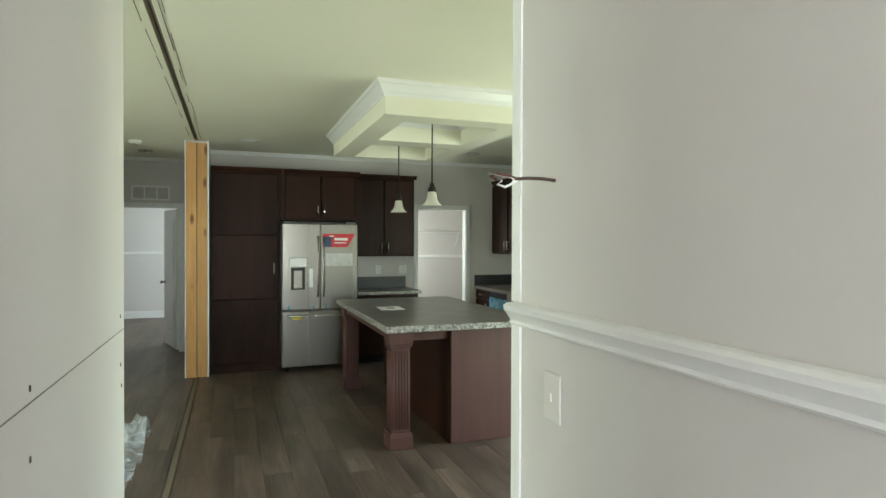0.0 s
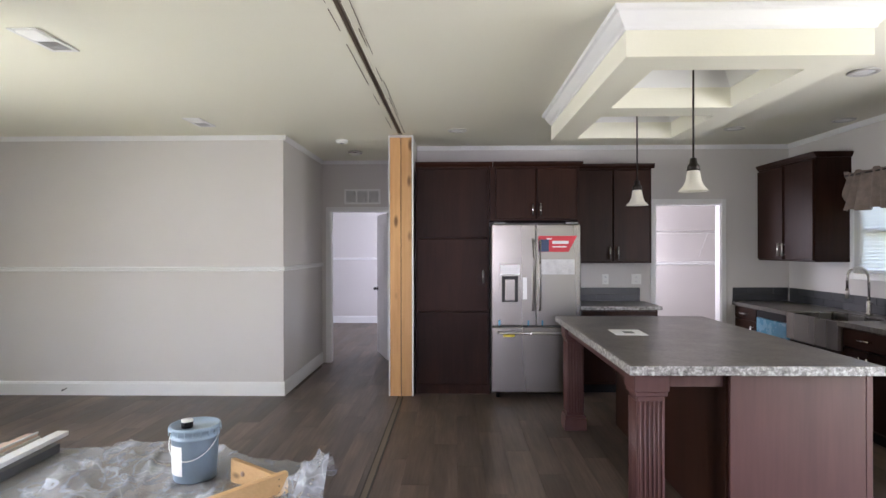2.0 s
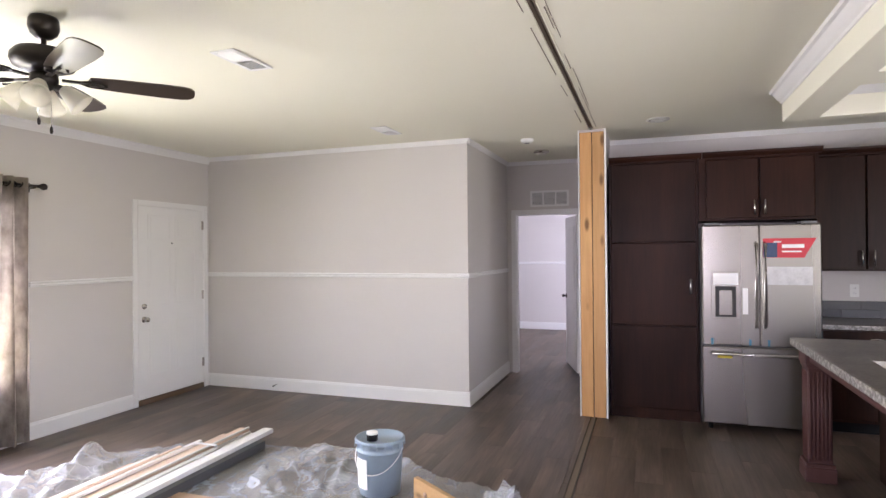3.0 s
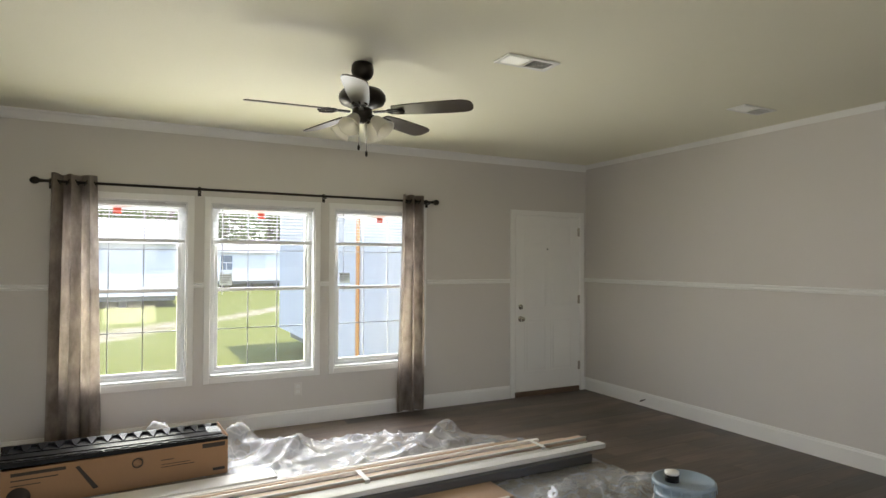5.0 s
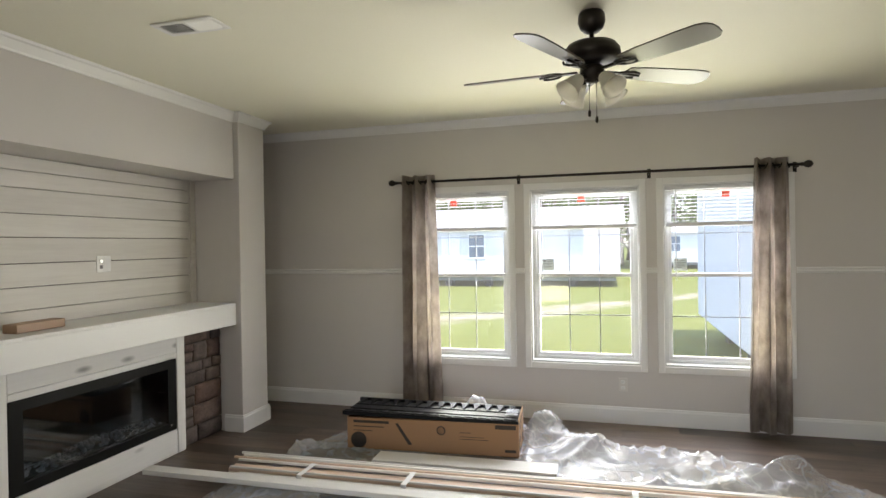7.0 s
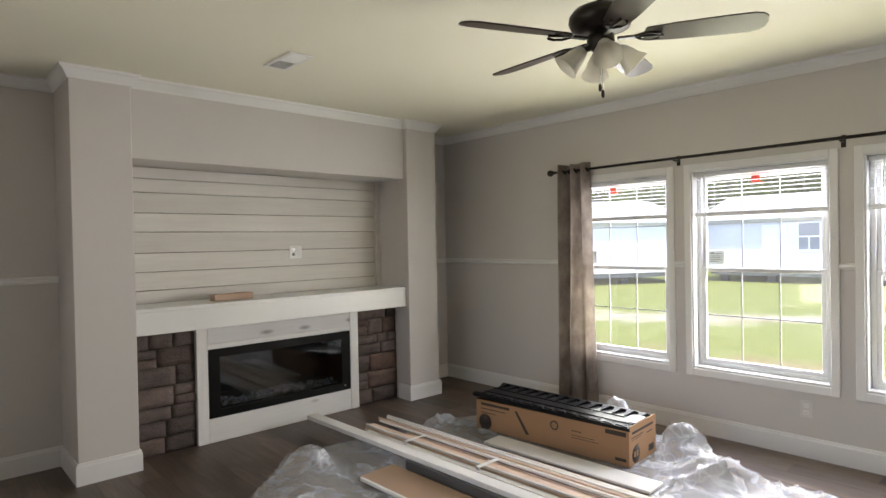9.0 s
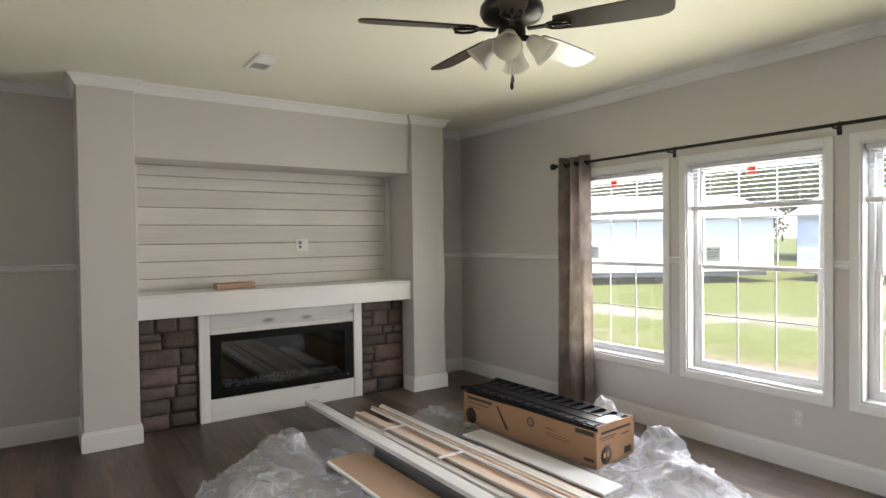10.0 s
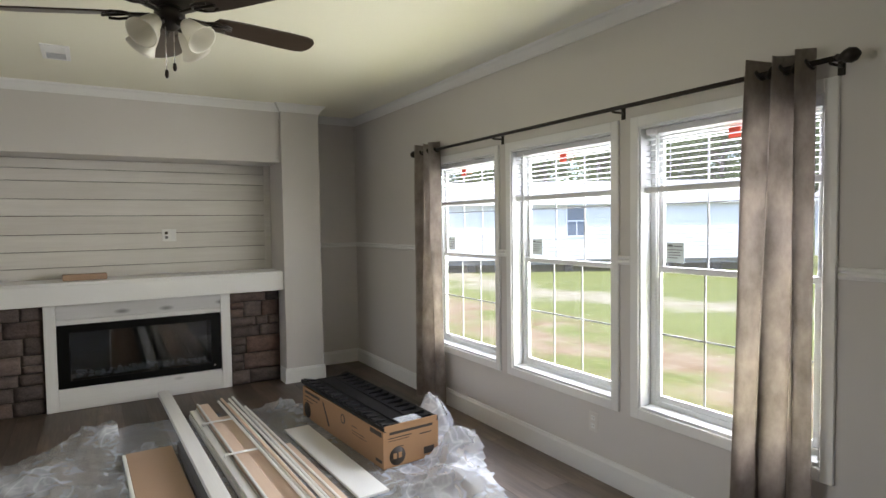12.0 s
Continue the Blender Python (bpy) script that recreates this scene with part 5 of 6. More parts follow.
# ---- island ----
isl = thing("kitchen_island", (1.95, 5.5, 0), "red-brown wooden kitchen island with fluted corner posts", "kitchen island")
IX0, IX1, IY0, IY1 = 1.16, 2.37, 4.52, 6.56
part("cabinet", boxes((1.66, IY0 + 0.02, 0.09, 2.35, IY1, 0.873)), LITWOOD, isl)
part("end_panel", boxes((1.655, IY0, 0.002, 2.33, IY0 + 0.019, 0.873), bevel=0.002), LITWOOD, isl)
part("end_panel", boxes((1.655, IY1, 0.002, 2.33, IY1 + 0.019, 0.873), bevel=0.002), LITWOOD, isl)
part("corner_stile", boxes((2.331, IY0, 0.1, 2.365, IY0 + 0.02, 0.873), bevel=0.002), LITWOOD, isl)
part("back_panel", boxes((1.64, IY0 + 0.02, 0.002, 1.654, IY1, 0.873)), CHERRY, isl)
part("rail", boxes((1.20, IY0 + 0.16, 0.80, 1.225, IY1 - 0.16, 0.873)), LITWOOD, isl)
part("rail", boxes((1.345, IY0 + 0.04, 0.80, 1.638, IY0 + 0.06, 0.873)), LITWOOD, isl)


def post(y0):
    x0, w = 1.18, 0.165
    cx, cy = x0 + w / 2, y0 + w / 2
    bm = bmesh.new()
    for h, z0, z1 in ((w / 2 + 0.008, 0.002, 0.10), (w / 2 + 0.002, 0.10, 0.125), (w / 2 - 0.012, 0.125, 0.755), (w / 2, 0.755, 0.78), (w / 2 + 0.006, 0.78, 0.873)):
        box(bm, cx - h, cy - h, z0, cx + h, cy + h, z1, bevel=0.004)
    p = part("post", bm, LITWOOD, isl, "square fluted corner post")
    h = w / 2 - 0.012
    for k in range(6):
        u = -h + 0.014 + k * (2 * h - 0.028) / 5
        for q in (((cx + u, cy - h, 0.15), (cx + u, cy - h, 0.73)), ((cx - h, cy + u, 0.15), (cx - h, cy + u, 0.73))):
            part("flute", tube(q, 0.006, 6), LITWOOD, p)


post(IY0 + 0.005)
post(IY1 - 0.17)
itop = worktop("island_worktop", "stone-look island top with a chipped pale edge", 1.145, 4.48, 2.39, 6.63, 0.875, 0.922,
               [(1.145, 4.472, 0.875, 2.39, 4.4795, 0.9215), (1.137, 4.472, 0.875, 1.1445, 6.638, 0.9215), (2.3905, 4.472, 0.875, 2.398, 6.638, 0.9215), (1.145, 6.6305, 0.875, 2.39, 6.638, 0.9215)])
pap = thing("paper_sheet", Matrix.Translation((1.47, 5.64, 0.9225)) @ Matrix.Rotation(radians(-3), 4, "Z"), "white printed paper sheet on the island", "paper")
part("sheet", boxes((-0.108, -0.14, 0, 0.108, 0.14, 0.0012)), PAPER, pap, local=True)
part("print", boxes((-0.03, -0.05, 0.0013, 0.04, 0.05, 0.0018)), GREYP, pap, local=True)

# ---- dropped ceiling box over the island ----
tray = thing("ceiling_box", (1.7, 5.5, 2.44), "white dropped ceiling box with two wells and crown moulding", "ceiling box")
TX0, TX1, TY0, TY1, TZ = 1.10, 2.29, 4.40, 6.60, 2.44
wells = [(1.30, 4.62, 2.09, 5.44), (1.30, 5.69, 2.09, 6.50)]
bm = bmesh.new()
xs, ys = [TX0, 1.30, 2.09, TX1], [TY0, 4.62, 5.44, 5.69, 6.50, TY1]
for i in range(3):
    for j in range(5):
        if i == 1 and j in (1, 3):
            continue
        box(bm, xs[i], ys[j], TZ, xs[i + 1], ys[j + 1], CZ - 0.0005)
bmesh.ops.remove_doubles(bm, verts=bm.verts, dist=1e-5)
part("box", bm, CEIL, tray)
part("crown", mitred([(0, 0), (0, -0.105), (0.008, -0.105), (0.012, -0.09), (0.026, -0.074), (0.050, -0.03), (0.066, -0.022), (0.07, 0)], [(TX0, TY0), (TX0, TY1), (TX1, TY1), (TX1, TY0)], CZ - 0.001, True), TRIM, tray)
for x0, y0, x1, y1 in wells:
    part("well_crown", mitred([(0, 0), (0, -0.10), (0.01, -0.10), (0.07, -0.012), (0.08, 0)], [(x0, y0), (x1, y0), (x1, y1), (x0, y1)], CZ - 0.002, True), TRIM, tray)


def pendant(x, y):
    p = thing("pendant_lamp", (x, y, CZ), "pendant lamp with a bell of frosted white glass, unlit", "pendant lamp", "island pendants")
    part("canopy", turned([(0.06, 0), (0.06, -0.012), (0.02, -0.03)], (x, y, CZ - 0.001), 20), BRONZE, p)
    part("rod", tube([(x, y, CZ - 0.02), (x, y, 1.99)], 0.006, 8), BRONZE, p)
    part("socket", turned([(0.008, 0.075), (0.018, 0.07), (0.022, 0.04), (0.033, 0.03), (0.036, 0.0)], (x, y, 1.945), 16), BRONZE, p)
    part("shade", turned([(0.03, 0.118), (0.036, 0.10), (0.042, 0.06), (0.055, 0.03), (0.078, 0.004), (0.082, 0.0), (0.076, 0.003), (0.052, 0.03), (0.038, 0.06), (0.03, 0.10)], (x, y, 1.83), 28), SHADE, p)


pendant(1.61, 4.86)
pendant(1.63, 5.94)


# ---- ceiling fittings ----
def downlight(x, y):
    d = thing("downlight", (x, y, CZ), "white recessed ceiling downlight, unlit", "downlight", "kitchen downlights")
    part("ring", turned([(0.066, -0.001), (0.095, -0.001), (0.096, -0.006), (0.086, -0.012), (0.068, -0.009), (0.066, -0.001)], (x, y, CZ), 28), LIGHTRING, d)
    part("lens", turned([(0.067, -0.003), (0.06, -0.006), (0.03, -0.0075), (0.002, -0.008)], (x, y, CZ), 24), WHITEP, d)


for x, y in ((0.29, 7.29), (2.97, 5.46), (3.80, 6.92), (2.98, 7.27)):
    downlight(x, y)


def ceiling_vent(x, y, rz, w=0.36, d=0.16):
    v = thing("ceiling_vent", Matrix.Translation((x, y, CZ - 0.001)) @ Matrix.Rotation(radians(rz), 4, "Z"), "white metal ceiling register with two banks of slats", "air vent", "ceiling vents")
    part("frame", boxes((-w / 2, -d / 2, -0.008, w / 2, -d / 2 + 0.025, 0), (-w / 2, d / 2 - 0.025, -0.008, w / 2, d / 2, 0), (-w / 2, -d / 2 + 0.025, -0.008, -w / 2 + 0.025, d / 2 - 0.025, 0), (w / 2 - 0.025, -d / 2 + 0.025, -0.008, w / 2, d / 2 - 0.025, 0), (-0.012, -d / 2 + 0.025, -0.008, 0.012, d / 2 - 0.025, 0), bevel=0.002), TRIM, v, local=True)
    part("duct", boxes((-w / 2 + 0.02, -d / 2 + 0.02, -0.0012, w / 2 - 0.02, d / 2 - 0.02, -0.0002)), CHAR, v, local=True)
    for bank, tilt in ((-1, 40), (1, -40)):
        n = 9
        for i in range(n):
            u = bank * (0.02 + (w / 2 - 0.05) * (i + 0.5) / n)
            bm = boxes((-0.007, -d / 2 + 0.025, -0.0006, 0.007, d / 2 - 0.025, 0.0006))
            bmesh.ops.transform(bm, matrix=Matrix.Translation((u, 0, -0.006)) @ Matrix.Rotation(radians(tilt), 4, "Y"), verts=bm.verts)
            part("slat", bm, TRIM, v, local=True)


ceiling_vent(-2.01, 4.74, 90)
ceiling_vent(-2.075, 6.845, 90)
ceiling_vent(-2.02, 1.95, 90)
sd = thing("smoke_detector", (-0.945, 7.77, CZ), "round white smoke detector", "smoke detector")
part("body", turned([(0.065, 0), (0.065, -0.02), (0.05, -0.035), (0.02, -0.038)], (-0.945, 7.77, CZ), 24), WHITEP, sd)
part("grille", turned([(0.028, -0.0385), (0.026, -0.041), (0.01, -0.042)], (-0.945, 7.77, CZ), 16), GREYP, sd)
hl = thing("hall_light", (-0.93, 8.51, CZ), "small flush hall ceiling fitting", "ceiling light")
part("base", turned([(0.085, 0), (0.085, -0.02), (0.06, -0.03)], (-0.93, 8.51, CZ), 20), NICKEL, hl)
part("lens", turned([(0.06, -0.03), (0.045, -0.045), (0.01, -0.05)], (-0.93, 8.51, CZ), 20), SHADE, hl)
rg2 = thing("return_grille", (-0.96, 9.25, 2.2), "white return air grille above the bedroom door", "air vent")
part("frame", boxes((-1.2, 9.238, 2.10, -0.72, 9.2495, 2.125), (-1.2, 9.238, 2.275, -0.72, 9.2495, 2.30), (-1.2, 9.238, 2.125, -1.175, 9.2495, 2.275), (-0.745, 9.238, 2.125, -0.72, 9.2495, 2.275), (-1.045, 9.238, 2.125, -1.03, 9.2495, 2.275), (-0.89, 9.238, 2.125, -0.875, 9.2495, 2.275)), TRIM, rg2)
part("backing", boxes((-1.18, 9.247, 2.12, -0.74, 9.2496, 2.28)), GREYP, rg2)
for i in range(10):
    part("slat", boxes((-1.175, 9.240, 2.13 + i * 0.0148, -0.745, 9.2465, 2.137 + i * 0.0148)), TRIM, rg2)

# loose wires from the corridor wall
wi = thing("loose_wires", (0.81, 1.6, 1.68), "loose electrical wires sticking out of the wall", "wires")
part("cable", tube([(0.812, 1.60, 1.682), (0.785, 1.61, 1.686), (0.75, 1.625, 1.688), (0.725, 1.64, 1.686)], 0.0042, 7), surface("cable_jacket", (0.055, 0.028, 0.022), 0.5, vary=0.2), wi)
part("wire", tube([(0.73, 1.637, 1.687), (0.71, 1.655, 1.697), (0.69, 1.67, 1.700), (0.675, 1.675, 1.695), (0.69, 1.668, 1.686)], 0.0036, 6), surface("brown_wire", (0.10, 0.035, 0.025), 0.5, vary=0.2), wi)
part("wire", tube([(0.73, 1.637, 1.685), (0.718, 1.65, 1.674), (0.705, 1.655, 1.668), (0.69, 1.665, 1.675), (0.70, 1.66, 1.684)], 0.0032, 6), WHITEP, wi)
part("wire", tube([(0.73, 1.637, 1.687), (0.71, 1.65, 1.69), (0.685, 1.665, 1.697), (0.672, 1.68, 1.703)], 0.0018, 6), NICKEL, wi)


# ---- stone veneer beside the fireplace ----
def stone_panel(x0, x1, seed):
    rng = random.Random(seed)
    s = thing("stone_veneer", ((x0 + x1) / 2, 0.8, 0), "brown and grey split stone veneer beside the fireplace", "stone veneer", "stone veneer panels")
    cells, z = [], 0.004
    while z < 0.80:
        h = min(rng.uniform(0.085, 0.165), 0.899 - z)
        h = 0.899 - z if 0.899 - z - h < 0.07 else h
        x = x0
        while x < x1 - 0.001:
            w = h * rng.uniform(0.9, 2.6)
            w = x1 - x if x1 - x - w < 0.08 else w
            if h > 0.135 and w < 0.2 and rng.random() < 0.6:
                m = z + h * rng.uniform(0.42, 0.58)
                cells += [(x, z, x + w, m), (x, m, x + w, z + h)]
            else:
                cells.append((x, z, x + w, z + h))
            x += w
        z += h
    for a, b, c, d in cells:
        bm = bmesh.new()
        g, dep = 0.004, rng.uniform(0.012, 0.036)
        nx, nz = 5, 4
        rows = []
        for j in range(nz + 1):
            row = []
            for i in range(nx + 1):
                u, v = a + g + (c - a - 2 * g) * i / nx, b + g + (d - b - 2 * g) * j / nz
                rim = i in (0, nx) or j in (0, nz)
                y = 0.776 + (dep * 0.55 if rim else dep) + rng.uniform(-0.004, 0.004)
                row.append(bm.verts.new((u + (rng.uniform(-0.002, 0.002) if rim else 0), y, v + (rng.uniform(-0.002, 0.002) if rim else 0))))
            rows.append(row)
        for j in range(nz):
            for i in range(nx):
                bm.faces.new((rows[j][i], rows[j][i + 1], rows[j + 1][i + 1], rows[j + 1][i])).smooth = True
        loop = rows[0] + [r[-1] for r in rows[1:]] + rows[-1][-2::-1] + [r[0] for r in rows[-2:0:-1]]
        back = [bm.verts.new((v.co.x, 0.7755, v.co.z)) for v in loop]
        for i in range(len(loop)):
            j = (i + 1) % len(loop)
            bm.faces.new((loop[i], loop[j], back[j], back[i]))
        part("stone", bm, STONE, s)


stone_panel(-3.743, -3.277, 5)
stone_panel(-1.813, -1.362, 11)

# ---- ceiling fan ----
FC = (-2.482, 3.905)
fan = thing("ceiling_fan", (*FC, CZ), "dark bronze five-blade ceiling fan with frosted glass shades", "ceiling fan")
part("canopy", turned([(0.055, 0), (0.064, -0.015), (0.066, -0.05), (0.056, -0.08), (0.036, -0.098), (0.016, -0.105)], (*FC, CZ - 0.001), 24), BRONZE, fan)
part("downrod", tube([(*FC, CZ - 0.1), (*FC, 2.52)], 0.012, 10), BRONZE, fan)
part("motor", turned([(0.03, 0.115), (0.055, 0.11), (0.115, 0.095), (0.135, 0.07), (0.138, 0.045), (0.125, 0.018), (0.09, 0.004), (0.05, 0.0)], (*FC, 2.418), 32), BRONZE, fan)
part("switch_housing", turned([(0.045, 0.06), (0.058, 0.05), (0.06, 0.02), (0.05, 0.0), (0.03, -0.02), (0.012, -0.03)], (*FC, 2.352), 24), BRONZE, fan)
for i in range(5):
    m = Matrix.Translation((*FC, 2.385)) @ Matrix.Rotation(radians(265 + 72 * i), 4, "Z")
    arm = bmesh.new()
    box(arm, 0.07, -0.014, -0.006, 0.15, 0.014, 0.004, bevel=0.003)
    tube([(0.14, 0.0, 0), (0.17, 0.035, -0.004), (0.21, 0.045, -0.006), (0.245, 0.03, -0.008)], 0.006, 6, arm)
    tube([(0.14, 0.0, 0), (0.17, -0.035, -0.004), (0.21, -0.045, -0.006), (0.245, -0.03, -0.008)], 0.006, 6, arm)
    tube([(0.15, 0, 0), (0.26, 0, -0.008)], 0.006, 6, arm)
    bmesh.ops.transform(arm, matrix=m, verts=arm.verts)
    iron = part("blade_iron", arm, BRONZE, fan)
    bl = bmesh.new()
    outline = [(0.19, 0.048), (0.30, 0.060), (0.50, 0.068), (0.60, 0.068), (0.635, 0.058), (0.655, 0.035), (0.66, 0.0), (0.655, -0.035), (0.635, -0.058), (0.60, -0.068), (0.50, -0.068), (0.30, -0.060), (0.19, -0.048), (0.175, 0.0)]
    top = [bl.verts.new((x, y, 0.004)) for x, y in outline]
    bot = [bl.verts.new((x, y, -0.003)) for x, y in outline]
    bl.faces.new(top), bl.faces.new(bot)
    for k in range(len(outline)):
        bl.faces.new((top[k], top[(k + 1) % len(outline)], bot[(k + 1) % len(outline)], bot[k]))
    bmesh.ops.transform(bl, matrix=m @ Matrix.Translation((0, 0, 0.004)) @ Matrix.Rotation(radians(-13), 4, "X"), verts=bl.verts)
    part("blade", bl, BLADE, fan)
for i in range(4):
    a = radians(42 + 90 * i)
    m = Matrix.Translation((FC[0] + 0.075 * math.cos(a), FC[1] + 0.075 * math.sin(a), 2.345)) @ Matrix.Rotation(a, 4, "Z") @ Matrix.Rotation(radians(-46), 4, "Y")
    part("lamp_arm", tube([(FC[0] + 0.03 * math.cos(a), FC[1] + 0.03 * math.sin(a), 2.355), (FC[0] + 0.08 * math.cos(a), FC[1] + 0.08 * math.sin(a), 2.343)], 0.014, 8), BRONZE, fan)
    part("lamp_shade", turned([(0.022, 0.0), (0.030, -0.012), (0.040, -0.045), (0.046, -0.075), (0.058, -0.10), (0.063, -0.11), (0.058, -0.108), (0.042, -0.075), (0.035, -0.045), (0.024, -0.014)], seg=22, m=m), SHADE, fan)
for dx, zb in ((-0.015, 2.165), (0.02, 2.125)):
    ch = part("pull_chain", tube([(FC[0] + dx, FC[1] + dx, 2.33), (FC[0] + dx, FC[1] + dx, zb + 0.03)], 0.0022, 5), NICKEL, fan)
    part("pull", turned([(0.003, 0.035), (0.007, 0.028), (0.008, 0.01), (0.004, 0.0)], (FC[0] + dx, FC[1] + dx, zb), 10), BRONZE, ch)

# ---- curtains ----
RX, RZ = WX + 0.09, 2.125
rod = thing("curtain_rod", (RX, 3.74, RZ), "black metal curtain rod with round finials", "curtain rod")
part("rod", tube([(RX, 2.09, RZ), (RX, 5.40, RZ)], 0.0115, 12), BRONZE, rod)
for y, s in ((2.09, -1), (5.40, 1)):
    part("finial", turned([(0.012, 0), (0.016, 0.012), (0.012, 0.02), (0.024, 0.035), (0.030, 0.055), (0.024, 0.075), (0.008, 0.088)], seg=16, m=Matrix.Translation((RX, y, RZ)) @ Matrix.Rotation(radians(-90 * s), 4, "X")), BRONZE, rod)
for y in (2.13, 3.205, 4.30, 5.385):
    bk = tube([(WX, y, RZ - 0.015), (RX, y, RZ - 0.015)], 0.006, 8)
    box(bk, WX, y - 0.014, RZ - 0.05, WX + 0.006, y + 0.014, RZ + 0.03, bevel=0.002)
    part("bracket", bk, BRONZE, rod)


def curtain(y0, y1, b0, b1, seed, label):
    rng = random.Random(seed)
    c = thing("curtain", (RX, (y0 + y1) / 2, 0.02), label, "curtain", "living room curtains")
    bm = bmesh.new()
    n, rows = 84, 26
    ph = [rng.uniform(-0.5, 0.5) for _ in range(6)]
    grid = []
    for r in range(rows + 1):
        t = r / rows
        z = 2.185 - t * 2.155
        line = []
        for k in range(n + 1):
            u = k / n
            a = y0 + (y1 - y0) * u
            b = b0 + (b1 - b0) * u
            y = a + (b - a) * min(1, t * 1.1) ** 0.8
            w = math.sin(u * math.pi * 5.0 + 0.5 + t * ph[0])
            x = RX + w * (0.050 + 0.012 * math.sin(u * 9 + ph[1] + t * 3)) + 0.012 * math.sin(u * 37 + t * 5 + ph[2]) * t + 0.02 * t * math.sin(3 * u + ph[3])
            y += 0.012 * math.cos(u * math.pi * 10 + ph[4]) * (0.4 + t)
            line.append(bm.verts.new((x, y, z + 0.004 * math.sin(u * 20))))
        grid.append(line)
    for r in range(rows):
        for k in range(n):
            bm.faces.new((grid[r][k], grid[r][k + 1], grid[r + 1][k + 1], grid[r + 1][k])).smooth = True
    bmesh.ops.solidify(bm, geom=bm.faces[:], thickness=0.0025)
    part("cloth", bm, CLOTH, c)
    for i in range(5):
        u = (i * math.pi + math.pi - 0.5) / (math.pi * 5.0)
        if 0.02 < u < 0.98:
            y = y0 + (y1 - y0) * u
            g = turned([(0.02, -0.004), (0.028, -0.004), (0.028, 0.004), (0.02, 0.004), (0.02, -0.004)], seg=18, m=Matrix.Translation((RX, y, RZ)) @ Matrix.Rotation(radians(62 if i % 2 else 118), 4, "X"))
            part("grommet", g, BRONZE, c)
    return c


curtain(2.14, 2.44, 2.12, 2.48, 3, "grey-taupe curtain with grommets, drawn aside")
curtain(5.07, 5.32, 5.01, 5.32, 8, "grey-taupe curtain with grommets, drawn aside to the wall")

# ---- carton with black trays ----
carton = thing("cardboard_carton", Matrix.Translation((-3.825, 2.67, 0.012)) @ Matrix.Rotation(radians(4.0), 4, "Z"), "long open cardboard carton lying on the plastic sheet", "carton")
CW, CL, CH = 0.205, 0.65, 0.235
part("wall", boxes((-CW, -CL, 0, CW, -CL + 0.006, CH), bevel=0.001), CARD, carton, local=True)
part("wall", boxes((-CW, CL - 0.006, 0, CW, CL, CH), bevel=0.001), CARD, carton, local=True)
part("wall", boxes((-CW, -CL + 0.006, 0, -CW + 0.006, CL - 0.006, CH), bevel=0.001), CARD, carton, local=True)
wr = part("wall", boxes((CW - 0.006, -CL + 0.006, 0, CW, CL - 0.006, CH), bevel=0.001), CARD, carton, local=True)
part("bottom", boxes((-CW + 0.006, -CL + 0.006, 0, CW - 0.006, CL - 0.006, 0.006)), CARD, carton, local=True)
part("flap", boxes((-CW + 0.01, CL - 0.005, CH + 0.001, CW - 0.01, CL + 0.002, CH + 0.03)), CARD, carton, local=True)


def mark(parent, q):
    part("print_mark", boxes(q), INK, parent, local=True)


e = CW + 0.0008
for y0, y1, z0, z1 in ((-0.60, -0.32, 0.195, 0.215), (-0.60, -0.36, 0.165, 0.172), (-0.60, -0.45, 0.135, 0.14), (0.22, 0.30, 0.155, 0.16), (0.22, 0.40, 0.125, 0.129), (0.22, 0.43, 0.108, 0.112), (0.48, 0.63, 0.195, 0.225), (0.55, 0.63, 0.03, 0.05)):
    mark(wr, (CW, y0, z0, e, y1, z1))
ring = turned([(0.026, 0), (0.034, 0), (0.034, 0.0008), (0.026, 0.0008), (0.026, 0)], seg=22, m=Matrix.Translation((CW, 0.08, 0.165)) @ Matrix.Rotation(radians(90), 4, "Y"))
part("print_mark", ring, INK, wr, local=True)
tri = bmesh.new()
vs = [tri.verts.new(p) for p in ((CW + 0.0006, -0.27, 0.20), (CW + 0.0006, -0.25, 0.205), (CW + 0.0006, -0.14, 0.05), (CW + 0.0006, -0.17, 0.045))]
tri.faces.new(vs)
part("print_mark", tri, INK, wr, local=True)
part("print_mark", turned([(0.062, 0), (0.062, 0.0008)], seg=26, m=Matrix.Translation((CW, -0.56, 0.065)) @ Matrix.Rotation(radians(90), 4, "Y")), INK, wr, local=True)
for x0, x1, z0, z1 in ((-0.16, 0.16, 0.205, 0.222), (0.0, 0.17, 0.18, 0.186), (0.02, 0.17, 0.165, 0.169), (-0.17, -0.09, 0.03, 0.075), (0.06, 0.12, 0.12, 0.125), (-0.15, -0.06, 0.165, 0.172)):
    part("print_mark", boxes((x0, CL, z0, x1, CL + 0.0008, z1)), INK, carton, local=True)
part("print_mark", turned([(0.058, 0), (0.058, 0.0008)], seg=26, m=Matrix.Translation((0.105, CL, 0.065)) @ Matrix.Rotation(radians(-90), 4, "X")), INK, carton, local=True)
part("print_mark", boxes((0.075, CL + 0.0009, 0.05, 0.098, CL + 0.0014, 0.085), (0.11, CL + 0.0009, 0.05, 0.135, CL + 0.0014, 0.085)), CARD, carton, local=True)
trays = thing("ridge_vent_tray", Matrix.Translation((-3.825, 2.65, 0.25)) @ Matrix.Rotation(radians(4.0), 4, "Z") @ Matrix.Rotation(radians(-1.0), 4, "X"), "black ribbed plastic vent strip lying on the carton", "vent strip")
part("sheet", boxes((-0.19, -0.66, 0.006, 0.19, 0.66, 0.011)), BLACKP, trays, local=True)
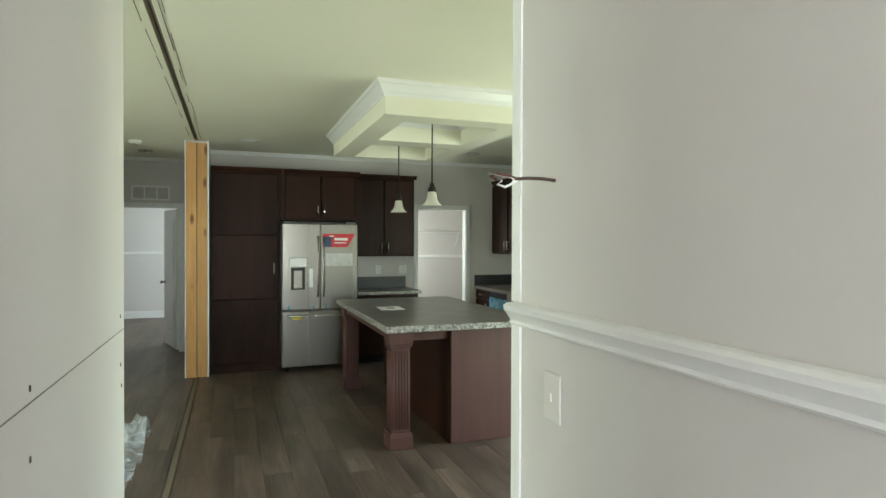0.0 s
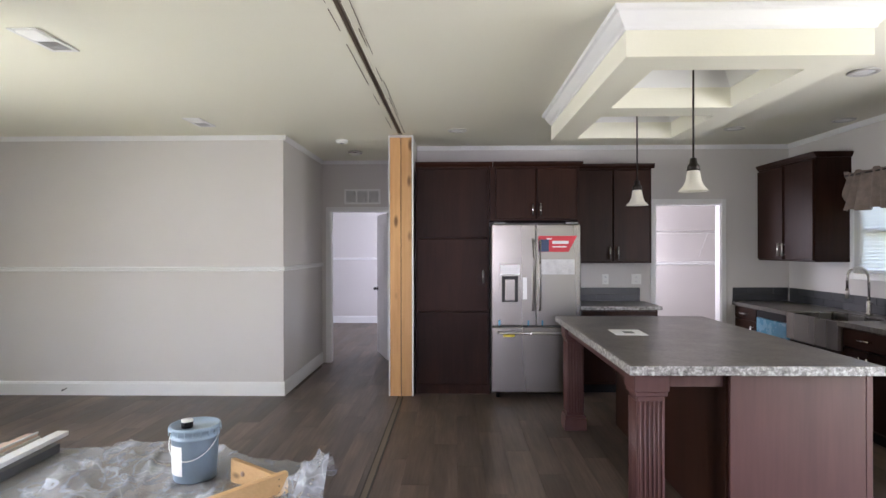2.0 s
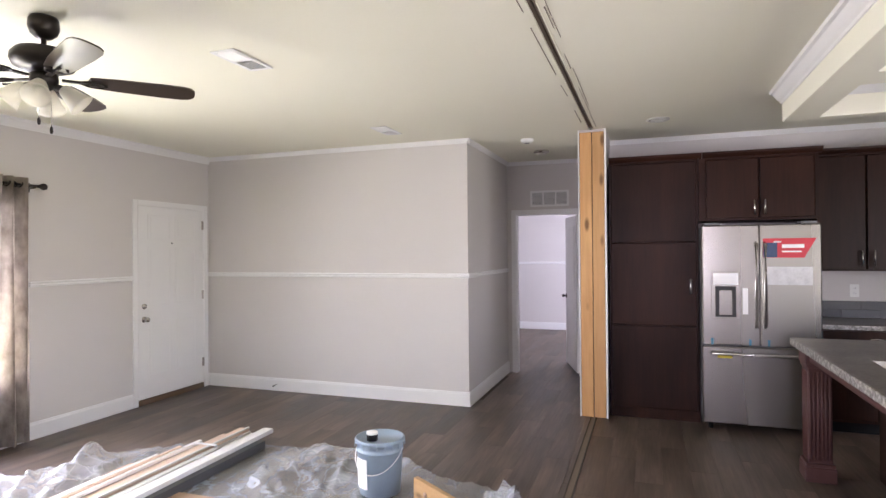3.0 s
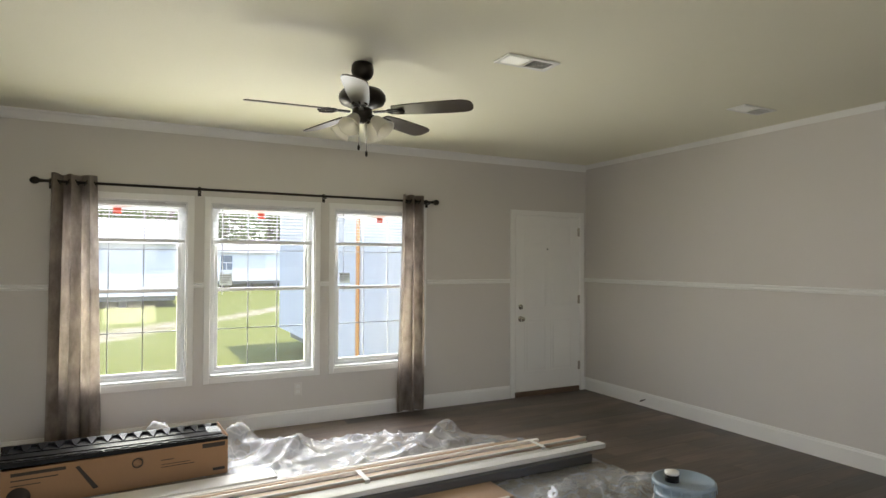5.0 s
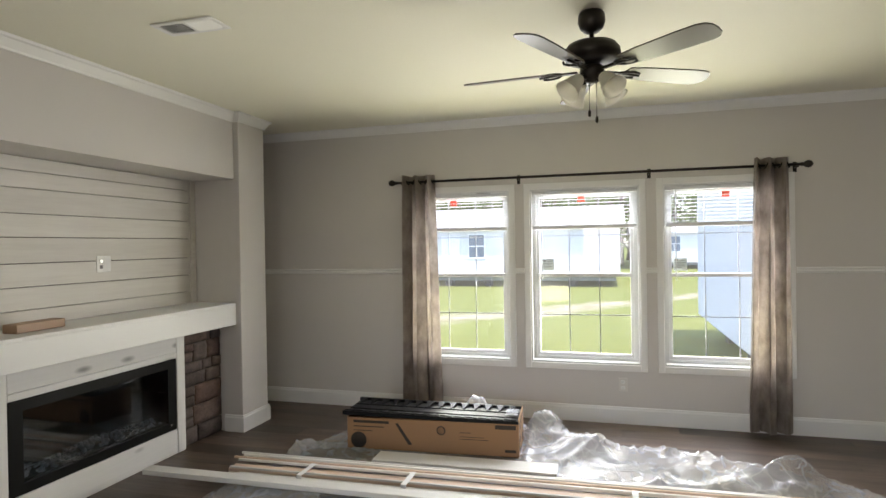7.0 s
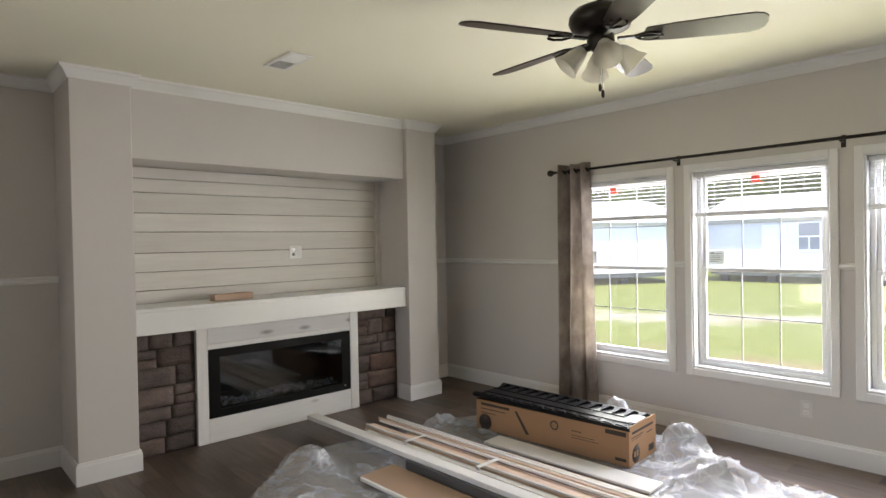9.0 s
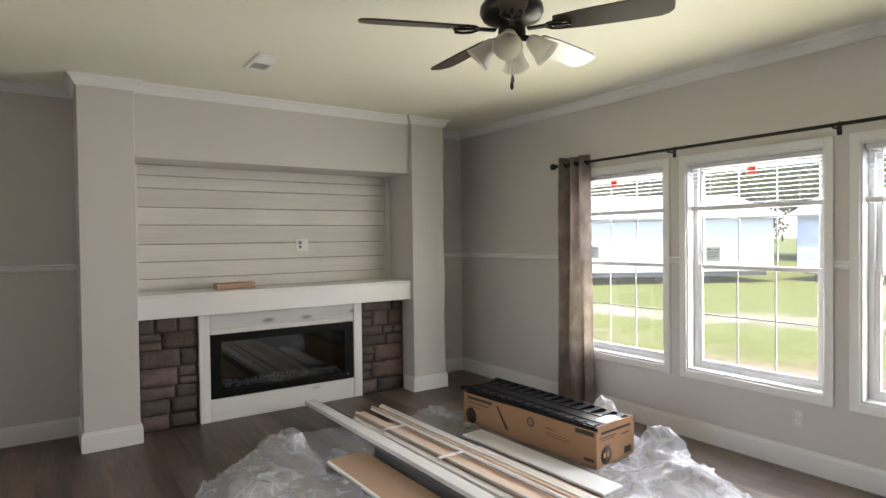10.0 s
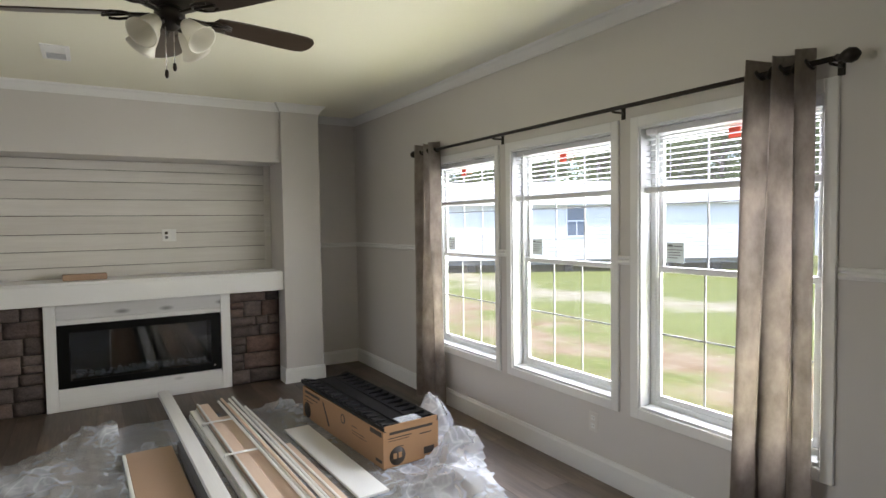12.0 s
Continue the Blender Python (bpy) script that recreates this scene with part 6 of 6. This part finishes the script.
part("lip", boxes((-0.205, -0.67, 0.0, -0.185, 0.67, 0.03), bevel=0.003), BLACKP, trays, local=True)
part("lip", boxes((0.185, -0.67, 0.0, 0.205, 0.67, 0.03), bevel=0.003), BLACKP, trays, local=True)
for i in range(14):
    y = -0.63 + i * 0.094
    for side in (-1, 1):
        tooth = bmesh.new()
        lo = [tooth.verts.new(p) for p in ((side * 0.184, y - 0.030, 0.0112), (side * 0.184, y + 0.030, 0.0112), (side * 0.085, y + 0.004, 0.0112), (side * 0.085, y - 0.004, 0.0112))]
        hi = [tooth.verts.new((v.co.x, v.co.y * 0.999, z)) for v, z in zip(lo, (0.036, 0.036, 0.016, 0.016))]
        tooth.faces.new(lo), tooth.faces.new(hi)
        for k in range(4):
            tooth.faces.new((lo[k], lo[(k + 1) % 4], hi[(k + 1) % 4], hi[k]))
        part("rib", tooth, BLACKP, trays, local=True)
    part("spacer", boxes((0.187, y + 0.028, 0.0302, 0.203, y + 0.062, 0.038), bevel=0.003), BLACKP, trays, local=True)
part("channel", boxes((-0.062, -0.655, 0.0112, -0.056, 0.655, 0.017), (0.056, -0.655, 0.0112, 0.062, 0.655, 0.017)), BLACKP, trays, local=True)
part("wrapper", boxes((-0.09, 0.56, 0.0345, 0.07, 0.65, 0.037)), SHEET, trays, local=True)


# ---- trim boards on the floor ----
def board(name, label, a, b, w, z0, z1, material, group="trim boards", cat="board"):
    (x0, y0), (x1, y1) = a, b
    L = math.hypot(x1 - x0, y1 - y0)
    o = thing(name, Matrix.Translation((x0, y0, z0)) @ Matrix.Rotation(math.atan2(y1 - y0, x1 - x0) - math.pi / 2, 4, "Z"), label, cat, group)
    part("board", boxes((-w / 2, 0, 0, w / 2, L, z1 - z0), bevel=0.003), material, o, local=True)
    return o


board("hardboard_sheet", "brown hardboard sheet on the plastic", (-2.46, 2.20), (-2.52, 4.9), 0.28, 0.012, 0.026, BROWNBOARD)
board("white_strip", "narrow white strip along the hardboard sheet", (-2.31, 2.24), (-2.365, 4.86), 0.02, 0.012, 0.034, PRIMED)
board("grey_channel", "dark grey metal channel on the floor", (-2.665, 2.30), (-2.70, 5.80), 0.085, 0.012, 0.074, surface("grey_channel", (0.10, 0.10, 0.105), 0.45, 0.3, vary=0.2, stretch=(1, 0.1, 1)))
board("white_plank", "long weathered white plank on top of the pile", (-2.665, 1.02), (-2.765, 5.99), 0.09, 0.0745, 0.108, FADED)
board("primed_board", "primed white trim board, edge marked", (-2.815, 1.62), (-2.935, 6.02), 0.058, 0.012, 0.042, PRIMED)
board("primed_board", "primed white trim board, edge marked", (-2.82, 1.60), (-2.935, 5.6), 0.05, 0.0425, 0.066, PRIMED)
board("primed_board", "primed white trim board with a tan back", (-2.905, 1.50), (-3.03, 6.04), 0.10, 0.012, 0.05, PRIMED)
board("trim_board", "tan-backed trim board on the pile", (-2.905, 1.50), (-3.035, 6.03), 0.088, 0.0505, 0.074, MDF)
board("primed_board", "primed white trim board with a tan back", (-2.868, 1.51), (-2.992, 6.03), 0.016, 0.0745, 0.088, PRIMED)
board("trim_board", "tan-backed trim board flat on the sheet", (-3.02, 1.78), (-3.14, 5.95), 0.105, 0.012, 0.034, MDF)
board("trim_board", "tan-backed trim board flat on the sheet", (-3.25, 2.6), (-3.33, 5.2), 0.11, 0.012, 0.026, MDF)
board("primed_board", "narrow primed white trim strip", (-3.10, 1.52), (-3.20, 5.7), 0.034, 0.035, 0.058, PRIMED)
for i, (x0, y0, x1, y1) in enumerate(((-3.035, 1.46, -3.16, 5.4), (-3.07, 1.40, -3.215, 5.5), (-3.125, 1.44, -3.24, 5.3), (-3.16, 1.40, -3.245, 5.2), (-3.185, 1.52, -3.30, 5.0), (-3.215, 1.62, -3.33, 4.9))):
    board("quarter_round", "thin quarter-round trim strip on the pile", (x0, y0), (x1, y1), 0.017, 0.0585 if i < 4 else 0.027, 0.074 if i < 4 else 0.042, MDF if i % 3 == 1 else PRIMED)
board("white_board", "short wide white board beside the carton", (-3.43, 2.33), (-3.475, 3.62), 0.185, 0.012, 0.03, TRIM)
for y in (2.05, 2.75, 4.1, 5.55):
    x = -2.90 - (y - 1.5) * 0.0285
    tp = thing("bundle_tape", (x, y, 0.06), "white paper tape band round the trim bundle", "tape", "bundle tapes")
    part("band", boxes((x - 0.115, y - 0.018, 0.0885, x + 0.09, y + 0.018, 0.0895), (x + 0.0895, y - 0.018, 0.013, x + 0.0905, y + 0.018, 0.0885)), PAPER, tp)

# ---- plastic sheeting ----
EDGE_PTS = [(-4.46, 2.3), (-3.9, 1.74), (-3.0, 1.58), (-2.4, 1.50), (-1.8, 1.86), (-1.30, 2.42), (-0.95, 3.4), (-0.50, 4.45), (-0.42, 5.12), (-0.70, 5.55), (-1.30, 5.78), (-2.1, 5.98), (-2.9, 5.85), (-3.35, 5.72), (-3.8, 5.25), (-3.97, 4.6), (-4.12, 3.9), (-4.36, 3.3), (-4.45, 2.8)]
HEAPS = [(-4.17, 3.46, 0.15, 0.17), (-3.92, 3.78, 0.20, 0.10), (-4.26, 2.9, 0.13, 0.20), (-3.62, 5.05, 0.17, 0.14), (-3.6, 4.6, 0.28, 0.07), (-2.15, 1.78, 0.17, 0.10), (-1.85, 2.3, 0.22, 0.06), (-0.56, 5.0, 0.17, 0.19), (-0.62, 4.72, 0.2, 0.10), (-1.9, 5.7, 0.25, 0.05), (-1.15, 3.0, 0.25, 0.06), (-2.3, 5.3, 0.2, 0.05)]


def inside(x, y):
    hit, j = False, len(EDGE_PTS) - 1
    for i in range(len(EDGE_PTS)):
        (xi, yi), (xj, yj) = EDGE_PTS[i], EDGE_PTS[j]
        if (yi > y) != (yj > y) and x < (xj - xi) * (y - yi) / (yj - yi) + xi:
            hit = not hit
        j = i
    return hit


def sheet_height(x, y):
    p = Vector((x * 1.6, y * 1.6, 0.3))
    fold = 1 - abs(noise.noise(p * 1.2 + Vector((noise.noise(p), noise.noise(p + Vector((5, 1, 0))), 0)) * 0.9)) * 2
    fine = 1 - abs(noise.noise(p * 4.1)) * 2
    tiny = 1 - abs(noise.noise(p * 9.0 + Vector((3, 3, 3)))) * 2
    pleat = 1 - abs(noise.noise(Vector((x * 5.5 + y * 2.0, y * 1.1 - x * 0.5, 2.0)))) * 2
    z = 0.004 + 0.045 * max(0, fold) ** 6 + 0.012 * max(0, fine) ** 4 + 0.003 * max(0, tiny) ** 3 + 0.022 * max(0, pleat) ** 5
    for hx, hy, r, h in HEAPS:
        d = math.hypot(x - hx, y - hy) / r
        if d < 2.4:
            z += h * 0.95 * math.exp(-(d ** 3) * 0.8) * (0.72 + 0.35 * noise.noise(p * 2.2) + 0.16 * fine + 0.38 * pleat)
    covered = (-3.36 < x < -2.30 and 1.35 < y < 6.05) or (-4.08 < x < -3.60 and 1.62 < y < 3.35) or (x - -1.45) ** 2 + (y - 5.36) ** 2 < 0.03 or (-3.60 < x < -3.33 and 2.28 < y < 3.68)
    return min(z, 0.009) if covered else max(z, 0.004)


bm = bmesh.new()
STEP = 0.021
index = {}
nx, ny = int(4.2 / STEP), int(4.8 / STEP)
for i in range(nx):
    for j in range(ny):
        x, y = -4.66 + i * STEP, 1.35 + j * STEP
        wob = 0.07 * noise.noise(Vector((x * 3, y * 3, 7)))
        if inside(x + wob, y + wob):
            index[i, j] = bm.verts.new((x, y, max(0.003, sheet_height(x, y))))
for i, j in index:
    q = [(i, j), (i + 1, j), (i + 1, j + 1), (i, j + 1)]
    if all(c in index for c in q):
        bm.faces.new([index[c] for c in q]).smooth = True
bmesh.ops.delete(bm, geom=[v for v in bm.verts if not v.link_faces], context="VERTS")
solid("plastic_sheet", bm, SHEET, "crumpled translucent plastic dust sheet on the floor", "plastic sheet")

# ---- bucket ----
bk = thing("paint_bucket", (-1.45, 5.36, 0.008), "grey-blue plastic bucket with a lid", "bucket")
BUCKET = surface("bucket_plastic", (0.27, 0.35, 0.43), 0.35, vary=0.1, fine=60, bump=0.05)
part("body", turned([(0.128, 0.0), (0.132, 0.004), (0.146, 0.27), (0.152, 0.272), (0.152, 0.285), (0.147, 0.288), (0.148, 0.318), (0.155, 0.32), (0.155, 0.33), (0.150, 0.333)], (-1.45, 5.36, 0.008), 36), BUCKET, bk)
part("lid", turned([(0.160, 0.325), (0.162, 0.345), (0.157, 0.352), (0.146, 0.352), (0.142, 0.343), (0.01, 0.343)], (-1.45, 5.36, 0.008), 36), BUCKET, bk)
for k in range(20):
    a = 2 * math.pi * k / 20
    part("lid_tab", boxes((-0.004, 0.1595, 0.30, 0.004, 0.1635, 0.335)), BUCKET, bk)
    o = bk.children[-1]
    o.matrix_parent_inverse = IDENT
    o.matrix_basis = Matrix.Rotation(a, 4, "Z")
lb = bmesh.new()
for k in range(8):
    a0, a1 = radians(205 + k * 7), radians(205 + (k + 1) * 7)
    q = [(0.139, a0, 0.05), (0.139, a1, 0.05), (0.1462, a1, 0.24), (0.1462, a0, 0.24)]
    lb.faces.new([lb.verts.new((-1.45 + (r + 0.0015) * math.cos(a), 5.36 + (r + 0.0015) * math.sin(a), z + 0.008)) for r, a, z in q])
part("label", lb, PAPER, bk, "torn white paper label")
part("bail", tube([(-1.45 + 0.158 * math.cos(radians(a)), 5.36 + 0.158 * math.sin(radians(a)), 0.30 - 0.14 * math.sin(radians((a - 180) * 1.0)) ** 1) for a in range(180, 361, 12)], 0.003, 6), WHITEP, bk)
tapec = thing("tape_roll", (-1.47, 5.30, 0.352), "small black roll with a white top on the bucket lid", "tape roll")
part("roll", turned([(0.036, 0), (0.036, 0.038), (0.012, 0.038)], (-1.475, 5.30, 0.3515), 20), BLACKP, tapec)
part("cap", turned([(0.037, 0.0385), (0.037, 0.052), (0.01, 0.054)], (-1.475, 5.30, 0.3515), 20), WHITEP, tapec)

# ---- scrap wood ----
scrap = thing("scrap_lumber", (-0.95, 5.0, 0.012), "nailed scrap of pine boards on the plastic sheet", "scrap wood")


def scrap_board(a, b, h, w, material):
    """A short board on edge from a to b, top edge at two heights."""
    a, b = Vector((*a, 0.012)), Vector((*b, 0.012))
    d = (b - a).normalized()
    n = Vector((-d.y, d.x, 0)) * w / 2
    bm = bmesh.new()
    lo = [bm.verts.new(v) for v in (a - n, b - n, b + n, a + n)]
    hi = [bm.verts.new(v.co + Vector((0, 0, k))) for v, k in zip(lo, (h[0], h[1], h[1], h[0]))]
    bm.faces.new(lo), bm.faces.new(hi)
    for i in range(4):
        bm.faces.new((lo[i], lo[(i + 1) % 4], hi[(i + 1) % 4], hi[i]))
    bmesh.ops.bevel(bm, geom=bm.edges[:], offset=0.003, segments=1, affect="EDGES")
    return part("board", bm, material, scrap)


scrap_board((-1.14, 4.76), (-0.77, 5.11), (0.10, 0.135), 0.04, PINEX)
scrap_board((-1.17, 5.28), (-0.83, 5.09), (0.15, 0.12), 0.035, PINEX)
part("knot", turned([(0.018, 0), (0.018, 0.0012)], seg=14, m=Matrix.Translation((-1.08, 5.208, 0.085)) @ Matrix.Rotation(radians(-29), 4, "Z") @ Matrix.Rotation(radians(90), 4, "X")), BROWNBOARD, scrap)
for z in (0.035, 0.075, 0.115):
    part("nail", turned([(0.004, 0), (0.004, 0.0015)], seg=8, m=Matrix.Translation((-0.80, 5.052, z)) @ Matrix.Rotation(radians(43), 4, "Z") @ Matrix.Rotation(radians(90), 4, "X")), INK, scrap)
stop = thing("door_stop", (-3.75, NY - 0.016, 0.07), "small bronze spring door stop on the skirting", "door stop")
part("spring", tube([(-3.75, NY - 0.016, 0.075), (-3.75, NY - 0.075, 0.068)], 0.005, 8), BRONZE, stop)
part("tip", tube([(-3.75, NY - 0.075, 0.068), (-3.75, NY - 0.09, 0.067)], 0.009, 8), BRONZE, stop)


# ---- outside ----
structure("ground", boxes((-400, -400, -1.2, 400, 400, -0.9)), LAWN, "sunlit lawn with sandy bare patches")


def site_house(name, label, m, length, depth, eave, ridge, siding, openings, lap=0.2):
    """A factory-built house: its front along x at y = 0, gable roof ridge along x, on a dark chassis."""
    h = thing(name, m, label, "house", "site houses")
    part("wall", boxes((0, 0, 0.6, length, depth, eave)), siding, h, local=True)
    courses = bmesh.new()
    z = 0.6
    while z < eave - 0.02:
        z1 = min(z + lap, eave)
        moulding([(0, 0), (0.022, 0.0), (0.006, z1 - z), (0, z1 - z)], (0, 0, z), (length, 0, z), (0, -1, 0), courses)
        moulding([(0, 0), (0.022, 0.0), (0.006, z1 - z), (0, z1 - z)], (length, 0, z), (length, depth, z), (1, 0, 0), courses)
        moulding([(0, 0), (0.022, 0.0), (0.006, z1 - z), (0, z1 - z)], (0, depth, z), (0, 0, z), (-1, 0, 0), courses)
        z = z1
    tagged(part("siding", courses, siding, h, local=True), kind="stuff")
    roof = bmesh.new()
    o = 0.3
    for x in (0, length):
        vs = [roof.verts.new(p) for p in ((x, 0, eave), (x, depth, eave), (x, depth / 2, ridge))]
        roof.faces.new(vs)
    for s, y0, y1 in ((1, -o, depth / 2), (-1, depth + o, depth / 2)):
        ze = eave - o * (ridge - eave) / (depth / 2)
        a = [roof.verts.new(p) for p in ((-o, y0, ze), (length + o, y0, ze), (length + o, y1, ridge), (-o, y1, ridge))]
        b = [roof.verts.new(p.co + Vector((0, 0, 0.12))) for p in a]
        roof.faces.new(a), roof.faces.new(b)
        for i in range(4):
            roof.faces.new((a[i], a[(i + 1) % 4], b[(i + 1) % 4], b[i]))
    part("roof", roof, ROOFING, h, local=True)
    part("fascia", boxes((-o, -o - 0.03, eave - 0.12, length + o, -o, eave + 0.06)), VINYL, h, local=True)
    part("chassis", boxes((0.2, 0.25, 0.35, length - 0.2, depth - 0.2, 0.6)), GREYP, h, local=True)
    for k in range(int(length // 2.4)):
        part("pier", boxes((0.6 + k * 2.4, 0.5, 0, 1.0 + k * 2.4, 0.9, 0.36)), CHAR, h, local=True)
    for kind, x, z, w, hh in openings:
        f = part(kind, boxes((x - 0.07, -0.05, z - 0.07, x + w + 0.07, -0.01, z), (x - 0.07, -0.05, z + hh, x + w + 0.07, -0.01, z + hh + 0.07), (x - 0.07, -0.05, z, x, -0.01, z + hh), (x + w, -0.05, z, x + w + 0.07, -0.01, z + hh)), VINYL, h, local=True)
        part("pane" if kind == "window" else "leaf", boxes((x, -0.035, z, x + w, -0.023, z + hh)), HOUSEGLASS if kind == "window" else VINYL, f, local=True)
        if kind == "window":
            part("mullion", boxes((x, -0.045, z + hh / 2 - 0.03, x + w, -0.036, z + hh / 2 + 0.03), (x + w / 2 - 0.02, -0.045, z, x + w / 2 + 0.02, -0.036, z + hh / 2 - 0.03)), VINYL, f, local=True)
    return h


HOUSEGLASS = surface("house_glass", (0.10, 0.13, 0.17), 0.15, vary=0.1, bump=0)
site_house("white_house", "long white house on a dark chassis across the lawn", pose(-11.0, -20.9, -0.9, 0, 0, 148.6), 23.2, 8.0, 3.35, 4.5, SIDING,
           [("window", 12.6, 1.75, 0.9, 1.4), ("window", 4.0, 1.75, 0.9, 1.4)])
site_house("grey_house", "pale blue-grey sided house with a white door", pose(-32.6, -8.5, -0.9, 0, 0, 90), 13.0, 8.0, 3.4, 4.6, GREYSIDING,
           [("door", 3.0, 0.85, 0.95, 2.05), ("window", 4.6, 1.7, 0.9, 1.3)])
site_house("far_house", "white house far across the lot", pose(-55.0, 6.0, -0.9, 0, 0, 90), 14.0, 8.0, 3.3, 4.4, SIDING,
           [("window", 3.0, 1.6, 1.0, 1.3), ("door", 7.0, 0.85, 0.95, 2.05), ("window", 10.0, 1.6, 1.0, 1.3)])
near = site_house("near_house", "new white-sided house half on its transport frame", pose(-15.6, 6.15, -0.9, 0, 0, 0), 9.5, 4.2, 3.9, 5.0, SIDING, [], 0.13)
part("tape_strip", boxes((6.55, -0.05, 0.75, 6.68, -0.024, 3.8)), ORANGE, near, local=True)
hitch = part("tow_hitch", tube([(0.1, 1.0, 0.6), (-1.9, 2.0, 0.5)], 0.09, 6), CHAR, near, local=True)
tube_bm = tube([(0.1, 3.2, 0.6), (-1.9, 2.1, 0.5)], 0.09, 6)
part("tow_bar", tube_bm, CHAR, near, local=True)
part("jack_leg", tube([(-1.6, 2.05, 0.0), (-1.6, 2.05, 0.8)], 0.06, 6), CHAR, near, local=True)


# ---- trees ----
def tree(name, m, h, seed):
    """A tapered trunk with limbs, and a crown of small leaf clumps with gaps."""
    rng = random.Random(seed)
    t = thing(name, m, "leafy green tree at the far edge of the lot", "tree", "tree line")
    bm = tube([(0, 0, -0.1), (rng.uniform(-0.2, 0.2), 0, h * 0.35), (rng.uniform(-0.4, 0.4), rng.uniform(-0.3, 0.3), h * 0.8)], [h * 0.025, h * 0.02, h * 0.008], 7)
    tips = []
    for i in range(14):
        a, z = rng.uniform(0, 6.28), h * rng.uniform(0.1, 0.75)
        r = h * rng.uniform(0.14, 0.3)
        p = Vector((r * math.cos(a), r * math.sin(a), z + h * rng.uniform(0.05, 0.2)))
        tube([(0, 0, z), p * 0.5 + Vector((0, 0, z * 0.5)), p], [h * 0.01, h * 0.007, h * 0.003], 5, bm)
        tips.append(p)
    tips += [Vector((rng.uniform(-0.1, 0.1) * h, rng.uniform(-0.1, 0.1) * h, h * rng.uniform(0.75, 0.95))) for _ in range(6)]
    part("trunk", bm, BARK, t, local=True)
    verts, faces = [], []
    for p in tips:
        rad = h * rng.uniform(0.09, 0.17)
        for _ in range(230):
            d = Vector((rng.gauss(0, 1), rng.gauss(0, 1), rng.gauss(0, 0.8))).normalized() * rad * rng.uniform(0.45, 1.12)
            c, s = p + d, h * rng.uniform(0.008, 0.019)
            q = Euler((rng.uniform(0, 6), rng.uniform(0, 6), rng.uniform(0, 6))).to_matrix()
            k = len(verts)
            verts += [tuple(c + q @ Vector(o) * s) for o in ((-1, 0, 0), (0, -0.7, 0.15), (1, 0, 0), (0, 0.7, 0.15))]
            faces.append((k, k + 1, k + 2, k + 3))
    me = bpy.data.meshes.new("crown")
    me.from_pydata(verts, [], faces)
    me.materials.append(LEAF)
    ob = new("crown", me)
    ob.parent = t
    return t


kinds = [tree("tree", pose(-66, -30, -0.9), 13, 1), tree("tree", pose(-66, -12, -0.9), 12, 2), tree("tree", pose(-70, 5, -0.9), 14, 3)]
rng = random.Random(12)
for i in range(74):
    y = -62 + (i % 44) * 2.4 + (1.2 if i > 43 else 0)
    copy_thing(kinds[i % 3], pose(-60 - rng.uniform(0, 14) - (12 if i > 43 else 0) + max(0, -y - 8) * 0.55, y, -0.9, 0, 0, rng.uniform(0, 360)))


# ---- floors ----
floor = structure("floor", boxes((WX, -1.6, -0.005, -0.318, 13.4, -0.003), (-0.262, -1.6, -0.005, EX, 13.4, -0.003)), JOINT, "grey-brown vinyl plank floor")
PLANK_MESH = {}


def plank(x0, y0, x1, y1):
    key = (round(x1 - x0, 3), round(y1 - y0, 3))
    if key not in PLANK_MESH:
        bm = bmesh.new()
        w, d = key
        g = 0.0004
        lo = [bm.verts.new(p) for p in ((g, g, -0.003), (w - g, g, -0.003), (w - g, d - g, -0.003), (g, d - g, -0.003))]
        mid = [bm.verts.new((v.co.x, v.co.y, -0.0008)) for v in lo]
        top = [bm.verts.new(p) for p in ((g + 0.0005, g + 0.0005, 0), (w - g - 0.0005, g + 0.0005, 0), (w - g - 0.0005, d - g - 0.0005, 0), (g + 0.0005, d - g - 0.0005, 0))]
        bm.faces.new(top)
        for a, b in ((lo, mid), (mid, top)):
            for i in range(4):
                bm.faces.new((a[i], a[(i + 1) % 4], b[(i + 1) % 4], b[i]))
        PLANK_MESH[key] = mesh_of("plank", bm, PLANK)
    ob = new("plank", PLANK_MESH[key])
    ob.location = (x0, y0, 0)
    ob.parent = floor


rng = random.Random(21)
PW, PL = 0.181, 1.22
for xa, xb in ((WX, -0.318), (-0.262, EX)):
    x, row = xa, 0
    while x < xb - 0.005:
        x1 = min(x + PW, xb)
        y = -1.6 - PL * ((row * 0.37) % 1.0)
        while y < 13.4:
            y0, y1 = max(y, -1.6), min(y + PL, 13.4)
            hidden = (x1 < -0.4 and y1 < 0.5) or (x1 < -3.2 and y0 > 9.3) or (x < -1.55 and 7.6 < y0 and y1 < 9.25) or (x > 0.6 and y0 > 9.72) or (x > EX - 0.6 and y0 > 4.2 and y1 < 8.2)
            if y1 - y0 > 0.01 and not hidden:
                plank(x, y0, x1, y1)
            y += PL
        x, row = x1, row + 1
